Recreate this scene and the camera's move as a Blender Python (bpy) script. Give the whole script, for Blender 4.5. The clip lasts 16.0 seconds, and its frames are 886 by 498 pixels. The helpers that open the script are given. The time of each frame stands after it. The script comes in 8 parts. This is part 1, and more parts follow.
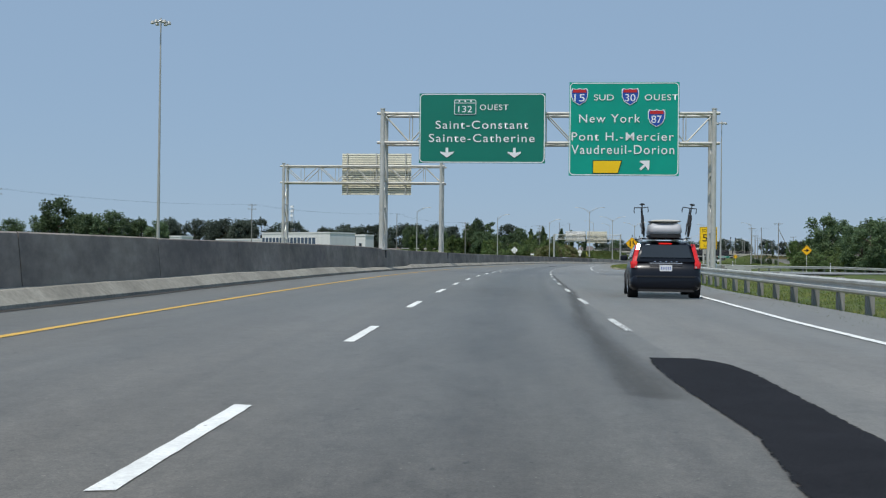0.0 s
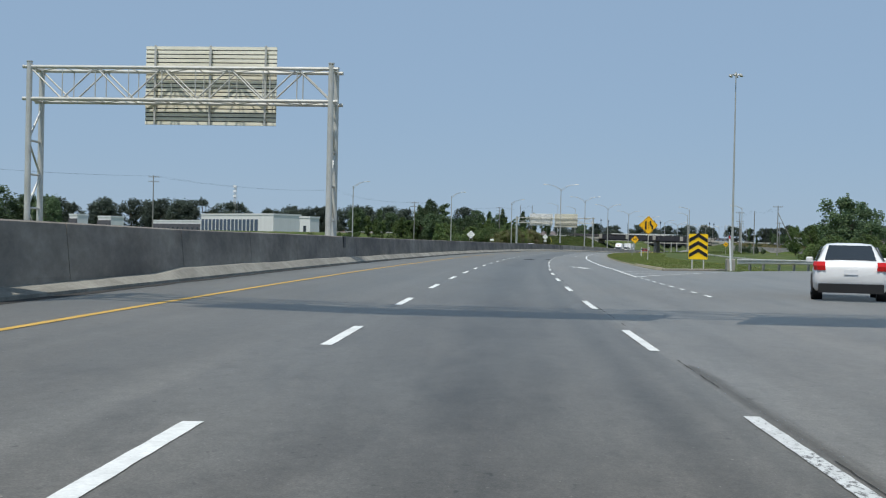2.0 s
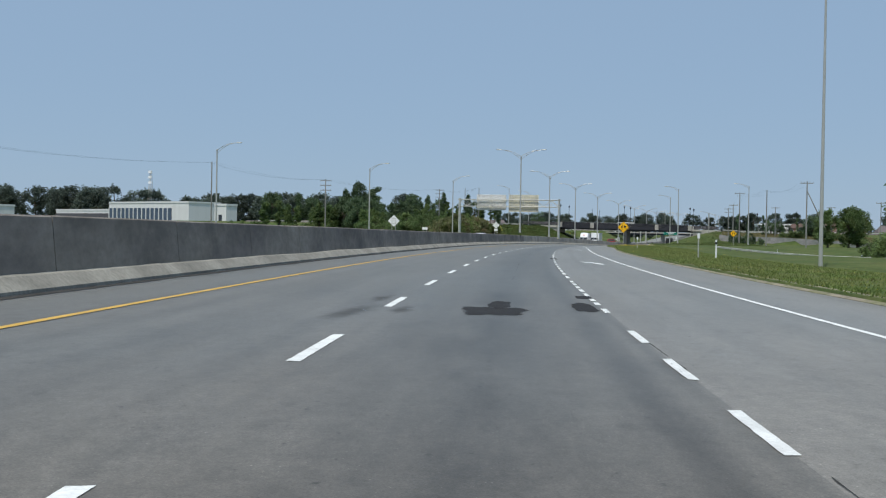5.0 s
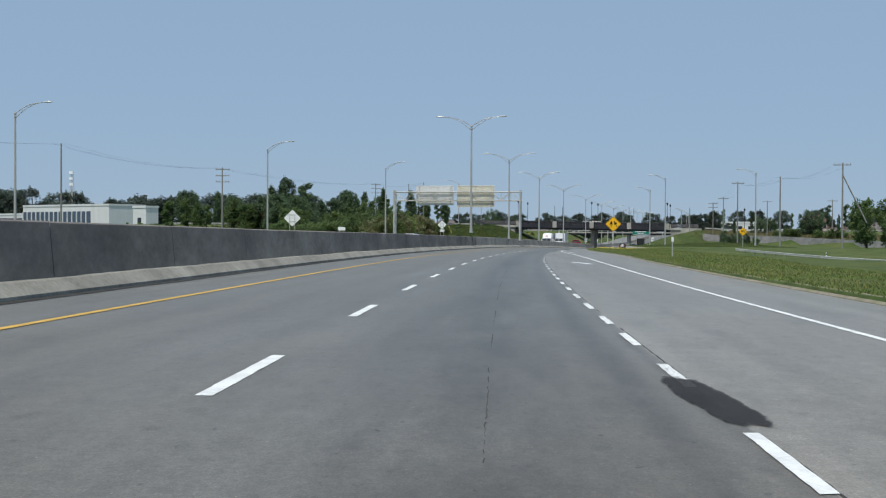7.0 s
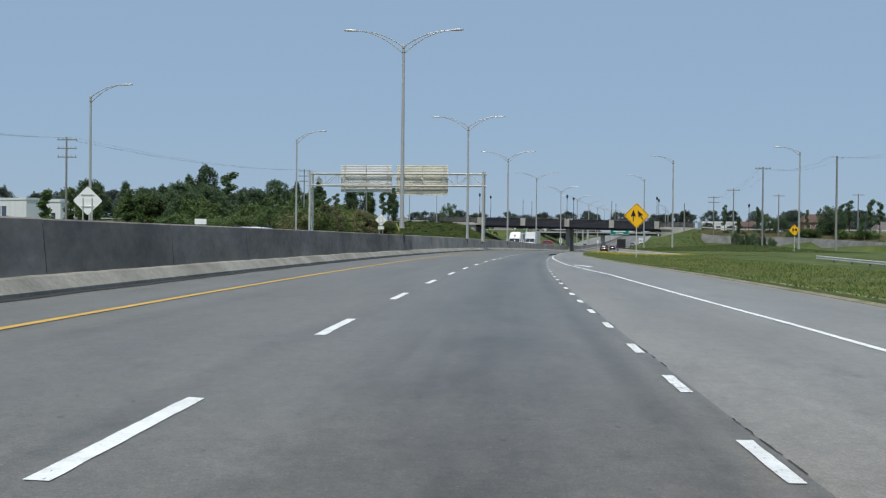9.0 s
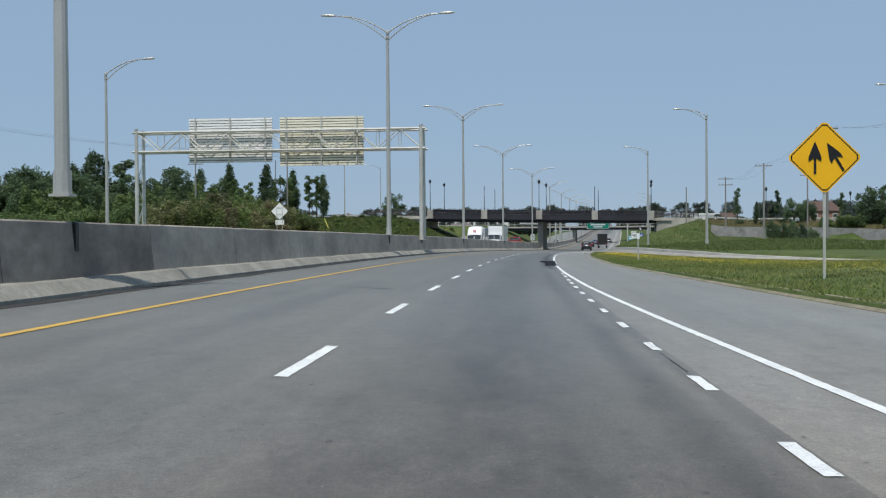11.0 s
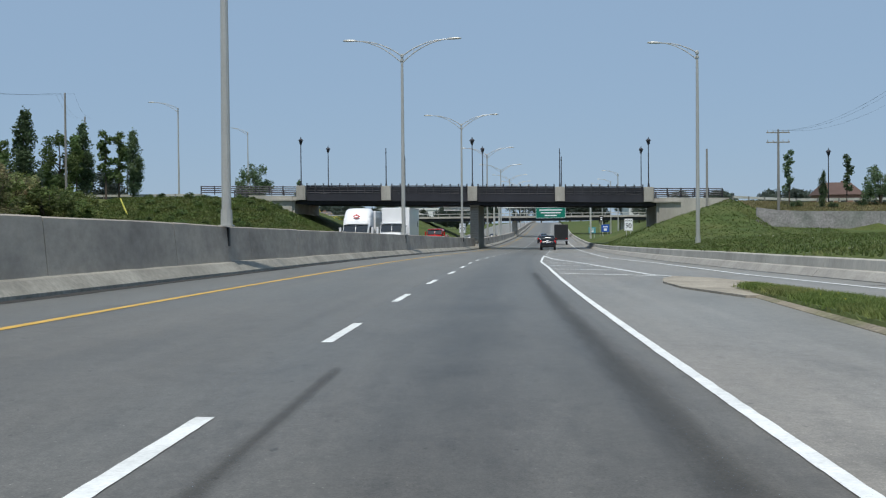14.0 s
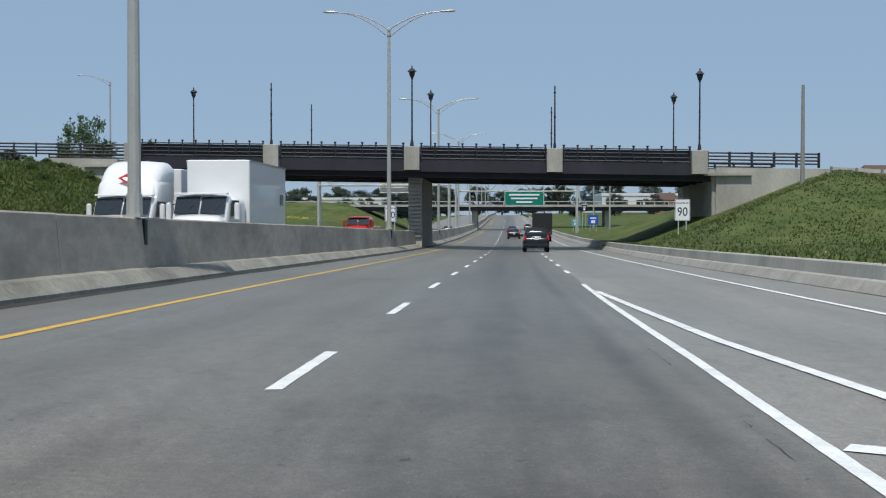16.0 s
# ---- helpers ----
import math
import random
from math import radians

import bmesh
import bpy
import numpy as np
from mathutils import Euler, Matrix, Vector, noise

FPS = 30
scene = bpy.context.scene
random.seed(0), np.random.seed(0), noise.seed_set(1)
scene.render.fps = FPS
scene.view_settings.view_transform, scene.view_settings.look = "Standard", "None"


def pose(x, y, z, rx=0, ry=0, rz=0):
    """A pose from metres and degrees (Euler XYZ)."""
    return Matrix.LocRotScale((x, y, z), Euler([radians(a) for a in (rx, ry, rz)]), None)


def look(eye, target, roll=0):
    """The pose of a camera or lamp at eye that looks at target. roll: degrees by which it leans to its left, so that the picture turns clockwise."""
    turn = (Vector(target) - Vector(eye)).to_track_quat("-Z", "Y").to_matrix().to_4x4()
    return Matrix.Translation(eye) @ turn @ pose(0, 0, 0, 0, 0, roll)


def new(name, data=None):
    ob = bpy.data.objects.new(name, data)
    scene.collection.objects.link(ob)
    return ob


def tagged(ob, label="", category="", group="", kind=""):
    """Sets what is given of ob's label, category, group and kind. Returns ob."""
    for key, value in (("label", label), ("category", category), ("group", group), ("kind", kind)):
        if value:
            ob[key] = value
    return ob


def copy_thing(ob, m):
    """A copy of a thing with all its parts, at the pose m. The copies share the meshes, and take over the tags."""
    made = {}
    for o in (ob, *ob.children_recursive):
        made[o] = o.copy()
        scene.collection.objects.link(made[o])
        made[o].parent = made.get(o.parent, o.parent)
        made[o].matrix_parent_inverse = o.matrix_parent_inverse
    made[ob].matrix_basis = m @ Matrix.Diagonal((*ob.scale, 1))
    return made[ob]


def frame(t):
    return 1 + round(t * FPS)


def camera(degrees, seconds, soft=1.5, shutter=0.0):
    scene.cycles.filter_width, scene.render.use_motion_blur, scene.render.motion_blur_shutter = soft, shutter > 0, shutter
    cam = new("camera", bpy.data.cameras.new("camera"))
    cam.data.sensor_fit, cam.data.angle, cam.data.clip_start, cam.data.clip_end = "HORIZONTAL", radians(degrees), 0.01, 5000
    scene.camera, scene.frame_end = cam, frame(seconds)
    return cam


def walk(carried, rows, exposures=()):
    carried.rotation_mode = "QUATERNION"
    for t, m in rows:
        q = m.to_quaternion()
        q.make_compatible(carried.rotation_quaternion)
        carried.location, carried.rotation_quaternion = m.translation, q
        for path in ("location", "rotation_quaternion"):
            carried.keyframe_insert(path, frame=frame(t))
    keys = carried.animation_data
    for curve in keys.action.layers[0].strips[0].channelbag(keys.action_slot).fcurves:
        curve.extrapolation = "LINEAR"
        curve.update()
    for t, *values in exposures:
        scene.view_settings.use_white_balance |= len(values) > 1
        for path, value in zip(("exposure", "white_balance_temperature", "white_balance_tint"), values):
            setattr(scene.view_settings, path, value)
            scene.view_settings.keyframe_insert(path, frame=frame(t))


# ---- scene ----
cam = camera(42.45, 16.0, soft=1.2)
PATH = [
    (0, (0.000, 0.000, 1.164), (0.0000, 1.9999, 1.1783), 0.66),
    (0.5, (0.595, 13.484, 1.317), (0.6117, 15.4844, 1.3226), 0.66),
    (1, (1.359, 26.958, 1.392), (1.3993, 28.9580, 1.3850), 0.58),
    (1.5, (2.279, 40.369, 1.408), (2.3329, 42.3680, 1.3999), 0.83),
    (2, (3.335, 53.768, 1.419), (3.4119, 55.7668, 1.4072), 1.18),
    (2.5, (4.501, 67.001, 1.457), (4.5981, 68.9989, 1.4404), 1.30),
    (3, (5.752, 79.818, 1.407), (5.8634, 81.8144, 1.3836), 0.63),
    (3.2, (6.300, 85.075, 1.418), (6.4191, 87.0715, 1.4017), 0.60),
    (5.3, (13.277, 141.917, 1.327), (13.4612, 143.9082, 1.3001), 1.07),
    (5.5, (14.071, 147.397, 1.300), (14.2649, 149.3876, 1.2766), 1.17),
    (6, (16.158, 161.137, 1.307), (16.3782, 163.1251, 1.2888), 1.07),
    (6.5, (18.384, 174.922, 1.319), (18.6189, 176.9081, 1.2936), 0.50),
    (7, (20.742, 188.751, 1.293), (20.9976, 190.7341, 1.2715), 0.30),
    (7.5, (23.236, 202.657, 1.284), (23.5085, 204.6383, 1.2583), 0.41),
    (8, (25.848, 216.598, 1.263), (26.1378, 218.5766, 1.2384), 0.60),
    (8.5, (28.584, 230.579, 1.258), (28.8926, 232.5551, 1.2409), 0.47),
    (9, (31.452, 244.594, 1.223), (31.7765, 246.5678, 1.2015), 0.59),
    (9.2, (32.639, 250.216, 1.212), (32.9685, 252.1883, 1.1896), 0.65),
    (11.3, (46.640, 310.064, 0.954), (47.0432, 312.0228, 0.9295), -0.28),
    (11.5, (48.065, 315.610, 0.925), (48.4770, 317.5671, 0.8980), 0.05),
    (12, (51.704, 329.357, 0.845), (52.1366, 331.3094, 0.8122), 0.01),
    (12.5, (55.479, 343.015, 0.766), (55.9309, 344.9624, 0.7353), 0.07),
    (13, (59.426, 356.712, 0.754), (59.9005, 358.6543, 0.7315), -0.34),
    (13.5, (63.515, 370.392, 0.658), (64.0110, 372.3296, 0.6220), -0.31),
    (14, (67.718, 384.033, 0.525), (68.2333, 385.9648, 0.4893), -0.50),
    (14.5, (72.026, 397.687, 0.419), (72.5517, 399.6161, 0.3813), -0.34),
    (15, (76.390, 411.298, 0.299), (76.9308, 413.2230, 0.2603), -0.36),
    (15.5, (80.796, 424.842, 0.189), (81.3582, 426.7605, 0.1451), 0.35),
    (16, (85.262, 438.360, 0.023), (85.8491, 440.2713, -0.0252), 0.05),
]
walk(cam, [(t, look(eye, target, roll)) for t, eye, target, roll in PATH])

# ---------------------------------------------------------------- light
SUN_AZ, SUN_EL = 26.0, 66.0        # the way the shadows point, from +y to +x; height of the sun
world = bpy.data.worlds.new("sky_world")
scene.world = world
world.use_nodes = True
wn = world.node_tree
bg = wn.nodes["Background"]
sky = wn.nodes.new("ShaderNodeTexSky")
sky.sky_type = 'NISHITA'
sky.sun_disc = False
sky.sun_elevation = radians(SUN_EL)
sky.sun_rotation = radians(180 + SUN_AZ)
sky.air_density, sky.dust_density, sky.ozone_density = 1.0, 0.15, 3.0
haze = wn.nodes.new("ShaderNodeMix")
haze.data_type = 'RGBA'
haze.inputs[0].default_value = 0.84
haze.inputs[7].default_value = (3.5, 5.05, 7.1, 1)
wn.links.new(sky.outputs[0], haze.inputs[6])
wn.links.new(haze.outputs[2], bg.inputs[0])
bg.inputs[1].default_value = 0.085
sun_data = bpy.data.lights.new("sun", 'SUN')
sun_data.energy, sun_data.angle, sun_data.color = 3.6, radians(0.6), (1.0, 0.965, 0.905)
sun = new("sun", sun_data)
_h = 1 / math.tan(radians(SUN_EL))
_d = Vector((math.sin(radians(SUN_AZ)) * _h, math.cos(radians(SUN_AZ)) * _h, -1))
sun.matrix_world = Matrix.Translation((0, 0, 80)) @ _d.to_track_quat("-Z", "Y").to_matrix().to_4x4()
scene.view_settings.exposure = 0.0


# ---------------------------------------------------------------- materials
def nd(tree, kind, **values):
    n = tree.nodes.new(kind)
    for k, v in values.items():
        if k in n.inputs:
            n.inputs[k].default_value = v
    return n


def surface(name, base, rough=0.7, metal=0.0, vary=0.15, scale=1.0, fine=25.0, fine_amount=0.15, bump=0.2, bump_scale=60.0,
            hue=None, hue_scale=0.3, spec=0.4, stretch=(1, 1, 1), island=0.0, coat=0.0, thin=0.0):
    """A procedural surface in world space: broad variation, fine grain, relief; hue mixes in a second colour by patches."""
    m = bpy.data.materials.new(name)
    m.use_nodes = True
    t = m.node_tree
    b = t.nodes["Principled BSDF"]
    L = t.links.new
    geo = t.nodes.new("ShaderNodeNewGeometry")
    mapping = t.nodes.new("ShaderNodeMapping")
    mapping.inputs["Scale"].default_value = stretch
    L(geo.outputs["Position"], mapping.inputs["Vector"])
    n1 = nd(t, "ShaderNodeTexNoise", Scale=scale, Detail=5.0, Roughness=0.6)
    n2 = nd(t, "ShaderNodeTexNoise", Scale=fine, Detail=3.0, Roughness=0.7)
    for n in (n1, n2):
        L(mapping.outputs[0], n.inputs["Vector"])
    r1 = nd(t, "ShaderNodeMapRange", **{"From Min": 0.25, "From Max": 0.75, "To Min": 1 - vary, "To Max": 1 + vary})
    r2 = nd(t, "ShaderNodeMapRange", **{"From Min": 0.25, "From Max": 0.75, "To Min": 1 - fine_amount, "To Max": 1 + fine_amount})
    L(n1.outputs[0], r1.inputs[0])
    L(n2.outputs[0], r2.inputs[0])
    mul = t.nodes.new("ShaderNodeMath")
    mul.operation = 'MULTIPLY'
    L(r1.outputs[0], mul.inputs[0])
    L(r2.outputs[0], mul.inputs[1])
    value = mul.outputs[0]
    if island:
        ri = nd(t, "ShaderNodeMapRange", **{"From Min": 0.0, "From Max": 1.0, "To Min": 1 - island, "To Max": 1 + island})
        L(geo.outputs["Random Per Island"], ri.inputs[0])
        oi = t.nodes.new("ShaderNodeObjectInfo")
        ro = nd(t, "ShaderNodeMapRange", **{"From Min": 0.0, "From Max": 1.0, "To Min": 1 - island * 0.7, "To Max": 1 + island * 0.7})
        L(oi.outputs["Random"], ro.inputs[0])
        for src in (ri, ro):
            mm = t.nodes.new("ShaderNodeMath")
            mm.operation = 'MULTIPLY'
            L(value, mm.inputs[0])
            L(src.outputs[0], mm.inputs[1])
            value = mm.outputs[0]
    colour = t.nodes.new("ShaderNodeMix")
    colour.data_type = 'RGBA'
    colour.blend_type = 'MIX'
    colour.inputs[6].default_value = (*base, 1)
    colour.inputs[7].default_value = (*(hue or base), 1)
    if hue:
        n3 = nd(t, "ShaderNodeTexNoise", Scale=hue_scale, Detail=4.0, Roughness=0.65)
        L(mapping.outputs[0], n3.inputs["Vector"])
        r3 = nd(t, "ShaderNodeMapRange", **{"From Min": 0.4, "From Max": 0.65})
        L(n3.outputs[0], r3.inputs[0])
        L(r3.outputs[0], colour.inputs[0])
    else:
        colour.inputs[0].default_value = 0
    sc = t.nodes.new("ShaderNodeVectorMath")
    sc.operation = 'SCALE'
    L(colour.outputs[2], sc.inputs[0])
    L(value, sc.inputs["Scale"])
    L(sc.outputs[0], b.inputs["Base Color"])
    b.inputs["Roughness"].default_value = rough
    b.inputs["Metallic"].default_value = metal
    b.inputs["Specular IOR Level"].default_value = spec
    b.inputs["Coat Weight"].default_value = coat
    if thin:
        tr = t.nodes.new("ShaderNodeBsdfTranslucent")
        L(sc.outputs[0], tr.inputs["Color"])
        mx = t.nodes.new("ShaderNodeMixShader")
        mx.inputs[0].default_value = thin
        L(b.outputs[0], mx.inputs[1])
        L(tr.outputs[0], mx.inputs[2])
        L(mx.outputs[0], t.nodes["Material Output"].inputs["Surface"])
    if bump:
        n4 = nd(t, "ShaderNodeTexNoise", Scale=bump_scale, Detail=3.0, Roughness=0.6)
        L(mapping.outputs[0], n4.inputs["Vector"])
        bp = nd(t, "ShaderNodeBump", Strength=bump, Distance=0.02)
        L(n4.outputs[0], bp.inputs["Height"])
        L(bp.outputs[0], b.inputs["Normal"])
    return m


def leaf_surface(name, base, second):
    m = surface(name, base, rough=0.55, vary=0.25, scale=0.5, fine=6.0, fine_amount=0.25, bump=0, hue=second, hue_scale=0.35, spec=0.25, island=0.4, thin=0.45)
    return m


def road_surface(name, base, tracks, amount, rough=0.6, ages=()):
    """Asphalt in road coordinates (metres across, metres along): stone grain, mottling, tar spots, pale chips, long streaks and darker wheel and oil tracks."""
    m = bpy.data.materials.new(name)
    m.use_nodes = True
    t = m.node_tree
    b = t.nodes["Principled BSDF"]
    L = t.links.new
    uv = t.nodes.new("ShaderNodeUVMap")
    uv.uv_map = "road"
    sep = t.nodes.new("ShaderNodeSeparateXYZ")
    L(uv.outputs[0], sep.inputs[0])

    def mapped(sx, sy, detail, low, high, out0, out1, rough_=0.6):
        mp = t.nodes.new("ShaderNodeMapping")
        mp.inputs["Scale"].default_value = (sx, sy, 1)
        L(uv.outputs[0], mp.inputs["Vector"])
        n = nd(t, "ShaderNodeTexNoise", Scale=1.0, Detail=detail, Roughness=rough_)
        L(mp.outputs[0], n.inputs["Vector"])
        r = nd(t, "ShaderNodeMapRange", **{"From Min": low, "From Max": high, "To Min": out0, "To Max": out1})
        L(n.outputs[0], r.inputs[0])
        return r.outputs[0]

    def mul(a, c):
        k = t.nodes.new("ShaderNodeMath")
        k.operation = 'MULTIPLY'
        for i, q in enumerate((a, c)):
            if isinstance(q, float):
                k.inputs[i].default_value = q
            else:
                L(q, k.inputs[i])
        return k.outputs[0]

    value = mapped(60, 60, 2.0, 0.25, 0.75, 0.62, 1.38, 0.7)
    value = mul(value, mapped(19, 15, 3.0, 0.3, 0.7, 0.84, 1.16))
    value = mul(value, mapped(5.5, 3.2, 4.0, 0.3, 0.7, 0.86, 1.14, 0.65))
    value = mul(value, mapped(1.5, 0.035, 4.0, 0.3, 0.7, 0.88, 1.12))
    value = mul(value, mapped(0.55, 0.16, 5.0, 0.3, 0.7, 0.90, 1.10))
    value = mul(value, mapped(1.3, 0.45, 6.0, 0.52, 0.74, 1.0, 0.74, 0.68))
    # tar spots and pale chips of stone
    value = mul(value, mapped(9.0, 5.0, 2.0, 0.68, 0.76, 1.0, 0.45, 0.55))
    value = mul(value, mapped(32.0, 30.0, 1.0, 0.73, 0.78, 1.0, 2.1, 0.5))
    for a0, a1, v0, v1 in ages:
        age = nd(t, "ShaderNodeMapRange", **{"From Min": a0, "From Max": a1, "To Min": v0, "To Max": v1})
        L(sep.outputs[1], age.inputs[0])
        value = mul(value, age.outputs[0])
    value = mul(value, mapped(3.4, 1.7, 4.0, 0.58, 0.74, 1.0, 0.78, 0.6))
    fade = mapped(0.25, 0.05, 3.0, 0.34, 0.62, 0.55, 1.0)
    ragged = mapped(2.2, 0.5, 4.0, 0.3, 0.7, 0.6, 1.3)
    for centre, width, depth in tracks:
        d = t.nodes.new("ShaderNodeMath")
        d.operation = 'SUBTRACT'
        L(sep.outputs[0], d.inputs[0])
        d.inputs[1].default_value = centre
        a = t.nodes.new("ShaderNodeMath")
        a.operation = 'ABSOLUTE'
        L(d.outputs[0], a.inputs[0])
        r = nd(t, "ShaderNodeMapRange", **{"From Min": width, "From Max": 0.0, "To Min": 0.0, "To Max": depth * amount})
        r.interpolation_type = 'SMOOTHSTEP'
        L(a.outputs[0], r.inputs[0])
        w = mul(mul(r.outputs[0], fade), ragged)
        inv = t.nodes.new("ShaderNodeMath")
        inv.operation = 'SUBTRACT'
        inv.inputs[0].default_value = 1.0
        L(w, inv.inputs[1])
        value = mul(value, inv.outputs[0])
    hue = t.nodes.new("ShaderNodeMix")
    hue.data_type = 'RGBA'
    hue.inputs[6].default_value = (*base, 1)
    hue.inputs[7].default_value = (base[0] * 1.05, base[1] * 1.0, base[2] * 0.95, 1)
    L(mapped(0.3, 0.05, 3.0, 0.35, 0.65, 0.0, 1.0), hue.inputs[0])
    sc = t.nodes.new("ShaderNodeVectorMath")
    sc.operation = 'SCALE'
    L(hue.outputs[2], sc.inputs[0])
    L(value, sc.inputs["Scale"])
    L(sc.outputs[0], b.inputs["Base Color"])
    b.inputs["Roughness"].default_value = rough
    b.inputs["Specular IOR Level"].default_value = 0.2
    b.inputs["Diffuse Roughness"].default_value = 1.0
    # dust on the stones, which shows at a flat angle
    b.inputs["Sheen Weight"].default_value = 0.45
    b.inputs["Sheen Roughness"].default_value = 0.22
    b.inputs["Sheen Tint"].default_value = (1.0, 0.99, 0.95, 1)
    bp = nd(t, "ShaderNodeBump", Strength=0.05, Distance=0.003)
    L(mapped(85, 85, 2.0, 0.2, 0.8, 0.0, 1.0, 0.7), bp.inputs["Height"])
    L(bp.outputs[0], b.inputs["Normal"])
    return m


def stain(name, base, full, edge0, edge1, rag, scale=5.0, along=False):
    """Dark asphalt or a smear with ragged, feathered rims; the layer 'road' holds 0 in its middle and 1 at its rim."""
    m = surface(name, base, 0.8, vary=0.22, scale=2.0, fine=40, fine_amount=0.35, bump=0.3, bump_scale=90, spec=0.06)
    t = m.node_tree
    L = t.links.new
    uv = t.nodes.new("ShaderNodeUVMap")
    uv.uv_map = "road"
    sep = t.nodes.new("ShaderNodeSeparateXYZ")
    L(uv.outputs[0], sep.inputs[0])
    geo = t.nodes.new("ShaderNodeNewGeometry")
    n = nd(t, "ShaderNodeTexNoise", Scale=scale, Detail=5.0, Roughness=0.65)
    if along:
        mp = t.nodes.new("ShaderNodeMapping")
        mp.inputs["Scale"].default_value = (0.5, 0.12, 1)
        L(uv.outputs[0], mp.inputs["Vector"])
        L(mp.outputs[0], n.inputs["Vector"])
    else:
        L(geo.outputs["Position"], n.inputs["Vector"])
    r = nd(t, "ShaderNodeMapRange", **{"From Min": 0.25, "From Max": 0.75, "To Min": -rag, "To Max": rag})
    L(n.outputs[0], r.inputs[0])
    add = t.nodes.new("ShaderNodeMath")
    add.operation = 'ADD'
    L(sep.outputs[0], add.inputs[0])
    L(r.outputs[0], add.inputs[1])
    k = nd(t, "ShaderNodeMapRange", **{"From Min": edge0, "From Max": edge1, "To Min": full, "To Max": 0.0})
    k.interpolation_type = 'SMOOTHSTEP'
    L(add.outputs[0], k.inputs[0])
    mix = t.nodes.new("ShaderNodeMixShader")
    clear = t.nodes.new("ShaderNodeBsdfTransparent")
    L(k.outputs[0], mix.inputs[0])
    L(clear.outputs[0], mix.inputs[1])
    L(t.nodes["Principled BSDF"].outputs[0], mix.inputs[2])
    L(mix.outputs[0], t.nodes["Material Output"].inputs["Surface"])
    return m


def road_paint(name, base, bare, wear, stretch=1.0):
    """Road paint worn through to the asphalt in chips and streaks, with grime."""
    m = surface(name, base, 0.6, vary=0.08, scale=1.5, fine=25, fine_amount=0.14, bump=0.05, hue=tuple(0.84 * c for c in base), hue_scale=2.2)
    t = m.node_tree
    L = t.links.new
    b = t.nodes["Principled BSDF"]
    paint_colour = b.inputs["Base Color"].links[0].from_socket
    uv = t.nodes.new("ShaderNodeUVMap")
    uv.uv_map = "road"
    mp = t.nodes.new("ShaderNodeMapping")
    mp.inputs["Scale"].default_value = (26, 11 * stretch, 1)
    L(uv.outputs[0], mp.inputs["Vector"])
    n = nd(t, "ShaderNodeTexNoise", Scale=1.0, Detail=6.0, Roughness=0.72)
    L(mp.outputs[0], n.inputs["Vector"])
    mp2 = t.nodes.new("ShaderNodeMapping")
    mp2.inputs["Scale"].default_value = (0.8, 0.5, 1)
    L(uv.outputs[0], mp2.inputs["Vector"])
    n2 = nd(t, "ShaderNodeTexNoise", Scale=1.0, Detail=3.0, Roughness=0.6)
    L(mp2.outputs[0], n2.inputs["Vector"])
    r2 = nd(t, "ShaderNodeMapRange", **{"From Min": 0.3, "From Max": 0.7, "To Min": -0.10, "To Max": 0.10})
    L(n2.outputs[0], r2.inputs[0])
    add = t.nodes.new("ShaderNodeMath")
    add.operation = 'ADD'
    L(n.outputs[0], add.inputs[0])
    L(r2.outputs[0], add.inputs[1])
    k = nd(t, "ShaderNodeMapRange", **{"From Min": 0.72 - wear, "From Max": 0.80 - wear})
    L(add.outputs[0], k.inputs[0])
    mix = t.nodes.new("ShaderNodeMix")
    mix.data_type = 'RGBA'
    L(k.outputs[0], mix.inputs[0])
    L(paint_colour, mix.inputs[6])
    mix.inputs[7].default_value = (*bare, 1)
    L(mix.outputs[2], b.inputs["Base Color"])
    return m


AGES = ((0.0, 280.0, 0.95, 1.10), (335.0, 385.0, 1.0, 0.84), (400.0, 455.0, 1.0, 1.20))
M_ASPHALT = road_surface("asphalt", (0.130, 0.1255, 0.113), ((1.22, 0.30, 0.30), (-0.1, 2.5, 0.38), (-0.15, 0.8, 0.18), (-3.95, 0.8, 0.12), (1.62, 0.12, 0.16), (-2.6, 0.25, 0.1), (-5.0, 0.3, 0.1)), 1.0, ages=AGES)
M_ASPHALT2 = road_surface("shoulder_asphalt", (0.212, 0.204, 0.184), ((3.7, 0.9, 0.10), (2.9, 0.3, 0.10)), 1.0, 0.6, ages=((70.0, 210.0, 0.72, 0.92), (300.0, 400.0, 1.0, 1.08)))
M_PATCH = stain("fresh_asphalt", (0.017, 0.0175, 0.0205), 1.0, 0.93, 1.0, 0.07, 9.0)
M_CRACK = surface("crack_filler", (0.052, 0.050, 0.047), 0.9, vary=0.3, scale=3.0, fine=60, fine_amount=0.3, bump=0.2, spec=0.15)
M_SMEAR = stain("tyre_smear", (0.028, 0.028, 0.027), 0.26, 0.0, 1.0, 0.3, 3.0, along=True)
M_GRIME = stain("oily_grime", (0.03, 0.03, 0.029), 0.30, 0.0, 0.95, 0.3, 1.6)
M_TRACK = surface("worn_asphalt", (0.078, 0.076, 0.071), 0.84, vary=0.15, scale=0.8, fine=40, fine_amount=0.3, bump=0.12, bump_scale=90, spec=0.3)
M_WHITE_LINE = road_paint("white_road_paint", (0.76, 0.77, 0.74), (0.16, 0.16, 0.15), 0.06)
M_WORN_LINE = road_paint("worn_white_road_paint", (0.60, 0.61, 0.59), (0.14, 0.14, 0.135), 0.22)
M_CHIPPED_LINE = road_paint("chipped_white_road_paint", (0.74, 0.75, 0.72), (0.26, 0.26, 0.25), 0.13)
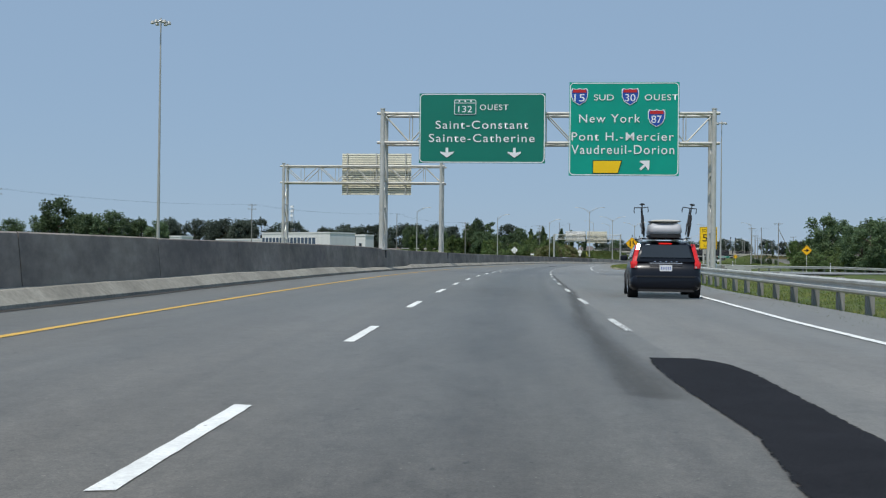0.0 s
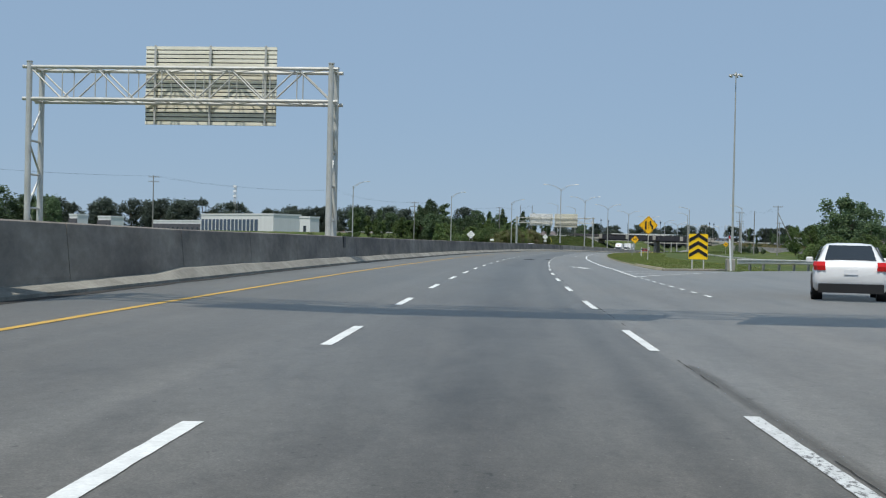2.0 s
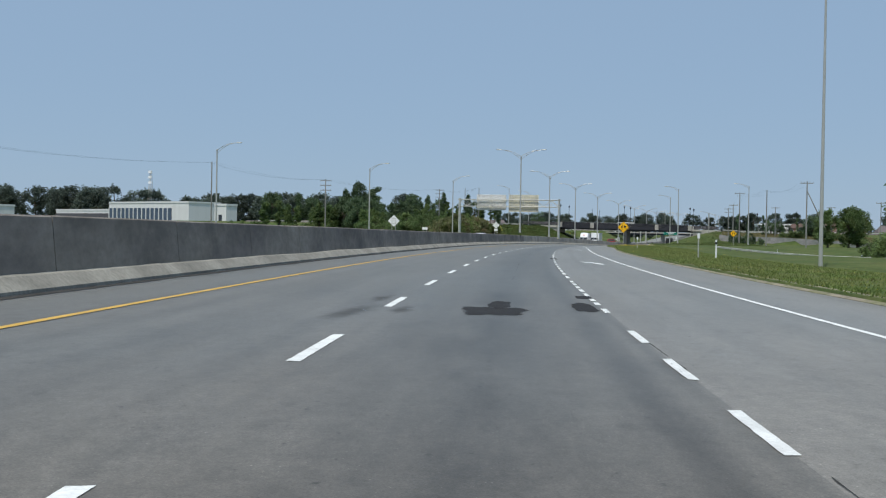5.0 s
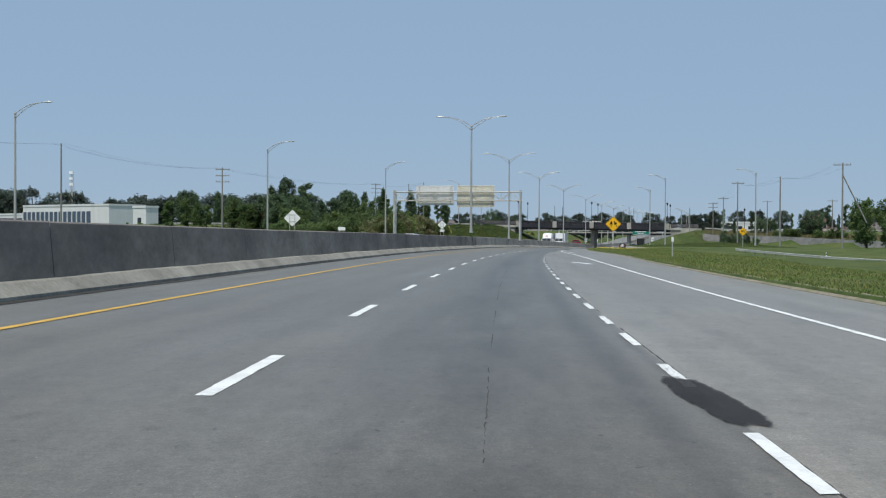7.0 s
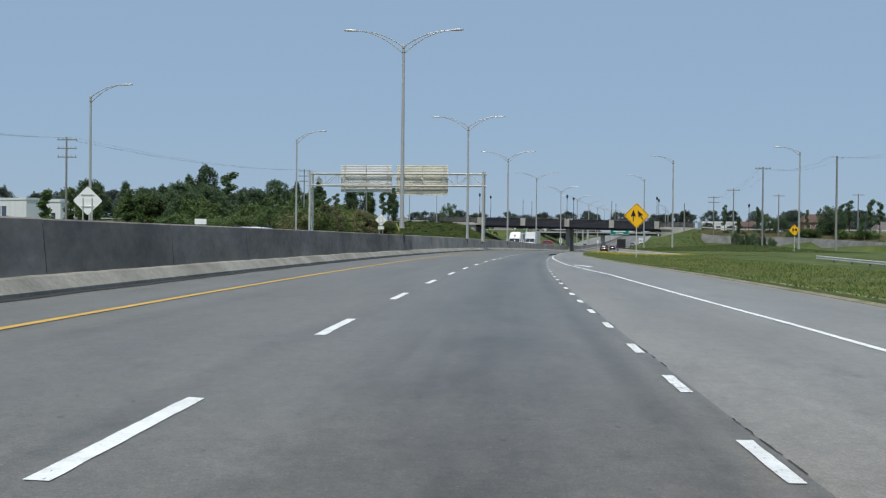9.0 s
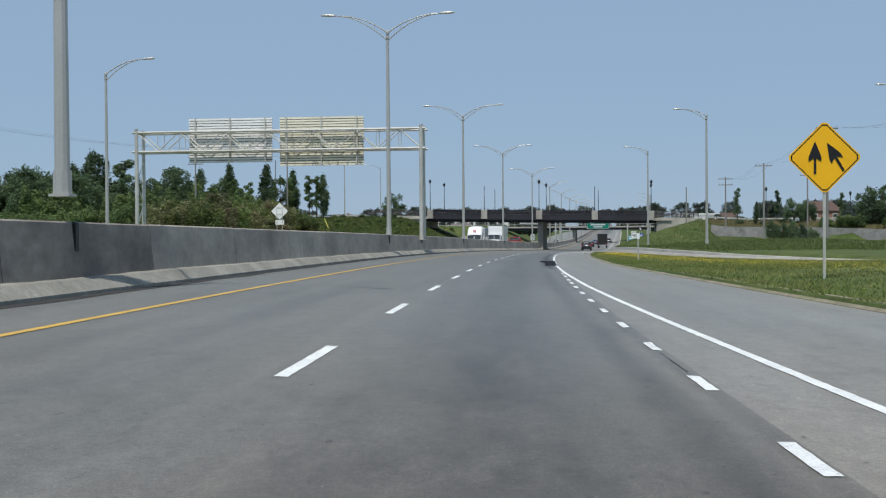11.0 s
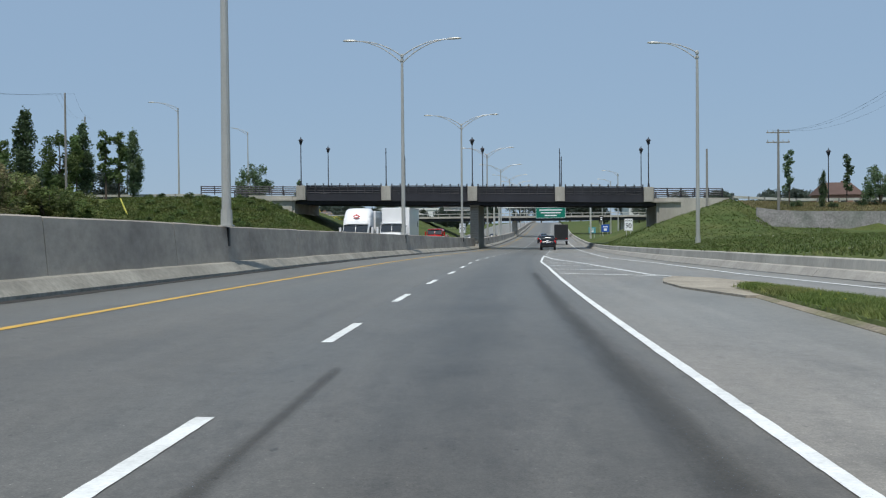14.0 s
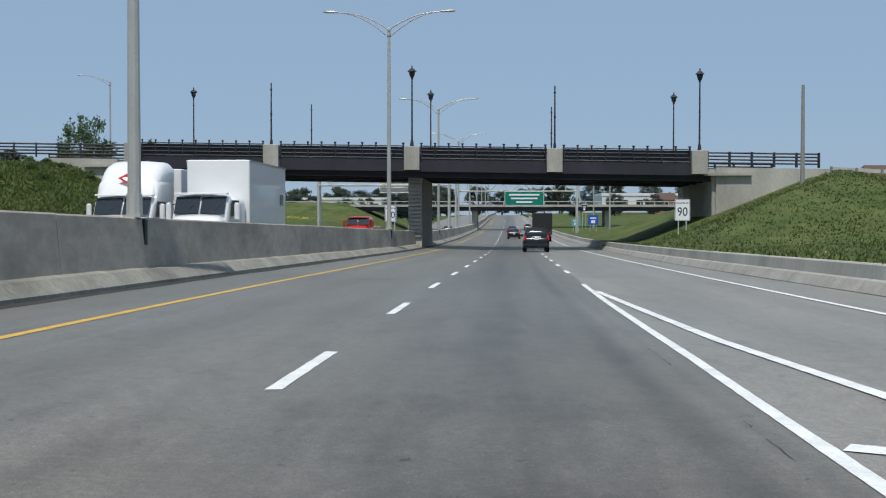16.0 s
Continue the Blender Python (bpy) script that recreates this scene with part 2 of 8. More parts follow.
M_YELLOW_LINE = road_paint("yellow_road_paint", (0.62, 0.38, 0.07), (0.2, 0.17, 0.1), 0.05)
M_WALL = surface("barrier_concrete", (0.268, 0.237, 0.199), 0.9, vary=0.4, scale=0.35, fine=3, fine_amount=0.2, bump=0.25, bump_scale=40, hue=(0.17, 0.15, 0.136), hue_scale=0.28, stretch=(0.7, 0.7, 1.3), island=0.1)
M_WALL2 = surface("newer_barrier_concrete", (0.41, 0.365, 0.305), 0.9, vary=0.22, scale=0.4, fine=3, fine_amount=0.16, bump=0.25, bump_scale=40, hue=(0.28, 0.25, 0.215), hue_scale=0.3, stretch=(0.7, 0.7, 1.3), island=0.08)
M_TOE = surface("pale_concrete", (0.35, 0.332, 0.295), 0.9, vary=0.15, scale=1.0, fine=14, fine_amount=0.18, bump=0.4, bump_scale=30, hue=(0.29, 0.275, 0.245), hue_scale=0.8)
M_TOE2 = surface("dirty_toe_concrete", (0.285, 0.272, 0.232), 0.9, vary=0.28, scale=0.6, fine=9, fine_amount=0.25, bump=0.3, bump_scale=30, hue=(0.215, 0.205, 0.175), hue_scale=0.5)
M_DUSTY = surface("dusty_concrete", (0.36, 0.32, 0.255), 0.95, vary=0.2, scale=0.8, fine=9, fine_amount=0.25, bump=0.4, bump_scale=20, hue=(0.25, 0.225, 0.18), hue_scale=0.5)
M_VERGE = surface("dirty_kerb", (0.25, 0.215, 0.16), 0.95, vary=0.25, scale=0.8, fine=9, fine_amount=0.3, bump=0.5, bump_scale=20, hue=(0.16, 0.16, 0.08), hue_scale=0.5)
M_CONC = surface("bridge_concrete", (0.44, 0.42, 0.37), 0.9, vary=0.14, scale=0.5, fine=10, fine_amount=0.12, bump=0.2, bump_scale=20, hue=(0.33, 0.31, 0.27), hue_scale=0.35, stretch=(1, 1, 0.4))
M_STEEL = surface("galvanized_steel", (0.62, 0.61, 0.56), 0.42, metal=0.35, vary=0.12, scale=1.2, fine=15, fine_amount=0.1, bump=0.05, hue=(0.54, 0.525, 0.46), hue_scale=0.8)
M_ALU = surface("aluminium_pole", (0.48, 0.475, 0.44), 0.42, metal=0.35, vary=0.08, scale=1.0, fine=15, fine_amount=0.06, bump=0)
M_BACK = surface("sign_back", (0.90, 0.90, 0.87), 0.5, metal=0.0, vary=0.1, scale=0.8, fine=10, fine_amount=0.06, bump=0, hue=(0.82, 0.81, 0.76), hue_scale=0.5, stretch=(0.3, 0.3, 2))
M_BACK2 = surface("old_sign_back", (0.88, 0.845, 0.69), 0.6, metal=0.0, vary=0.16, scale=0.8, fine=10, fine_amount=0.1, bump=0, hue=(0.78, 0.735, 0.57), hue_scale=0.6, stretch=(0.3, 0.3, 2))
M_GREEN = surface("green_sign_sheeting", (0.0, 0.185, 0.125), 0.35, vary=0.06, scale=0.5, fine=30, fine_amount=0.03, bump=0, spec=0.6)
# base colour raised to stand in for sun glare on the right-hand panel
M_GREEN2 = surface("glare_brightened_green_sheeting", (0.0, 0.33, 0.235), 0.3, vary=0.12, scale=0.4, fine=30, fine_amount=0.03, bump=0, spec=0.4, coat=0.1)
M_WHITE = surface("white_sheeting", (0.85, 0.86, 0.86), 0.4, vary=0.04, fine_amount=0.02, bump=0)
M_YELLOW = surface("yellow_sheeting", (0.95, 0.50, 0.01), 0.4, vary=0.06, fine_amount=0.03, bump=0)
M_LEMON = surface("lemon_sheeting", (0.95, 0.60, 0.01), 0.4, vary=0.06, fine_amount=0.03, bump=0)
M_BLACK = surface("black_paint", (0.012, 0.012, 0.013), 0.5, vary=0.2, fine_amount=0.1, bump=0)
M_BLUE = surface("blue_sheeting", (0.02, 0.09, 0.42), 0.4, vary=0.05, fine_amount=0.02, bump=0)
M_TEAL = surface("pale_teal_sheeting", (0.10, 0.33, 0.36), 0.4, vary=0.05, fine_amount=0.02, bump=0)
M_RED = surface("red_sheeting", (0.55, 0.03, 0.03), 0.4, vary=0.05, fine_amount=0.02, bump=0)
M_DARKSTEEL = surface("dark_bridge_steel", (0.034, 0.034, 0.041), 0.55, metal=0.1, vary=0.25, scale=0.5, fine=8, fine_amount=0.1, bump=0.05)
M_WOOD = surface("weathered_pole_wood", (0.25, 0.245, 0.225), 0.9, vary=0.2, scale=0.6, fine=14, fine_amount=0.2, bump=0.2, stretch=(1, 1, 0.15))
M_GRASS = surface("grass", (0.064, 0.092, 0.028), 0.9, vary=0.32, scale=0.45, fine=5.0, fine_amount=0.3, bump=0.4, bump_scale=9, hue=(0.098, 0.112, 0.039), hue_scale=0.16, spec=0.1)
M_BLADE = surface("grass_blades", (0.15, 0.205, 0.055), 0.6, vary=0.22, scale=0.4, fine=3.0, fine_amount=0.15, bump=0, hue=(0.23, 0.235, 0.085), hue_scale=0.3, spec=0.2, island=0.16, thin=0.5)
M_BLADE2 = leaf_surface("lush_grass_blades", (0.086, 0.126, 0.034), (0.118, 0.134, 0.044))
M_BLOCK = surface("grey_block_wall", (0.30, 0.285, 0.28), 0.95, vary=0.25, scale=0.9, fine=5, fine_amount=0.35, bump=0.1, hue=(0.21, 0.22, 0.2), hue_scale=0.3)
M_FLOWER = surface("yellow_flowers", (0.68, 0.52, 0.04), 0.7, vary=0.2, fine_amount=0.2, bump=0, island=0.2)
M_FLOWERW = surface("white_flowers", (0.7, 0.7, 0.62), 0.7, vary=0.2, fine_amount=0.2, bump=0, island=0.2)
M_LEAF = leaf_surface("tree_leaves", (0.12, 0.185, 0.066), (0.17, 0.22, 0.08))
M_LEAF2 = leaf_surface("bush_leaves", (0.115, 0.165, 0.052), (0.175, 0.19, 0.064))
M_LEAF4 = leaf_surface("brown_green_leaves", (0.22, 0.18, 0.10), (0.18, 0.22, 0.09))
M_LEAF3 = leaf_surface("dark_leaves", (0.104, 0.157, 0.082), (0.132, 0.184, 0.09))
M_BARK = surface("bark", (0.10, 0.08, 0.06), 0.95, vary=0.3, scale=2, fine=20, fine_amount=0.3, bump=0.5, stretch=(1, 1, 0.2))


# ---------------------------------------------------------------- the road's line and level
def _table():
    s = np.arange(-400.0, 2600.0, 1.0)
    c = np.clip(s, -150, 480) / 100
    th = 0.04536 + 0.069866 * c - 0.002094 * c ** 2 + 0.00020954 * c ** 3
    mid = (th[1:] + th[:-1]) / 2
    x, y = np.append(0, np.cumsum(np.sin(mid))), np.append(0, np.cumsum(np.cos(mid)))
    x0, y0 = np.interp(0, s, x), np.interp(0, s, y)
    return s, x - x0 - 0.0786, y - y0, th


ROAD_S, ROAD_X, ROAD_Y, ROAD_T = _table()
LEVEL_S = (-400, -60, -30, 0, 30, 60, 90, 120, 150, 180, 210, 240, 270, 300, 330, 360, 390, 420, 450, 480, 510, 540, 570, 600, 630, 700, 780, 900, 1120, 1450, 2600)
LEVEL_Z = (-1.2, -0.34, -0.16, 0, 0.16, 0.21, 0.16, 0.10, 0.07, 0.06, 0.03, -0.01, -0.10, -0.22, -0.37, -0.51, -0.70, -0.95, -1.27, -1.63, -2.0, -2.31, -2.44, -2.42, -2.35, -2.0, -0.8, 1.4, 3.8, 4.6, 4.6)
_fine = np.arange(-400.0, 2600.0, 2.0)
_lev = np.interp(_fine, LEVEL_S, LEVEL_Z)
_lev = np.convolve(np.pad(_lev, 8, mode='edge'), np.ones(17) / 17, mode='valid')


def level(s):
    return float(np.interp(s, _fine, _lev))


def heading(s):
    return float(np.interp(s, ROAD_S, ROAD_T))


def Q(s, u, z):
    """World place at s metres along the road, u metres to its right, absolute height z."""
    t = heading(s)
    return (float(np.interp(s, ROAD_S, ROAD_X)) + u * math.cos(t), float(np.interp(s, ROAD_S, ROAD_Y)) - u * math.sin(t), z)


RISE_X, RISE_Y = (-200, 220, 270, 330, 400, 430, 475, 520, 600, 1500), (0.11, 0.12, 0.21, 0.27, 0.27, 0.26, 0.24, 0.2, 0.1, 0.1)


def rise(s, u):
    """How far the left shoulder climbs towards the median wall."""
    return float(np.interp(s, RISE_X, RISE_Y)) * min(1.0, max(0.0, (-u - 2.0) / 6.0))


def P(s, u, h=0.0):
    """The same, h metres above the road's surface at s."""
    return Q(s, u, level(s) + rise(s, u) + h)


def at(s, u, z=None, turn=0.0, h=0.0):
    """The pose of a thing at s, u: x to the road's right, y along it; turn in degrees to the left."""
    x, y, zz = Q(s, u, level(s) + h if z is None else z)
    return pose(x, y, zz, 0, 0, turn - math.degrees(heading(s)))


def knots(*pairs):
    xs, ys = zip(*pairs)
    return lambda s: float(np.interp(s, xs, ys))


U_WALL = knots((-200, -8.1), (71, -8.1), (111, -8.4), (220, -8.3), (327, -8.0), (395, -8.1), (425, -7.6), (473, -7.35), (521, -6.95), (560, -6.8), (1500, -6.8))
U_YELLOW = knots((-200, -5.85), (110, -5.92), (205, -6.12), (265, -5.98), (400, -5.88), (430, -5.55), (470, -5.45), (521, -5.2), (1500, -5.1))
U_LEFT = knots((-200, -1.8), (8, -1.8), (50, -2.0), (160, -2.08), (190, -2.18), (210, -2.25), (250, -2.31), (265, -2.3), (300, -2.18), (330, -2.03), (345, -1.95), (360, -1.92), (415, -1.83), (425, -1.76), (434, -1.69), (441, -1.74), (450, -1.84), (457, -1.92), (460, -1.87), (467, -1.77), (500, -1.5), (530, -1.25), (1500, -1.25))
U_RIGHT = knots((-200, 2.05), (15, 2.0), (55, 1.86), (95, 1.75), (160, 1.7), (255, 1.68), (320, 1.72), (340, 1.84), (352, 1.88), (360, 1.85), (400, 1.92), (440, 2.0), (453, 1.84), (460, 1.95), (470, 2.02), (485, 2.18), (500, 2.28), (530, 2.45), (1500, 2.45))
U_SOLID = knots((101, 5.15), (116, 5.3), (165, 4.95), (210, 4.85), (240, 4.75), (265, 4.55), (291, 3.9), (310, 2.8), (323, 2.4), (329, 2.23), (336, 2.06), (347, 1.92), (352, 1.88))
U_KERB = knots((117, 7.9), (130, 7.7), (171, 7.4), (230, 7.35), (255, 7.5), (275, 7.75), (292, 7.6), (330, 6.0), (362, 4.7), (390, 4.65), (402, 4.85), (418, 5.5))
U_ISLE = knots((250, 95.0), (300, 52.0), (330, 30.0), (350, 19.0), (370, 11.6), (379, 10.0), (399, 8.0), (418, 5.7))
RW_TOP = knots((250, 0.12), (366, 0.12), (380, 0.24), (390, 0.38), (410, 0.49), (420, 0.57), (440, 0.62), (520, 0.68), (1500, 0.7))
U_RWALL = knots((250, 101.0), (300, 58.0), (330, 36.0), (350, 25.0), (370, 16.4), (388, 12.6), (410, 10.9), (432, 9.3), (450, 8.6), (470, 8.2), (500, 7.7), (540, 7.9), (1500, 7.9))


# ---------------------------------------------------------------- mesh building
class Geo:
    """Collects vertices and faces of one mesh."""

    def __init__(self):
        self.v, self.f = [], []
        self.road = None      # across and along the road, for each vertex

    def add(self, verts, faces):
        n = len(self.v)
        self.v += [tuple(p) for p in verts]
        self.f += [tuple(i + n for i in f) for f in faces]
        return self

    def box(self, c, size, m=None):
        x, y, z = (a / 2 for a in size)
        p = [Vector((sx * x, sy * y, sz * z)) for sz in (-1, 1) for sy in (-1, 1) for sx in (-1, 1)]
        p = [(m @ q if m else q) + Vector(c) for q in p]
        return self.add(p, [(0, 2, 3, 1), (4, 5, 7, 6), (0, 1, 5, 4), (2, 6, 7, 3), (0, 4, 6, 2), (1, 3, 7, 5)])

    def chamfer(self, c, size, e):
        """A box with its four upright edges and its upper rim chamfered."""
        x, y, z = (a / 2 for a in size)
        ring = lambda k, h: [(c[0] + a, c[1] + b, c[2] + h) for a, b in ((x - k, -y), (x, -y + k), (x, y - k), (x - k, y), (-x + k, y), (-x, y - k), (-x, -y + k), (-x + k, -y))]
        top = [(c[0] + a, c[1] + b, c[2] + z) for a, b in ((x - 2 * e, -y + e), (x - e, -y + 2 * e), (x - e, y - 2 * e), (x - 2 * e, y - e), (-x + 2 * e, y - e), (-x + e, y - 2 * e), (-x + e, -y + 2 * e), (-x + 2 * e, -y + e))]
        v = ring(e, -z) + ring(e, z - e) + top
        f = [tuple(range(7, -1, -1)), tuple(range(16, 24))]
        for r in (0, 8):
            f += [(r + i, r + (i + 1) % 8, r + 8 + (i + 1) % 8, r + 8 + i) for i in range(8)]
        return self.add(v, f)

    def tube(self, a, b, r0, r1=None, n=8, caps=True):
        a, b = Vector(a), Vector(b)
        r1 = r0 if r1 is None else r1
        d = (b - a).normalized()
        e = d.cross(Vector((0, 0, 1)) if abs(d.z) < 0.9 else Vector((0, 1, 0))).normalized()
        g = d.cross(e)
        k = [(math.cos(2 * math.pi * i / n), math.sin(2 * math.pi * i / n)) for i in range(n)]
        v = [a + r0 * (c * e + s * g) for c, s in k] + [b + r1 * (c * e + s * g) for c, s in k]
        f = [(i, i + n, (i + 1) % n + n, (i + 1) % n) for i in range(n)]
        if caps:
            f += [tuple(range(n)), tuple(range(2 * n - 1, n - 1, -1))]
        return self.add(v, f)

    def pipe(self, pts, r, n=6, r_end=None):
        """A tube along a row of points, with mitred rings."""
        pts = [Vector(p) for p in pts]
        v, f = [], []
        for i, p in enumerate(pts):
            d = (pts[min(i + 1, len(pts) - 1)] - pts[max(i - 1, 0)]).normalized()
            e = d.cross(Vector((0.31, 0.17, 1)) if abs(d.z) < 0.95 else Vector((0, 1, 0))).normalized()
            g = d.cross(e)
            rr = r if r_end is None else r + (r_end - r) * i / (len(pts) - 1)
            v += [p + rr * (math.cos(2 * math.pi * k / n) * e + math.sin(2 * math.pi * k / n) * g) for k in range(n)]
            if i:
                o = (i - 1) * n
                f += [(o + k, o + n + k, o + n + (k + 1) % n, o + (k + 1) % n) for k in range(n)]
        f += [tuple(range(n)), tuple(range(len(v) - 1, len(v) - n - 1, -1))]
        return self.add(v, f)

    def prism(self, poly, y0, y1):
        """A polygon in x, z pushed along y."""
        n = len(poly)
        v = [(x, y0, z) for x, z in poly] + [(x, y1, z) for x, z in poly]
        f = [(i, (i + 1) % n, (i + 1) % n + n, i + n) for i in range(n)]
        return self.add(v, f + [tuple(range(n - 1, -1, -1)), tuple(range(n, 2 * n))])

    def plate(self, poly, z0, z1):
        """A polygon in x, y pushed along z."""
        n = len(poly)
        v = [(x, y, z0) for x, y in poly] + [(x, y, z1) for x, y in poly]
        f = [(i, (i + 1) % n, (i + 1) % n + n, i + n) for i in range(n)]
        return self.add(v, f + [tuple(range(n - 1, -1, -1)), tuple(range(n, 2 * n))])

    def loft(self, rings, close=True, caps=True):
        """Skins rings of equal length."""
        n = len(rings[0])
        v = [p for r in rings for p in r]
        f = []
        for k in range(len(rings) - 1):
            for i in range(n if close else n - 1):
                f.append((k * n + i, k * n + (i + 1) % n, (k + 1) * n + (i + 1) % n, (k + 1) * n + i))
        if caps and close:
            f += [tuple(range(n - 1, -1, -1)), tuple(range((len(rings) - 1) * n, len(rings) * n))]
        return self.add(v, f)

    def mesh(self, name, smooth=False, fix=True):
        me = bpy.data.meshes.new(name)
        me.from_pydata([tuple(p) for p in self.v], [], self.f)
        if fix and len(self.f) < 20000:
            bm = bmesh.new()
            bm.from_mesh(me)
            bmesh.ops.recalc_face_normals(bm, faces=bm.faces)
            bm.to_mesh(me)
            bm.free()
        if self.road:
            layer = me.uv_layers.new(name="road")
            at_loop = np.zeros(len(me.loops), dtype=np.int32)
            me.loops.foreach_get("vertex_index", at_loop)
            layer.data.foreach_set("uv", np.array(self.road, dtype=np.float32)[at_loop].ravel())
        if smooth:
            me.shade_smooth()
        me.update()
        return me


def part(name, geo, material, parent=None, label="", smooth=False, fix=True):
    """One mesh object, under a thing or a part when a parent is given."""
    me = geo if isinstance(geo, bpy.types.Mesh) else geo.mesh(name, smooth, fix)
    if material is not None and not me.materials:
        me.materials.append(material)
    ob = new(name, me)
    if parent is not None:
        ob.parent = parent
    return tagged(ob, label)


def thing(name, m, label, category, group="", kind=""):
    """An Empty at the base of a thing, which carries its parts."""
    ob = new(name)
    ob.empty_display_size = 0.2
    ob.matrix_world = m
    return tagged(ob, label, category, group, kind)


def structure(name, label, category):
    return thing(name, Matrix.Identity(4), label, category, kind="structure")


# ---------------------------------------------------------------- ground
def smooth(a, b, x):
    t = min(1, max(0, (x - a) / (b - a)))
    return t * t * (3 - 2 * t)


BRIDGE_S = 538.7
U_OPP = knots((-200, -24.3), (440, -24.3), (492, -20.6), (560, -20.6), (620, -23.0), (1500, -23.0))


FENCE_S = lambda u: 521.0 - 22.0 * min(1.0, max(0.0, (u - 25.4) / 40.0)) ** 2


def natural(s, u):
    """The land's own level away from the road, with the approaches of the overpass."""
    side = 1 if u > 0 else -1
    if side > 0:
        z = -0.2 - 1.7 * smooth(150, 200, s) * (1 - smooth(320, 375, s)) * smooth(9, 26, u) * (1 - smooth(60, 110, u))
        reach = max(0.0, u - U_RWALL(s))
        plane = max(level(s) - 0.3, level(s) + RW_TOP(s) - 0.05 + 0.05 * min(18.0, reach) - 0.07 * max(0.0, reach - 22))
        z += (plane - z) * smooth(395, 450, s)
        z += (level(s) + 0.45 + 0.03 * min(40.0, max(0.0, u - 8)) - z) * smooth(560, 620, s)
    else:
        z = -0.3 - 0.3 * smooth(200, 300, s) + 1.2 * smooth(400, 470, s) - 0.5 * smooth(560, 650, s)
    top = 4.3 - 0.065 * min(16.0, max(0.0, u - 17.0)) + 0.5 * smooth(30, 46, -u)
    d = abs(s - (BRIDGE_S + 6)) - 9
    bank = z + (top - z) * (1 - smooth(0, 26 if side < 0 or s > BRIDGE_S else 40, d)) * (1 if abs(u) < 260 else 1 - smooth(260, 420, abs(u)))
    if u > 24 and s < BRIDGE_S:
        # the terrace above the retaining wall, and the ground at its foot
        front = FENCE_S(u)
        step = 1.95 - 0.03 * (u - 27) + 0.10 * (s - front) if s > front + 2.6 else max(z, 0.42 - 0.03 * (u - 26) - 0.06 * (front - s))
        bank += (min(top, step) - bank) * smooth(24, 26.5, u) * (1 - smooth(70, 110, u))
    z = bank
    d2 = abs(s - 705) - 8
    z += (4.2 - z) * (1 - smooth(0, 22, d2)) * (1 - smooth(200, 400, abs(u))) * (smooth(30, 58, u) if u > 0 else 1)
    z += max(0, level(s) - 0.5 - z) * smooth(760, 950, s)
    return z


def terrain(s, u):
    r = level(s)
    if u > 0:
        w = U_RWALL(s)
        n = natural(s, u)
        lip = r + RW_TOP(s) - 0.05
        cut = lip + max(0.0, u - w - 0.3 - 2.5 * smooth(510, 531, s) * (1 - smooth(556, 575, s))) * 0.40
        slope = min(n, cut) if n > lip else lip + (n - lip) * smooth(w, w + 25, u)
        if s < 366:
            k = smooth(338, 366, s)
            edge = U_KERB(s) if s > 116 else 7.0
            flat = r - 0.05 + (0.16 * smooth(124, 140, s) if s > 112 else 0)
            if u < edge + 0.1:
                return r - (0.06 if u > 3 else 0.25)
            if s > 250 and u > w + 0.3:
                return n + (slope - n) * smooth(352, 366, s) ** 2
            if s > 250 and u > U_ISLE(s):
                return n + (r - n) * k - 0.1
            lawn = n + (r + 0.11 - n) * k + 0.8 * smooth(250, 270, s) * (1 - k)
            return flat + (lawn - flat) * smooth(edge + 1, edge + 22, u)
        if u < w + 0.3:
            edge = U_KERB(s)
            if s < 418 and edge + 0.05 < u < U_ISLE(s):
                return r + 0.11
            return r - (0.1 if u > 3 else 0.25)
        return slope
    r += rise(s, u)
    edge = U_OPP(s)
    if u > edge:
        return r - 0.25
    cut = r + 0.02 + (edge - u) * 0.46
    n = natural(s, u)
    return min(n, cut) if n > r else r - 0.06 + (n - r + 0.06) * smooth(0, 20, edge - u)


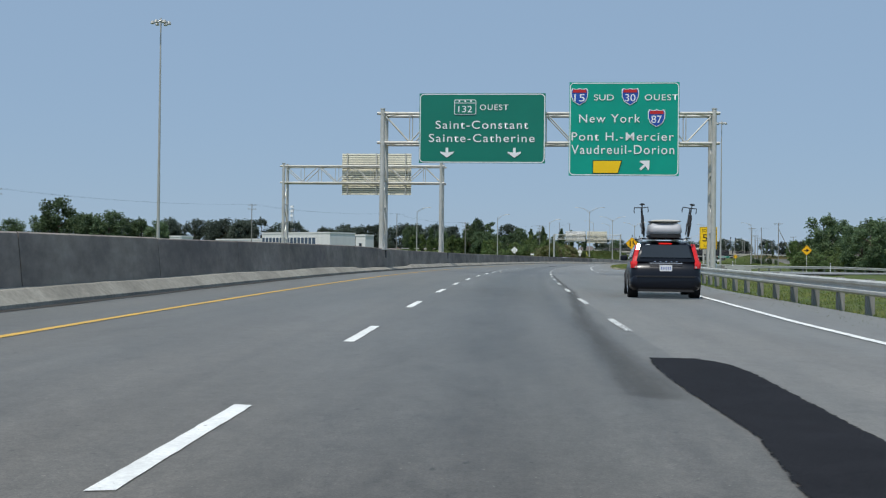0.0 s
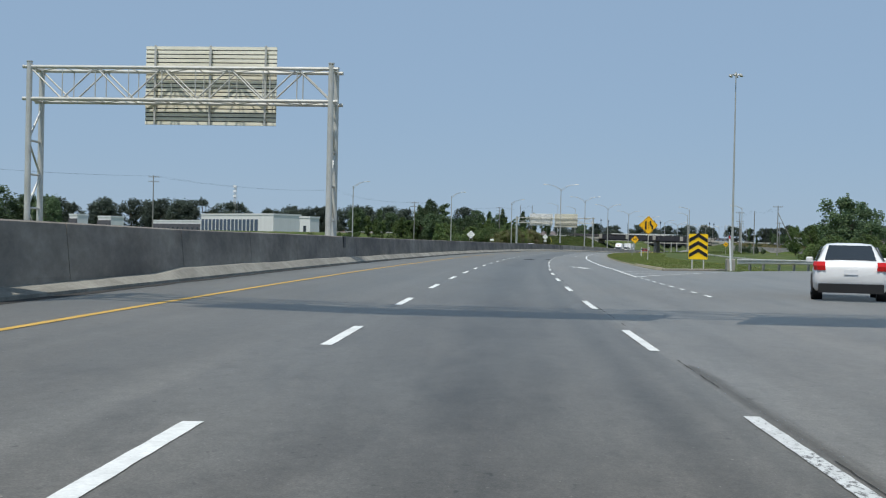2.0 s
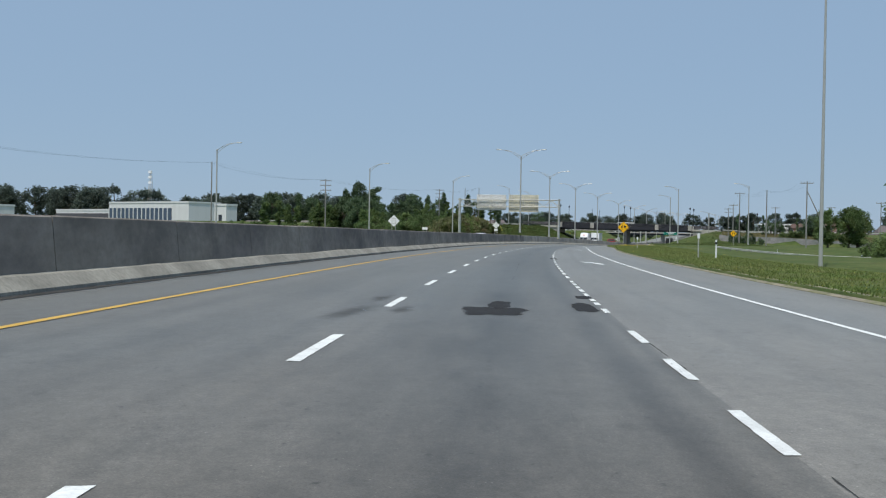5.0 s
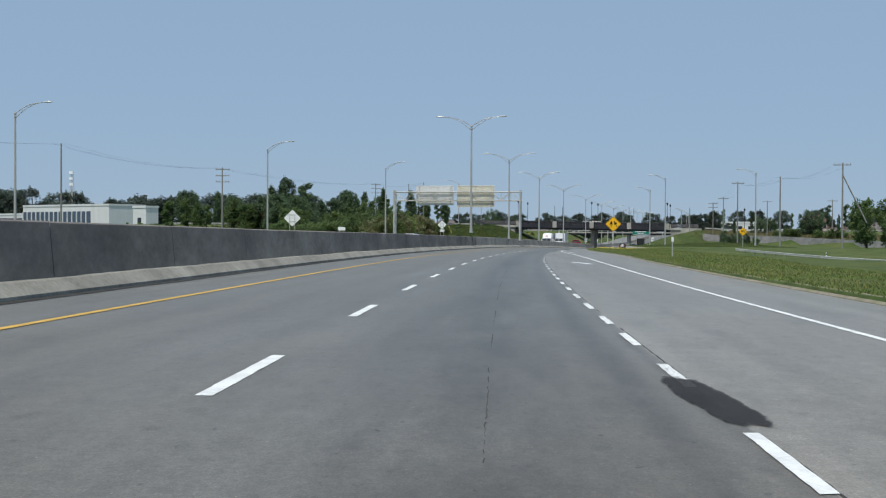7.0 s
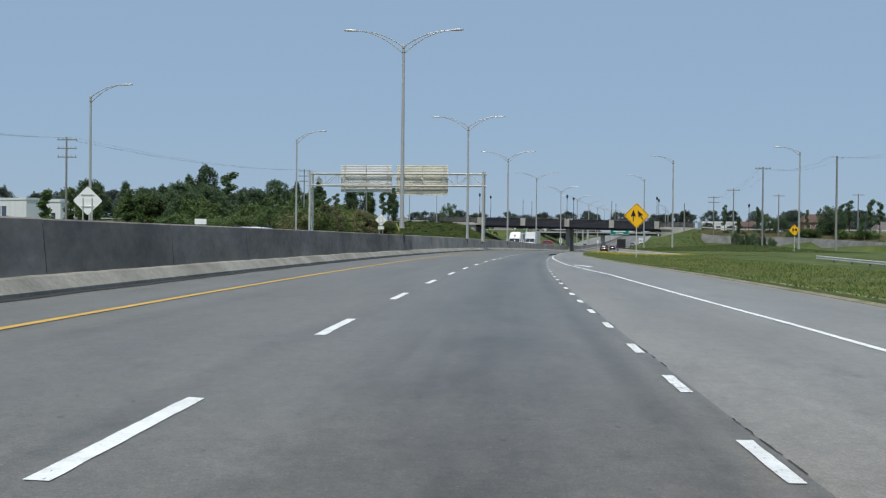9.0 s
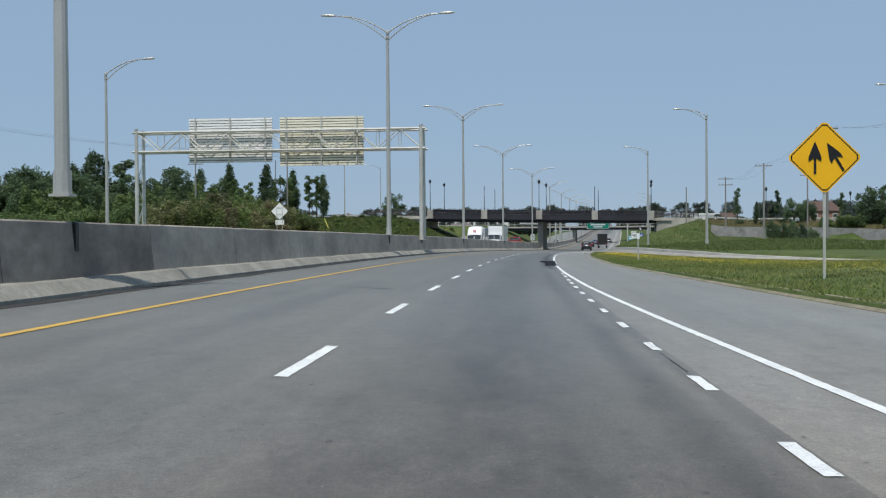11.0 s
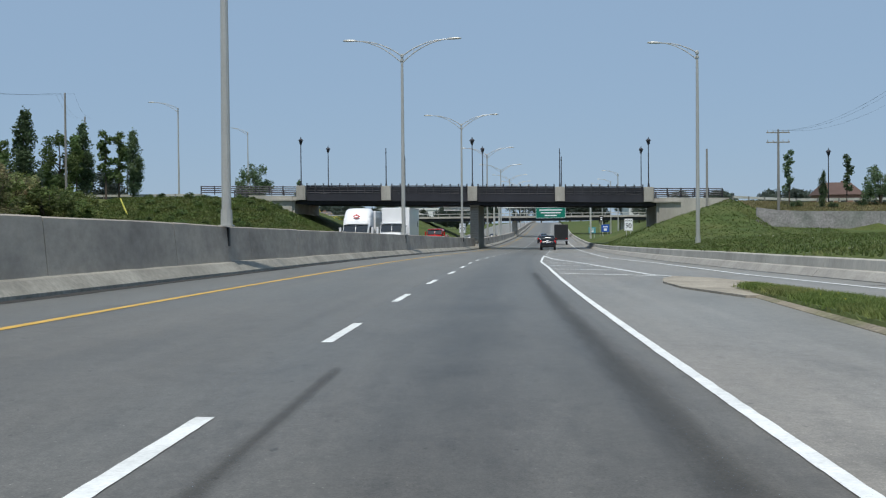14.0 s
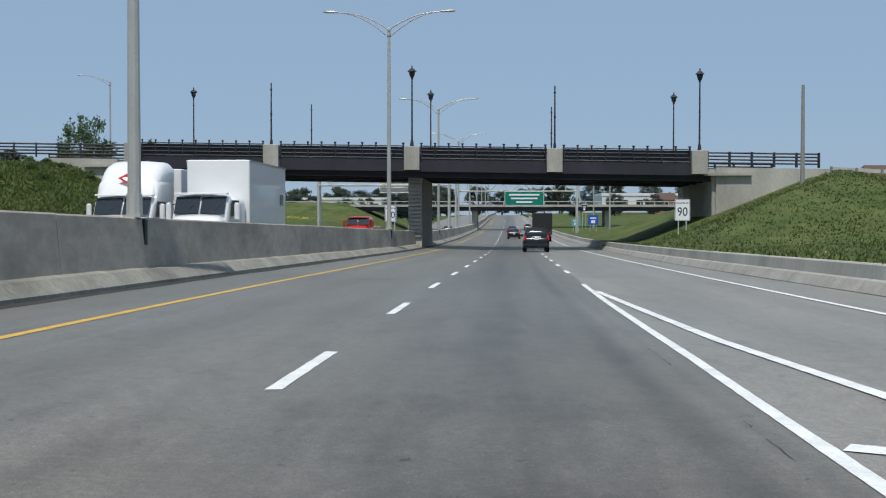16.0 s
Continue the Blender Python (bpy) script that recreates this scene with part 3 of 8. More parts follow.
def build_ground():
    far_left = [-6000, -3000, -1500, -800, -500, -330, -220, -150, -110, -80, -66, -56, -50, -45, -41, -38, -35.5]

    def columns(s):
        """Columns that follow the kerb, the island's far edge and the wall, so that each has a crisp edge."""
        k, w = (U_KERB(s) if s > 116 else 7.0), U_RWALL(s)
        e = max(k + 0.6, min(U_ISLE(s), w - 0.8))
        o = U_OPP(s)
        cols = far_left + [o - (35.3 + o) * f for f in (0.9, 0.8, 0.7, 0.6, 0.5, 0.4, 0.3, 0.2, 0.1, 0.02)] + [o, o + 4, -9, -2, 2.5]
        cols += [k - 0.02, k + 0.12, k + 0.3]
        cols += [k + 0.3 + (e - k - 0.3) * f for f in (0.03, 0.07, 0.12, 0.18, 0.25, 0.34, 0.45, 0.58, 0.74, 0.88, 0.985, 1.0)]
        cols += [e + (w - e) * f for f in (0.15, 0.55, 0.9)] + [w + 0.24, w + 0.4]
        return cols + [w + 0.4 + d for d in (0.5, 1.2, 2, 3, 4, 5, 6, 7, 8.2, 9.5, 11, 13, 15, 18, 22, 27, 34, 44, 60, 90, 150, 260, 430, 800, 1500, 3000, 6000)]

    ss = list(np.arange(-300, -20, 40.0)) + list(np.arange(-20, 110, 5.0)) + list(np.arange(110, 124, 1.0)) + list(np.arange(124, 500, 3.0)) + list(np.arange(500, 580, 2.0)) + list(np.arange(580, 760, 5.0)) + list(np.arange(760, 1200, 40.0)) + [1250, 1400, 1700, 2200, 2590]
    g = Geo()
    mean = 0.22
    rows = []
    for s in ss:
        row = []
        for u in columns(s):
            z = terrain(s, u) + 0.05 * (noise.noise(Vector((s * 0.21, u * 0.21, 3))) if abs(u) > 8 else 0)
            c = max(-110.0, min(150.0, u))
            x, y, _ = Q(s, c, 0)
            o = u - c
            row.append((x + o * math.cos(mean), y - o * math.sin(mean), z))
        rows.append(row)
    far_row = [(p[0] * 1 + math.sin(mean + 0.13) * 4500, p[1] + 4500, p[2]) for p in rows[-1]]
    rows.append(far_row)
    rows.insert(0, [(p[0], p[1] - 4000, p[2]) for p in rows[0]])
    g.loft(rows, close=False, caps=False)
    ob = part("ground", g, M_GRASS, None, fix=False)
    ob.data.flip_normals() if ob.data.polygons[0].normal.z < 0 else None
    return tagged(ob, "rough green grass verge and fields beside the highway", "ground", kind="structure")


build_ground()


def ribbon(s0, s1, left, right, h, step=3.0):
    """A strip of road surface between two edges, h above the road's level."""
    g = Geo()
    n = max(1, int(math.ceil((s1 - s0) / step)))
    rows = []
    g.road = []
    for i in range(n + 1):
        s = s0 + (s1 - s0) * i / n
        a, b = (left(s) if callable(left) else left), (right(s) if callable(right) else right)
        if a < -2.0 < b and b - a > 3:
            us = (b, -2.0, a)
        else:
            us = (b, (a + b) / 2, a)
        rows.append([P(s, u, h) for u in us])
        g.road += [(u, s) for u in us]
    g.loft(rows, close=False, caps=False)
    return g


def up_faces(ob):
    if ob.data.polygons[0].normal.z < 0:
        ob.data.flip_normals()
    return ob


road = structure("road", "grey worn asphalt highway with painted lanes", "road")
# right-hand edge of the paved surface
U_PAVE = knots((-200, 7.4), (40, 7.2), (60, 8.4), (78, 11.2), (90, 15.5), (105, 22.0), (112, 26.0), (116, 30.0), (119, 30.0), (119.2, 7.7), (130, 7.6), (171, 7.35), (230, 7.3), (255, 7.45), (275, 7.7), (292, 7.6), (330, 6.0), (362, 4.7), (390, 4.65), (402, 4.85), (418, 5.6), (419, 10.1), (432, 9.3), (450, 8.7), (470, 8.3), (500, 7.8), (540, 8.0), (1500, 8.0))
up_faces(part("asphalt_surface", ribbon(-200, 1480, lambda s: U_WALL(s) - 0.1, lambda s: U_RIGHT(s) + 0.03, 0.0, 1.5), M_ASPHALT, road, fix=False))
up_faces(part("right_lane_surface", ribbon(-200, 1480, lambda s: U_RIGHT(s) + 0.03, U_PAVE, 0.0, 1.5), M_ASPHALT2, road, "paler asphalt of the right lane and shoulder", fix=False))
opposite = structure("opposite_road", "grey asphalt of the opposite carriageway", "road")
up_faces(part("asphalt_surface", ribbon(-200, 1480, lambda s: U_OPP(s) - 0.3, lambda s: U_WALL(s) - 0.5, 0.0), M_ASPHALT2, opposite, fix=False))


def stripe(s0, s1, u, width, mat, parent, name, h=0.006, step=3.0, u1=None):
    """A painted line with slightly uneven edges and ends."""
    c0 = u if callable(u) else (lambda s: u)
    if u1 is not None:
        c0 = lambda s: u + (u1 - u) * (s - s0) / (s1 - s0)
    stops = [s0]
    while stops[-1] < s1 - 1e-6:
        stops.append(min(s1, stops[-1] + (0.16 if stops[-1] < 480 else step)))
    g = Geo()
    g.road = []
    rows = []
    for i, s in enumerate(stops):
        c = c0(s)
        a = width / 2 + 0.005 * noise.noise(Vector((s * 3.1, c, 1.7))) + 0.009 * noise.noise(Vector((s * 14.3, c, 4.1)))
        b = width / 2 + 0.005 * noise.noise(Vector((s * 3.1, c, 8.3))) + 0.009 * noise.noise(Vector((s * 14.3, c, 5.9)))
        skew = 0.05 * noise.noise(Vector((s * 2.7, c, 2.2))) if i in (0, len(stops) - 1) else 0.0
        rows.append([P(s + skew, c + b, h), P(s, c, h), P(s - skew, c - a, h)])
        g.road += [(c + b, s), (c, s), (c - a, s)]
    g.loft(rows, close=False, caps=False)
    return up_faces(part(name, g, mat, parent, fix=False))


stripe(-60, 1300, U_YELLOW, 0.14, M_YELLOW_LINE, road, "yellow_edge_line")
DASH_END = knots((-40, 8.8), (27, 8.9), (53, 7.8), (92, 6.85), (160, 4.35), (210, 4.25), (265, 4.0), (330, 4.4), (364, 4.1), (390, 3.5), (416, 2.65), (460, 1.85), (900, 1.85))
for k in range(-3, 100):
    s = 9.0 * k + DASH_END(9.0 * k) - 0.45
    stripe(s - 3.05, s, U_LEFT, 0.14, M_WHITE_LINE, road, "lane_dash")

# ---------------------------------------------------------------- markings and patches
for k in range(-3, 13):
    s = 9.0 * k + DASH_END(9.0 * k) + max(0.0, min(2.4, 3.3 - 0.47 * k))
    stripe(s - 3.2, s, U_RIGHT, 0.12, M_WORN_LINE if 20 < s < 66 else M_CHIPPED_LINE, road, "lane_dash")
MERGE = knots((-11, 118.0), (0, 157.1), (3, 170.9), (4, 174.4), (5, 177.5), (6, 180.2), (7, 183.3), (11, 197.4), (12, 201.4), (13, 205.1), (14, 208.4), (20, 230.0), (21, 233.9), (22, 237.9), (23, 241.9), (24, 245.9), (25, 250.3), (26, 254.2), (27, 257.7), (28, 261.0), (29, 264.7), (47, 326.1), (50, 336.2), (51, 339.0), (52, 341.6), (53, 345.2), (54, 348.3))
MERGE_L = knots((118, 1.75), (200, 1.75), (250, 1.4), (262, 1.1), (320, 1.0), (350, 1.3))
U_MERGE = knots((118, 1.76), (160, 1.7), (190, 1.70), (246, 1.64), (254, 1.59), (262, 1.63), (300, 1.65), (330, 1.67), (345, 1.78), (350, 1.8))
for k in [*range(-11, -1), *range(3, 55)]:
    stripe(MERGE(k) - MERGE_L(MERGE(k)), MERGE(k), U_MERGE, 0.105, M_CHIPPED_LINE, road, "merge_dash", h=0.007)
for a, b in ((153.6, 154.7), (155.8, 156.6), (157.1, 157.9), (159.0, 160.1), (160.9, 162.0), (162.6, 163.6), (164.4, 165.4), (166.2, 167.2)):
    stripe(a, b, U_MERGE, 0.105, M_CHIPPED_LINE, road, "merge_dash", h=0.007)
for k in range(54, 98):
    s = 9.0 * k + 3.5
    stripe(s - 3.0, s, U_RIGHT, 0.15, M_WHITE_LINE, road, "lane_dash")
stripe(101.2, 352, U_SOLID, 0.12, M_WHITE_LINE, road, "merge_edge_line")
stripe(352, 363.0, U_RIGHT, 0.12, M_WHITE_LINE, road, "right_edge_line")
stripe(363.2, 373.6, lambda s: U_RIGHT(s) + 0.05, 0.055, M_WORN_LINE, road, "right_edge_line", h=0.012)
stripe(373.8, 478, U_RIGHT, 0.12, M_WHITE_LINE, road, "right_edge_line")
# exit lane: its right edge line, the painted nose and the short dashes across the exit
EXIT_R = knots((-60, 5.3), (20, 5.15), (50, 5.9), (61, 6.6), (69, 7.2), (78, 8.6), (86, 10.3), (93, 12.4), (101, 15.0), (109, 17.8), (118, 22.0))
stripe(-60, 118, EXIT_R, 0.15, M_WHITE_LINE, road, "exit_edge_line", h=0.012, step=2)
stripe(101.4, 115, lambda s: 5.2 + 5.6 * ((s - 101.4) / 13.6) ** 1.15, 0.15, M_WHITE_LINE, road, "gore_line", h=0.014, step=1)
for a, b, c, d in ((107.6, 5.15, 110.6, 9.0), (112.5, 5.25, 113.2, 9.8)):
    g = Geo()
    p, q = Vector(P(a, b, 0.01)), Vector(P(c, d, 0.01))
    n = (q - p).cross(Vector((0, 0, 1))).normalized() * 0.09
    g.add([p - n, p + n, q + n, q - n], [(0, 1, 2, 3)])
    g.road = [(b, a), (b + 0.2, a), (d + 0.2, c), (d, c)]
    up_faces(part("gore_bar", g, M_WHITE_LINE, road))
for k in range(8):
    s = 83.0 + 2.35 * k
    stripe(s, s + 1.0, 5.2, 0.1, M_WHITE_LINE, road, "exit_dash", h=0.008)
# the on-ramp's own lines and the hatched nose where it joins
JOIN = knots((418, 7.2), (424, 6.1), (429, 5.0), (444, 4.1), (451, 3.6), (457, 3.0), (462, 2.6), (474, 2.15))
stripe(424, 474, JOIN, 0.16, M_WHITE_LINE, road, "ramp_left_line", h=0.012, step=2)
RAMP_R = knots((380, 11.9), (400, 10.4), (428, 8.0), (447, 7.35), (455, 6.8), (465, 6.2), (483, 6.1), (540, 5.95), (1500, 5.95))
stripe(385, 1300, RAMP_R, 0.15, M_WHITE_LINE, road, "ramp_right_line", h=0.012, step=3)
for a, b, c, d in ((430.8, 2.1, 427.4, 5.2), (436.6, 2.1, 434.4, 4.6), (443.1, 2.1, 441.0, 4.2), (448.9, 2.1, 447.4, 3.85), (455.0, 2.0, 454.4, 3.1)):
    g = Geo()
    p, q = Vector(P(a, b, 0.01)), Vector(P(c, d, 0.01))
    n = (q - p).cross(Vector((0, 0, 1))).normalized() * 0.12
    g.add([p - n, p + n, q + n, q - n], [(0, 1, 2, 3)])
    g.road = [(b, a), (b + 0.2, a), (d + 0.2, c), (d, c)]
    up_faces(part("hatch_bar", g, M_WHITE_LINE, road))


def merge_arrow(s0):
    """A painted lane-drop arrow that bends to the left."""
    g = Geo()
    line = [(0, 3.84), (1.4, 3.80), (2.6, 3.66), (3.45, 3.52)]
    rows = [[P(s0 + a, b - 0.16 - 0.03 * a, 0.008), P(s0 + a, b + 0.16 - 0.03 * a, 0.008)] for a, b in line]
    g.loft([r[::-1] for r in rows], close=False, caps=False)
    g.add([P(s0 + 3.6, 3.72, 0.009), P(s0 + 5.1, 2.92, 0.009), P(s0 + 3.0, 3.22, 0.009), P(s0 + 3.3, 3.42, 0.009)], [(0, 1, 2, 3)])
    g.road = [(x, y) for x, y, z in g.v]
    up_faces(part("merge_arrow", g, M_WHITE_LINE, road))


for s in (118.0, 187.7, 246.7, 305.5):
    merge_arrow(s)


M_OLDPATCH = stain("older_fresh_asphalt", (0.040, 0.0405, 0.042), 0.82, 0.86, 1.0, 0.12, 6.0)


def blotch(name, cs, cu, ls, wu, mat, seed, h=0.004, rough=0.22, skew=0.0):
    """An uneven patch of other asphalt, ls long and wu wide."""
    g = Geo()
    g.road = [(0.0, 0.0)]
    pts = [P(cs, cu, h)]
    n = 44
    for f in (0.6, 1.0):
        for i in range(n):
            a = 2 * math.pi * i / n
            k = 1 + 1.3 * rough * noise.noise(Vector((1.6 * math.cos(a), 1.6 * math.sin(a), seed * 3.7))) + 0.35 * rough * noise.noise(Vector((4 * math.cos(a), 4 * math.sin(a), seed * 1.3)))
            x, y = math.cos(a), math.sin(a)
            q = max(abs(x), abs(y)) ** 0.55
            du, ds = f * wu / 2 * x / q * k, f * ls / 2 * y / q * k
            pts.append(P(cs + ds, cu + du + skew * ds, h))
            g.road.append((f, a))
    g.add(pts, [(0, 1 + i, 1 + (i + 1) % n) for i in range(n)] + [(1 + i, 1 + n + i, 1 + n + (i + 1) % n, 1 + (i + 1) % n) for i in range(n)])
    return up_faces(part(name, g, mat, road))


def long_patch(name, edges, mat, h=0.003):
    """A patch between a left and a right edge, given as rows of s, left, right."""
    g = Geo()
    g.road = []
    rows = []
    s0, s1 = edges[0][0], edges[-1][0]
    n = int((s1 - s0) / 0.4) + 2
    for i in range(n + 1):
        s = s0 + (s1 - s0) * i / n
        a = np.interp(s, [e[0] for e in edges], [e[1] for e in edges])
        b = np.interp(s, [e[0] for e in edges], [e[2] for e in edges])
        end = max(0.0, 1 - min(s - s0, s1 - s) / 0.35)
        row = []
        for k in (1.0, 0.7, 0.0, -0.7, -1.0):
            row.append(P(s, (a + b) / 2 + k * (b - a) / 2, h))
            g.road.append((max(abs(k), end), s))
        rows.append(row)
    g.loft(rows, close=False, caps=False)
    return up_faces(part(name, g, mat, road, fix=False))


long_patch("dark_patch", [(3.6, 1.5, 2.55), (5.6, 1.56, 2.5), (7.4, 1.74, 2.52), (9.8, 1.67, 2.56), (11.2, 1.66, 2.59), (12.2, 1.69, 2.52), (12.8, 1.75, 2.3)], M_PATCH, h=0.0085)
long_patch("dark_patch", [(361.0, 1.27, 1.92), (364, 1.31, 1.93), (367.0, 1.31, 1.94), (368.4, 1.24, 1.94), (370, 1.11, 1.96), (371.6, 1.01, 1.98), (373.7, 1.0, 2.0), (374.4, 1.02, 2.0)], M_PATCH, h=0.0085)
long_patch("tyre_smear", [(9.0, 1.0, 1.75), (14.0, 1.1, 1.72), (19.4, 1.2, 1.72), (24.2, 1.42, 1.9), (34.7, 1.78, 2.2), (52.0, 1.85, 2.15), (66.0, 1.85, 2.1)], M_SMEAR, h=0.0042)
long_patch("tyre_smear", [(354.0, 1.3, 1.75), (361.0, 1.15, 1.8), (374.0, 1.0, 1.75), (383.0, 1.0, 1.75), (392.0, 1.02, 1.66), (400.0, 1.08, 1.68), (411.0, 1.05, 1.6), (432.0, 1.1, 1.5)], M_SMEAR, h=0.0042)
blotch("dark_patch", 153.6, -0.25, 2.3, 1.12, M_OLDPATCH, 3, rough=0.3)
blotch("dark_patch", 155.35, -0.14, 2.0, 0.42, M_OLDPATCH, 4, h=0.0048)
blotch("dark_patch", 155.0, 1.38, 2.5, 0.46, M_OLDPATCH, 5)
blotch("dark_patch", 158.4, 1.56, 1.3, 0.38, M_OLDPATCH, 6)
blotch("dark_patch", 198.9, 1.72, 2.8, 0.42, M_OLDPATCH, 7, h=0.0105, skew=-0.05)
for s, u, ls, wu, k, turn in ((152.6, -2.5, 4.6, 0.7, 11, 0.06), (156.6, -2.45, 3.2, 0.45, 12, 0.05), (153.4, -1.75, 2.8, 0.4, 14, 0.0)):
    blotch("grime", s, u, ls, wu, M_GRIME, k, h=0.0038, rough=0.3, skew=turn)


def crack(points, w, seed, mat=M_CRACK):
    """A thin broken crack: short dark pieces of changing width along a wandering line."""
    rng = random.Random(seed)
    g = Geo()
    s0, s1 = points[0][0], points[-1][0]
    n = int((s1 - s0) / 0.14)
    prev = None
    for i in range(n + 1):
        s = s0 + (s1 - s0) * i / n
        u = float(np.interp(s, [q[0] for q in points], [q[1] for q in points])) + 0.02 * noise.noise(Vector((s * 0.3, seed, 0))) + 0.014 * noise.noise(Vector((s * 4.7, seed, 3)))
        k = w * (0.35 + 1.3 * rng.random())
        row = [P(s, u + k, 0.005), P(s, u - k, 0.005)]
        if prev and noise.noise(Vector((s * 0.31, seed * 2.3, 9))) < 0.05 and noise.noise(Vector((s * 1.9, seed, 5))) < 0.18 and rng.random() > 0.1:
            g.add(prev + row, [(0, 1, 3, 2)])
        prev = row
    up_faces(part("crack", g, mat, road, fix=False))


crack([(40, 2.06), (60, 1.95), (80, 1.9), (118, 1.85)], 0.005, 1)
crack([(118, 1.8), (160, 1.76), (220, 1.74), (318, 1.66)], 0.006, 2)
crack([(166, 0.02), (172, 0.05), (190, 0.0), (236, -0.05)], 0.004, 3, M_TRACK)
crack([(336, 1.56), (352, 1.6), (361, 1.58)], 0.0025, 4)
crack([(420, 1.62), (440, 1.5), (470, 1.7)], 0.0028, 5)
long_patch("tyre_smear", [(376.0, -2.08, -1.84), (380.0, -2.06, -1.78), (386.0, -2.0, -1.8), (394.0, -2.05, -1.88)], M_SMEAR, h=0.0042)
long_patch("tyre_smear", [(390.0, -1.5, -1.3), (396.0, -1.45, -1.2), (402.0, -1.42, -1.25)], M_SMEAR, h=0.0042)


# exit ramp
def build_exit():
    L = [(99, 5.3), (106, 7.3), (112, 9.8), (117, 11.6), (122, 13.2), (128, 16.8), (136, 22.8), (148, 33.5), (163, 49), (180, 70)]
    R = [(40, 7.0), (62, 8.4), (80, 10.6), (92, 14.4), (102, 18.4), (112, 24.0), (124, 33.0), (138, 46), (154, 63), (172, 85)]
    g = Geo()
    rows = []
    g.road = []
    for (a, b), (c, d) in zip(L, R):
        row = []
        for i in range(9):
            s, u = a + (c - a) * i / 8, b + (d - b) * i / 8
            x, y, _ = Q(s, u, 0)
            row.append((x, y, terrain(s, u) + 0.062))
            g.road.append((u + 8.0, s))
        rows.append(row)
    g.loft(rows, close=False, caps=False)
    up_faces(part("exit_ramp_surface", g, M_ASPHALT2, road, fix=False))
    rows = []
    for i in range(60):
        s = 250 + 169 * i / 59
        rows.append([Q(s, U_ISLE(s) + (U_RWALL(s) - U_ISLE(s)) * k / 4, terrain(s, U_ISLE(s) + 0.05 + (U_RWALL(s) - U_ISLE(s) - 0.1) * k / 4) + 0.104) for k in range(5)])
    g = Geo()
    g.loft(rows, close=False, caps=False)
    g.road = [(7.0 + (i % 5), 250 + 2.86 * (i // 5)) for i in range(len(g.v))]
    up_faces(part("on_ramp_surface", g, M_ASPHALT2, road, fix=False))


build_exit()

# ---------------------------------------------------------------- kerbs, walls, rails
kerb = structure("kerb", "low dirty concrete kerb round the grass island", "kerb")
s = 118.0
while s < 417:
    L = 3.0
    g = Geo()
    rows = []
    for q in (s + 0.01, s + L - 0.01):
        u = U_KERB(q)
        rows.append([P(q, u - 0.08, -0.1), P(q, u - 0.05, 0.012), P(q, u + 0.06, 0.05), P(q, u + 0.34, 0.125), P(q, u + 0.36, -0.1)])
    g.loft(rows)
    part("kerb_stone", g, M_VERGE, kerb)
    s += L
g = Geo()
for pts in ([(117.2, 7.9), (118.2, 9.3), (119.6, 11.2), (121.2, 12.0), (121.6, 11.2), (120.6, 9.8), (119.2, 8.4)],):
    v = [P(a, b, 0.0) for a, b in pts] + [P(a, b, 0.09) for a, b in pts]
    n = len(pts)
    g.add(v, [(i, (i + 1) % n, (i + 1) % n + n, i + n) for i in range(n)] + [tuple(range(n, 2 * n))])
part("island_nose", g, M_DUSTY, kerb)
g = Geo()
pts = [(414, 5.1), (418.3, 4.5), (421.6, 4.5), (424.3, 4.86), (426, 5.4), (424.5, 6.2), (420, 7.0), (414, 7.1)]
v = [P(a, b, 0.0) for a, b in pts] + [P(a, b, 0.05) for a, b in pts]
n = len(pts)
g.add(v, [(i, (i + 1) % n, (i + 1) % n + n, i + n) for i in range(n)] + [tuple(range(n, 2 * n))])
part("island_tail", g, M_DUSTY, kerb)

WALL_TOP = knots((-200, 1.43), (30, 1.43), (60, 1.52), (85, 1.46), (105, 1.50), (165, 1.53), (240, 1.53), (270, 1.60), (300, 1.66), (340, 1.69), (418, 1.71), (426, 1.64), (500, 1.63), (560, 1.5), (1500, 1.45))
barrier = structure("median_barrier", "stained grey concrete median barrier wall with pale toe", "barrier")
rng = random.Random(5)
s, k = -60.0, 0
while s < 1100:
    L = 8.0 if s < 600 else 40.0
    g, t = Geo(), Geo()
    rows, toe = [], []
    n = 4
    dh = 0.015 * (rng.random() - 0.5)
    for i in range(n + 1):
        q = s + 0.02 + (L - 0.04) * i / n
        u = U_WALL(q)
        rows.append([P(q, u - 0.52, -0.15), P(q, u - 0.42, -0.15), P(q, u - 0.42, 0.3), P(q, u - 0.52, WALL_TOP(q) - 0.03 + dh - rise(q, u)), P(q, u - 0.55, WALL_TOP(q) + dh - rise(q, u)), P(q, u - 0.95, WALL_TOP(q) + dh - rise(q, u)), P(q, u - 0.98, WALL_TOP(q) - 0.03 + dh - rise(q, u)), P(q, u - 1.08, 0.3), P(q, u - 1.08, -0.15)])
    g.loft(rows)
    part("barrier_panel", g, M_WALL if s < 330 else M_WALL2, barrier)
    m = 16
    for i in range(m + 1):
        q = s + L * i / m
        u = U_WALL(q)
        w = 0.012 * noise.noise(Vector((q * 0.9, 0, 0))) + 0.035 * noise.noise(Vector((q * 0.13, 7, 0)))
        low = 0.12 * smooth(58, 62, q) * (1 - smooth(81, 84, q))
        toe.append([P(q, u - 0.43, -0.12), P(q, u + 0.02, -0.12), P(q, u + 0.01, 0.07), P(q, u - 0.26 + w * 0.5, 0.30 + w - low), P(q, u - 0.43, 0.33 + w - low)])
    t.loft(toe)
    part("barrier_toe", t, M_TOE2, barrier)
    s += L
    k += 1
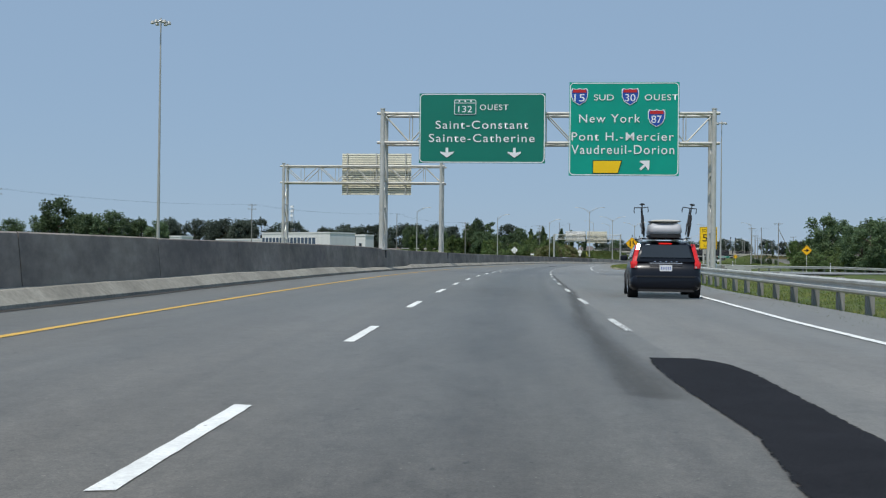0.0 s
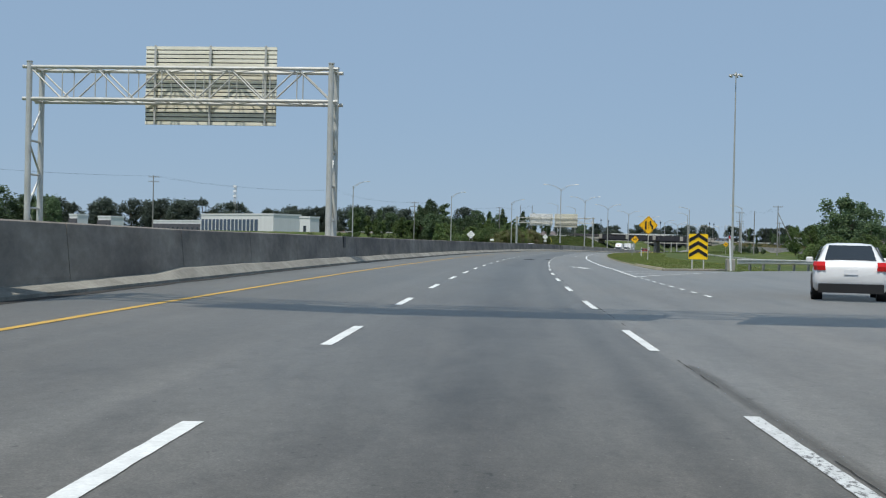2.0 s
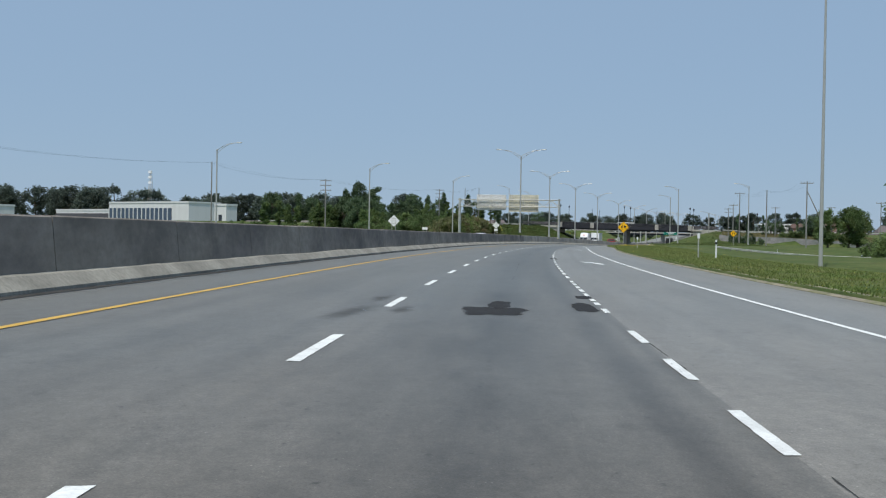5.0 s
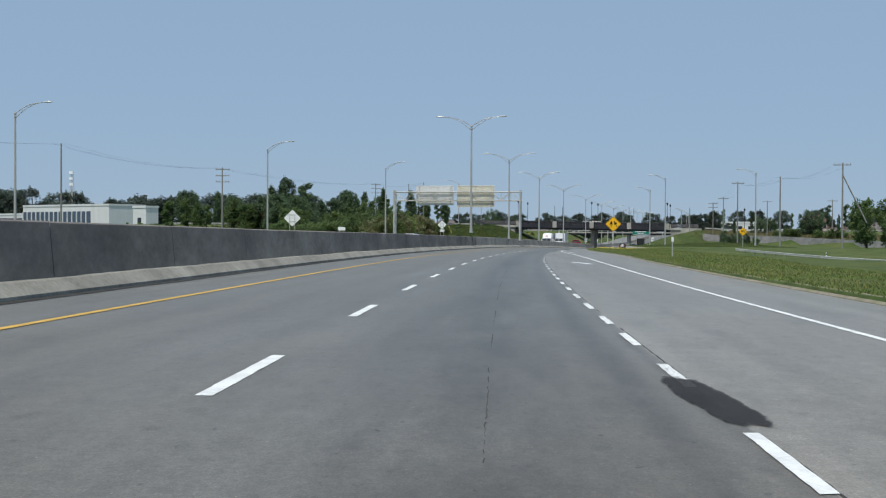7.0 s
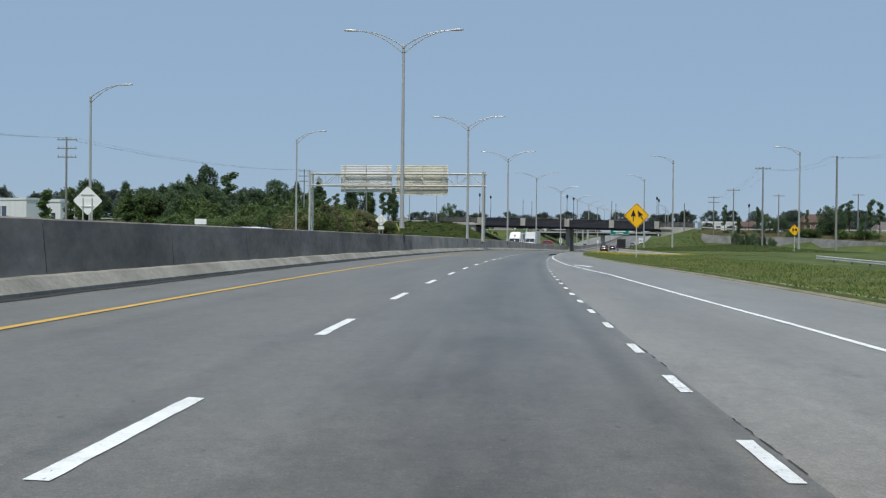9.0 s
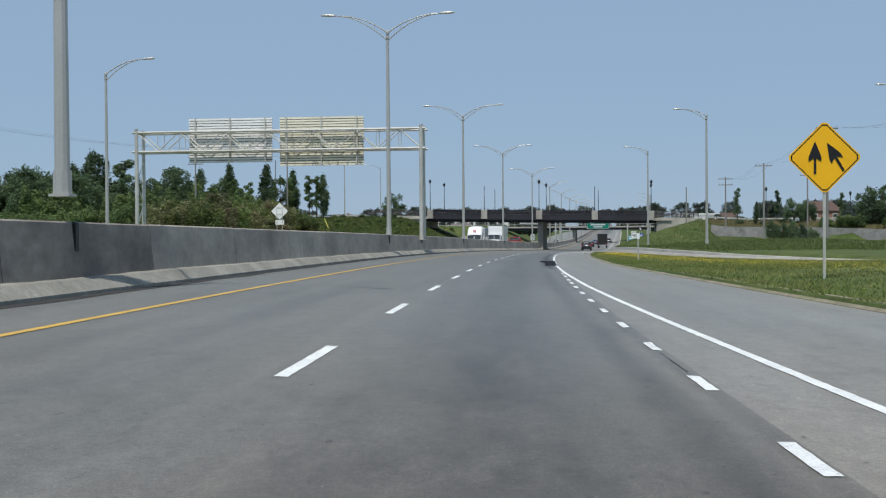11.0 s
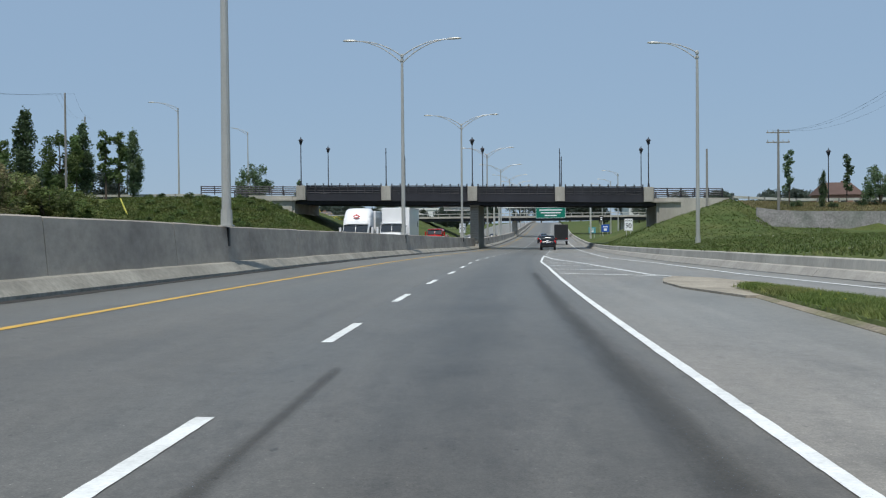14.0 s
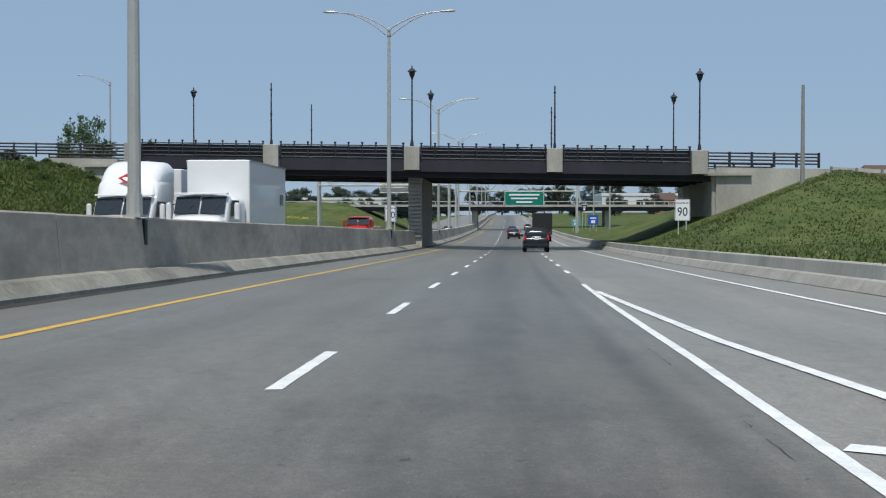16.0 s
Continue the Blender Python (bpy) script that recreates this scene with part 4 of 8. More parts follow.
up_faces(part("gutter", ribbon(-60, 900, lambda s: U_WALL(s) - 0.02, lambda s: U_WALL(s) + 0.30 + 0.10 * noise.noise(Vector((s * 0.3, 2, 0))), 0.0035, 1.0), M_CRACK, barrier, "dark uneven gutter strip at the toe", fix=False))


def recess(s, width=0.2):
    """A black block on the upper part of the wall's face, painting the shade inside an opening at the foot of a pole.
    """
    g = Geo()
    g.chamfer((0, 0, 0), (0.10, width, 0.58), 0.02)
    ob = part("opening_shade", g, M_BLACK, barrier)
    ob.matrix_world = at(s, U_WALL(s) - 0.50, None, 0, WALL_TOP(s) - 0.30)
    return ob


right_wall = structure("right_wall", "low pale concrete wall below the grass slope", "wall")
s = 366.0
while s < 900:
    L = 6.0 if s < 600 else 30.0
    g, t = Geo(), Geo()
    rows, toe = [], []
    for i in range(4):
        q = s + 0.015 + (L - 0.03) * i / 3
        u = U_RWALL(q)
        low = RW_TOP(q)
        rows.append([P(q, u + 0.08, -0.3), P(q, u + 0.12, low * 0.35), P(q, u + 0.18, low - 0.03), P(q, u + 0.21, low), P(q, u + 0.46, low), P(q, u + 0.5, -0.2)])
        toe.append([P(q, u + 0.12, -0.2), P(q, u - 0.18, -0.2), P(q, u - 0.2, 0.02), P(q, u + 0.0, low * 0.42), P(q, u + 0.12, low * 0.48)])
    g.loft(rows)
    t.loft(toe)
    part("wall_panel", g, M_CONC, right_wall)
    part("wall_toe", t, M_TOE, right_wall)
    s += L


def guardrail(name, pts, label):
    """Steel beam rail on posts along points given as s, u, ground height."""
    w = [Vector(p) for p in pts]
    top = thing(name, Matrix.Identity(4), label, "guardrail")
    prof = [(0.0, 0.42), (0.05, 0.46), (0.05, 0.51), (0.0, 0.555), (0.0, 0.6), (0.05, 0.645), (0.05, 0.695), (0.0, 0.735), (-0.012, 0.73), (-0.012, 0.43)]
    rows = []
    for i, p in enumerate(w):
        d = (w[min(i + 1, len(w) - 1)] - w[max(i - 1, 0)])
        d.z = 0
        d.normalize()
        side = Vector((-d.y, d.x, 0))
        rows.append([p + side * a + Vector((0, 0, b)) for a, b in prof])
    g = Geo()
    g.loft(rows)
    part("beam", g, M_STEEL, top)
    length = 0
    last = w[0]
    for i in range(1, len(w)):
        a, b = w[i - 1], w[i]
        n = max(1, int((b - a).length / 2.0))
        for k in range(n):
            p = a + (b - a) * k / n
            g = Geo()
            d = (b - a)
            d.z = 0
            d.normalize()
            side = Vector((-d.y, d.x, 0))
            g.box((0, 0, 0.2), (0.15, 0.15, 1.1))
            ob = part("post", g, M_WOOD, top)
            ob.location = p - side * 0.1
    return top


def ground_at(s, u):
    x, y, _ = Q(s, u, 0)
    return (x, y, terrain(s, u))


guardrail("guardrail", [ground_at(a, b) for a, b in ((-40, 7.6), (-20, 7.5), (0, 7.4), (15, 7.3), (30, 7.4), (42, 7.7), (52, 8.2), (60, 8.8), (66, 9.5), (71, 10.4), (75, 11.6), (77.5, 13.2), (78.3, 15.2))], "galvanized steel guardrail on wooden posts along the exit lane")
guardrail("guardrail", [ground_at(a, b) for a, b in ((125, 13.2), (129, 15.6), (134, 19.5), (142, 26.5), (152, 36), (166, 50), (182, 68))][::-1], "galvanized steel guardrail beside the exit ramp")
guardrail("guardrail", [ground_at(a, b) for a, b in ((60, 22), (75, 26), (90, 31), (105, 38), (120, 47), (135, 58))], "far galvanized guardrail on the outer side of the exit ramp")
guardrail("guardrail", [ground_at(s, U_RWALL(s) + 1.2) for s in range(250, 358, 6)], "galvanized guardrail along the on-ramp")


# ---------------------------------------------------------------- lettering
def letters(text, width, height):
    """A flat mesh of a text of that width and height, centred, facing -y."""
    c = bpy.data.curves.new("text", 'FONT')
    c.body = text
    c.align_x = 'CENTER'
    c.space_character = 1.0 if len(text) < 4 else 1.16
    c.extrude = 0.0
    c.offset = 0.003
    ob = bpy.data.objects.new("text", c)
    me = bpy.data.meshes.new_from_object(ob)
    bpy.data.objects.remove(ob)
    v = np.array([p.co[:] for p in me.vertices])
    lo, hi = v.min(0), v.max(0)
    for p in me.vertices:
        x = (p.co.x - (lo[0] + hi[0]) / 2) / (hi[0] - lo[0]) * width
        z = (p.co.y - (lo[1] + hi[1]) / 2) / (hi[1] - lo[1]) * height
        p.co = (x, 0, z)
    me.update()
    return me


def legend(text, x, z, width, height, material, parent, y=-0.03):
    ob = part("lettering", letters(text, width, height), material, parent)
    ob.location = (x, y, z)
    return ob


def shape(name, poly, material, parent, y, thick=0.012):
    g = Geo()
    g.prism(poly, y - thick, y)
    return part(name, g, material, parent)


def rounded(w, h, r, n=5, cx=0.0, cz=0.0):
    pts = []
    for sx, sz, a0 in ((1, -1, -90), (1, 1, 0), (-1, 1, 90), (-1, -1, 180)):
        for i in range(n + 1):
            a = radians(a0 + 90 * i / n)
            pts.append((cx + sx * (w / 2 - r) + r * math.cos(a), cz + sz * (h / 2 - r) + r * math.sin(a)))
    return pts


def frame_poly(parent, w, h, r, inset, width, material, y, name="border"):
    a, b = rounded(w - 2 * inset, h - 2 * inset, r), rounded(w - 2 * inset - 2 * width, h - 2 * inset - 2 * width, max(0.01, r - width))
    n = len(a)
    g = Geo()
    v = [(x, y, z) for x, z in a] + [(x, y, z) for x, z in b] + [(x, y + 0.008, z) for x, z in a] + [(x, y + 0.008, z) for x, z in b]
    g.add(v, [(i, (i + 1) % n, (i + 1) % n + n, i + n) for i in range(n)] + [(i, i + 2 * n, (i + 1) % n + 2 * n, (i + 1) % n) for i in range(n)])
    return part(name, g, material, parent)


def shield_poly(w, h, cx, cz):
    pts = [(-0.5, 0.36), (-0.42, 0.5), (-0.2, 0.44), (0, 0.5), (0.2, 0.44), (0.42, 0.5), (0.5, 0.36), (0.48, 0.0), (0.36, -0.28), (0.0, -0.5), (-0.36, -0.28), (-0.48, 0.0)]
    return [(cx + x * w, cz + z * h) for x, z in pts]


def motorway_shield(number, cx, cz, w, h, parent):
    shape("shield_edge", shield_poly(w, h, cx, cz), M_WHITE, parent, -0.022)
    shape("shield", shield_poly(w * 0.9, h * 0.9, cx, cz), M_BLUE, parent, -0.036)
    shape("shield_band", [(cx - w * 0.41, cz + h * 0.24), (cx + w * 0.41, cz + h * 0.24), (cx + w * 0.36, cz + h * 0.42), (cx - w * 0.36, cz + h * 0.42)], M_RED, parent, -0.05)
    legend(number, cx, cz - h * 0.06, w * 0.6, h * 0.42, M_WHITE, parent, y=-0.054)


def arrow_poly(w, h, cx, cz, angle):
    pts = [(-0.1, 0.5), (0.1, 0.5), (0.1, 0.02), (0.5, 0.12), (0.5, -0.02), (0.0, -0.5), (-0.5, -0.02), (-0.5, 0.12), (-0.1, 0.02)]
    c, s_ = math.cos(radians(angle)), math.sin(radians(angle))
    return [(cx + (x * w * c - z * h * s_), cz + (x * w * s_ + z * h * c)) for x, z in pts]


# ---------------------------------------------------------------- sign gantries
def strut(a, b, r, name, parent):
    g = Geo()
    g.tube(a, b, r, n=6)
    return part(name, g, M_STEEL, parent)


def gantry(s, u0, u1, zt, zb, label, depth=1.5, left_ground=0.0, right_ground=0.0):
    """A tubular portal frame across the road: posts of two tubes, a box truss between zb and zt above the base."""
    mid = (u0 + u1) / 2
    top = thing("sign_gantry", at(s, mid), label, "sign gantry")
    h = (u1 - u0) / 2
    for side, base in ((-1, left_ground), (1, right_ground)):
        x = side * h
        for y in (0, depth):
            g = Geo()
            g.tube((x, y, base), (x, y, zt + 0.25), 0.165, 0.145, 14)
            g.tube((x, y, zt + 0.25), (x, y, zt + 0.3), 0.165, 0.165, 14)
            g.tube((x, y, base), (x, y, base + 0.06), 0.36, 0.36, 14)
            part("post", g, M_STEEL, top, smooth=False)
        g = Geo()
        z, k = base + 0.9, 0
        while z < zb - 0.9:
            strut((x, 0, z), (x, depth, z), 0.06, "post_brace", top)
            a, b = ((0, depth) if k % 2 else (depth, 0))
            strut((x, a, z), (x, b, min(z + 1.75, zb)), 0.06, "post_brace", top)
            z += 1.75
            k += 1
        strut((x, 0, zb), (x, depth, zb), 0.08, "post_brace", top)
        strut((x, 0, zt), (x, depth, zt), 0.08, "post_brace", top)
    for y in (0, depth):
        for z in (zt, zb):
            g = Geo()
            g.tube((-h - 0.35, y, z), (h + 0.35, y, z), 0.095, n=10)
            part("chord", g, M_STEEL, top)
    n = max(4, int(round((u1 - u0) / 1.75)))
    for y in (0, depth):
        g = Geo()
        for i in range(n):
            x0, x1 = -h + 2 * h * i / n, -h + 2 * h * (i + 1) / n
            strut((x0, y, zb if i % 2 else zt), (x1, y, zt if i % 2 else zb), 0.045, "lattice_bar", top)
            strut((x1, y, zb), (x1, y, zt), 0.03, "lattice_bar", top)
    for z in (zt, zb):
        g = Geo()
        for i in range(n):
            x0, x1 = -h + 2 * h * i / n, -h + 2 * h * (i + 1) / n
            strut((x0, 0 if i % 2 else depth, z), (x1, depth if i % 2 else 0, z), 0.035, "wind_brace", top)
            strut((x0, 0, z), (x0, depth, z), 0.03, "wind_brace", top)
    return top, mid


def front_panel(top, mid, ua, ub, za, zb, y=-0.35, material=M_GREEN):
    """A green sign panel facing the traffic, with plank seams and border."""
    ob = new("sign_panel")
    ob.parent = top
    ob.location = ((ua + ub) / 2 - mid, y, (za + zb) / 2)
    w, h = ub - ua, zb - za
    g = Geo()
    g.prism(rounded(w, h, 0.04, 2), 0.0, 0.05)
    part("face", g, material, ob)
    frame_poly(ob, w, h, 0.26, 0.03, 0.055, M_WHITE, -0.012)
    g = Geo()
    for i in range(4):
        g.box((-w / 2 + w * (i + 0.5) / 4, 0.12, 0), (0.1, 0.14, h * 0.96))
    part("stiffener", g, M_STEEL, ob)
    return ob


def back_panel(top, mid, ua, ub, za, zb, material, y=1.72):
    """The ribbed back of a sign that faces the other traffic."""
    ob = new("sign_panel")
    ob.parent = top
    ob.location = ((ua + ub) / 2 - mid, y, (za + zb) / 2)
    w, h = ub - ua, zb - za
    n = int(round(h / 0.215))
    k = h / n
    for i in range(n):
        z = -h / 2 + k * (i + 0.5)
        g = Geo()
        g.prism([(-w / 2, z - k / 2 + 0.028), (w / 2, z - k / 2 + 0.028), (w / 2, z + k / 2 - 0.028), (-w / 2, z + k / 2 - 0.028)], 0.045, 0.1)
        part("plank", g, material, ob)
    # sign sheet, coloured dark to paint the shade in the plank gaps
    g = Geo()
    g.box((0, 0.108, 0), (w - 0.02, 0.012, h - 0.04))
    part("sheet", g, M_DARKSTEEL, ob, "sign sheet darkened as shade between the planks")
    for i in range(3):
        g = Geo()
        g.box((-w / 2 + w * (0.08 + 0.42 * i), -0.09, 0), (0.10, 0.12, h * 1.0))
        part("stiffener", g, M_STEEL, ob)
    return ob


g1, mid1 = gantry(70.4, -8.7, 11.6, 9.89, 8.07, "galvanized tubular gantry with two green direction signs", left_ground=1.4)
p1 = front_panel(g1, mid1, -6.37, 1.40, 6.78, 11.08)
X = lambda px: (px - 833.0) / 35.4
Z = lambda py: (169.5 - py) / 35.4
for a in (757, 904):
    shape("arrow", arrow_poly(0.82, 0.62, X(a), Z(223), 0), M_WHITE, p1, -0.022)
shape("route_plate", rounded(1.36, 0.93, 0.1, 3, X(796), Z(123.5)), M_WHITE, p1, -0.022)
shape("route_plate_field", rounded(1.27, 0.84, 0.08, 3, X(796), Z(123.5)), M_GREEN, p1, -0.036)
shape("route_plate_bar", [(X(796) - 0.62, Z(115.5)), (X(796) + 0.62, Z(115.5)), (X(796) + 0.62, Z(114)), (X(796) - 0.62, Z(114))], M_WHITE, p1, -0.05)
for dx in (-0.36, 0, 0.36):
    shape("route_mark", rounded(0.1, 0.13, 0.03, 2, X(796) + dx, Z(110.3)), M_WHITE, p1, -0.05)
legend("132", X(796), Z(128), 0.86, 0.4, M_WHITE, p1, y=-0.05)
legend("OUEST", X(859), Z(124), 1.75, 0.34, M_WHITE, p1)
legend("Saint-Constant", X(832.5), Z(162), 5.7, 0.5, M_WHITE, p1)
legend("Sainte-Catherine", X(832.5), Z(191), 6.5, 0.5, M_WHITE, p1)
p2 = front_panel(g1, mid1, 2.84, 9.47, 6.04, 11.74, material=M_GREEN2)
X = lambda px: (px - 1146.0) / 35.9
Z = lambda py: (170.5 - py) / 35.9
motorway_shield("15", X(1049), Z(100), 1.05, 1.05, p2)
motorway_shield("30", X(1159), Z(100), 1.05, 1.05, p2)
motorway_shield("87", X(1216), Z(147), 1.05, 1.08, p2)
legend("SUD", X(1102), Z(101.5), 1.2, 0.36, M_WHITE, p2)
legend("OUEST", X(1226), Z(101.5), 1.98, 0.36, M_WHITE, p2)
legend("New York", X(1115), Z(147.5), 3.7, 0.5, M_WHITE, p2)
legend("Pont H.-Mercier", X(1143), Z(187), 6.15, 0.5, M_WHITE, p2)
legend("Vaudreuil-Dorion", X(1143.5), Z(215.5), 6.2, 0.55, M_WHITE, p2)
shape("exit_tab_edge", [(X(1079), Z(268)), (X(1134), Z(268)), (X(1143), Z(239)), (X(1079), Z(239))], M_BLACK, p2, -0.022)
shape("exit_tab", [(X(1080.5), Z(266.5)), (X(1133), Z(266.5)), (X(1141), Z(240.5)), (X(1080.5), Z(240.5))], M_LEMON, p2, -0.036)
shape("arrow", arrow_poly(0.72, 0.78, X(1192), Z(249), 135), M_WHITE, p2, -0.022)
recess(71.6, 0.62)

g2, mid2 = gantry(111.0, -25.3, -9.5, 9.95, 8.3, "galvanized tubular gantry with the ribbed back of a sign", left_ground=0.0, right_ground=1.4)
back_panel(g2, mid2, -19.75, -12.72, 7.19, 11.37, M_BACK2)
recess(112.2, 0.62)

g3, mid3 = gantry(394.3, -31.5, -8.45, 10.15, 8.6, "galvanized tubular gantry with two sign backs", right_ground=1.4)
back_panel(g3, mid3, -27.72, -20.8, 7.76, 11.40, M_BACK)
back_panel(g3, mid3, -20.17, -13.3, 7.42, 11.40, M_BACK2)
recess(395.3, 0.7)
g4, mid4 = gantry(598.0, -25.0, -4.5 - 3.2, 8.8, 7.2, "far galvanized gantry with a sign back beyond the overpass", right_ground=1.4)
back_panel(g4, mid4, -17.0, -10.2, 6.2, 9.6, M_BACK)
g5, mid5 = gantry(622.0, -7.9, 10.5, 8.4, 7.0, "far galvanized gantry with a green direction sign", left_ground=1.4)
p5 = front_panel(g5, mid5, -0.49, 5.5, 4.8, 7.0)
for i, (w, z) in enumerate(((4.6, 0.55), (4.0, 0.0), (2.4, -0.55))):
    shape("lettering_bar", [(-w / 2, z - 0.12), (w / 2, z - 0.12), (w / 2, z + 0.12), (-w / 2, z + 0.12)], M_WHITE, p5, -0.022)


# ---------------------------------------------------------------- street lamps
def arm_points(side, reach, rise, z0):
    return [(side * reach * t, 0, z0 + rise * (1 - (1 - t) ** 2.2)) for t in (0, 0.12, 0.25, 0.4, 0.55, 0.7, 0.85, 1.0)]


def lamp_head(side, x, z):
    g = Geo()
    rings = []
    for t, w, h in ((0, 0.05, 0.05), (0.15, 0.1, 0.09), (0.45, 0.17, 0.11), (0.8, 0.18, 0.1), (1.0, 0.1, 0.05)):
        rings.append([(x + side * t * 1.0, w * math.cos(a), z + t * 0.03 + (h * math.sin(a) if math.sin(a) > 0 else 0.5 * h * math.sin(a))) for a in [2 * math.pi * i / 10 for i in range(10)]])
    g.loft(rings)
    return g


def street_lamp(name, m, label, sides, height=14.4, reach=3.4, rise=1.15, group="", base_h=0.0):
    top = thing(name, m, label, "street lamp", group)
    g = Geo()
    g.tube((0, 0, base_h), (0, 0, height), 0.15, 0.09, 12)
    g.tube((0, 0, height), (0, 0, height + 0.12), 0.11, 0.07, 12)
    part("pole", g, M_ALU, top, smooth=False)
    g = Geo()
    g.tube((0, 0, base_h), (0, 0, base_h + 0.5), 0.185, 0.175, 10)
    g.box((0, 0, base_h + 0.02), (0.4, 0.4, 0.05))
    part("pole_base", g, M_ALU, top)
    g = Geo()
    g.tube((0, 0, height - 0.42), (0, 0, height - 0.28), 0.13, 0.13, 10)
    part("collar", g, M_ALU, top)
    g = Geo()
    g.tube((0, 0, height - 0.12), (0, 0, height + 0.02), 0.13, 0.13, 10)
    part("collar", g, M_ALU, top)
    for sd in sides:
        g = Geo()
        g.pipe(arm_points(sd, reach, rise, height - 0.05), 0.045, 7, 0.03)
        low = [(x, y, z - 0.5 * (1 - t) ** 1.5) for (x, y, z), t in zip(arm_points(sd, reach, rise, height - 0.05), (0, 0.12, 0.25, 0.4, 0.55, 0.7, 0.85, 1.0))]
        g.pipe(low, 0.04, 7, 0.03)
        for k in (2, 4):
            g.tube(arm_points(sd, reach, rise, height - 0.05)[k], low[k], 0.015, n=5)
        part("arm", g, M_ALU, top)
        part("lamp_head", lamp_head(sd, sd * reach * 0.96, height - 0.05 + rise), M_STEEL, top, smooth=True)
    return top


lamp2 = None
for s in (327.0, 377.2, 424.9, 472.5, 521.5, 571.0, 620.0, 669.0, 718.0, 767.0, 816.0, 865.0):
    m = at(s, U_WALL(s) - {377.2: 0.45, 424.9: 0.45}.get(s, 0.6), None, 0, {327.0: 0.6}.get(s, 0.1))
    if lamp2 is None:
        lamp2 = street_lamp("street_lamp", m, "tall aluminium street lamp with two curved arms on the median barrier", (-1, 1), base_h=1.56, group="median lamps")
    else:
        copy_thing(lamp2, m)
    if s < 600:
        recess(s + 0.35)
lamp1 = None
for s, u in ((298.5, -51.5), (345.5, -39.5), (389.5, -32.0)):
    m = at(s, u + 0.0, terrain(s, u))
    if lamp1 is None:
        lamp1 = street_lamp("street_lamp", m, "aluminium street lamp with one curved arm beyond the far carriageway", (1,), 14.0, 3.0, 1.1, "far side lamps")
    else:
        copy_thing(lamp1, m)
lampl = None
for s, u, z in ((558, -53.0, 18.9), (600, -53.7, 18.8)):
    m = at(s, u, z - 13.9)
    if lampl is None:
        lampl = street_lamp("street_lamp", m, "aluminium street lamp with one curved arm along the approach road", (-1,), 13.9, 3.7, 1.0, "approach lamps", base_h=terrain(s, u) - z + 13.9)
    else:
        copy_thing(lampl, m)
lampr = None
for s, u in ((412.0, 34.0), (428.7, 17.4), (473.5, 13.0), (640, 17), (690, 18), (740, 18)):
    m = at(s, u, terrain(s, u))
    if lampr is None:
        lampr = street_lamp("street_lamp", m, "aluminium street lamp with one curved arm on the grass slope", (-1,), 13.6, 2.6, 0.75, "slope lamps")
    else:
        copy_thing(lampr, m)


def high_mast(s, u, height, label):
    top = thing("high_mast_light", at(s, u, terrain(s, u)), label, "mast light")
    g = Geo()
    g.tube((0, 0, 0), (0, 0, height), 0.21, 0.085, 14)
    g.tube((0, 0, 0), (0, 0, 0.08), 0.6, 0.6, 14)
    part("mast", g, M_ALU, top)
    g = Geo()
    ring = [(0.75 * math.cos(2 * math.pi * i / 16), 0.75 * math.sin(2 * math.pi * i / 16), height - 0.1) for i in range(17)]
    g.pipe(ring, 0.05, 6)
    for k in range(4):
        a = math.pi / 2 * k
        g.tube((0, 0, height - 0.1), (0.75 * math.cos(a), 0.75 * math.sin(a), height - 0.1), 0.04, n=6)
    g.tube((0, 0, height), (0, 0, height + 0.35), 0.16, 0.1, 10)
    part("head_ring", g, M_ALU, top)
    for k in range(6):
        a = 2 * math.pi * k / 6 + 0.3
        x, y = 1.0 * math.cos(a), 1.0 * math.sin(a)
        g = Geo()
        g.tube((x, y, height - 0.05), (x, y, height - 0.35), 0.16, 0.27, 10)
        g.tube((x, y, height - 0.35), (x, y, height - 0.42), 0.27, 0.24, 10)
        part("floodlight", g, M_ALU, top)
    return top


high_mast(135.0, -47.9, 30.3, "tall tapered mast with a ring of floodlights behind the barrier")
high_mast(251.0, 27.4, 32.4, "tall tapered mast with a ring of floodlights on the grass island")

# ---------------------------------------------------------------- the overpass
def bz(u):
    """Top of the parapet blocks of the overpass, which falls gently to the right."""
    return 5.94 - 0.0162 * (u + 7.47)


BLOCK_U = [-29.92 + 11.225 * k for k in range(5)]
BR_NEAR, BR_FAR = 538.2, 554.5
bridge = structure("overpass", "road overpass with black steel railings on concrete abutments", "bridge")


def bar_u(name, u0, u1, s0, s1, top, bottom, material, parent=None, n=6):
    """A beam across the road from u0 to u1, between two heights given relative to the block tops."""
    g = Geo()
    rows = []
    for i in range(n + 1):
        u = u0 + (u1 - u0) * i / n
        z0, z1 = bz(u) + bottom, bz(u) + top
        rows.append([Q(s0, u, z0), Q(s1, u, z0), Q(s1, u, z1), Q(s0, u, z1)])
    g.loft(rows)
    return part(name, g, material, parent or bridge)


bar_u("deck", -31.5, 16.6, BR_NEAR + 0.25, BR_FAR - 0.25, -1.35, -1.75, M_CONC)
for s in (BR_NEAR, BR_FAR - 0.25):
    bar_u("fascia_plate", -30.6, 15.7, s + 0.1, s + 0.18, -0.95, -1.95, M_DARKSTEEL)
for k in range(5):
    s = BR_NEAR + 0.75 + (BR_FAR - BR_NEAR - 1.7) * k / 4
    bar_u("girder", -31.0, 16.2, s, s + 0.12, -1.75, -2.3, M_DARKSTEEL)
    bar_u("girder_flange", -31.0, 16.2, s - 0.17, s + 0.29, -2.3, -2.38, M_DARKSTEEL)


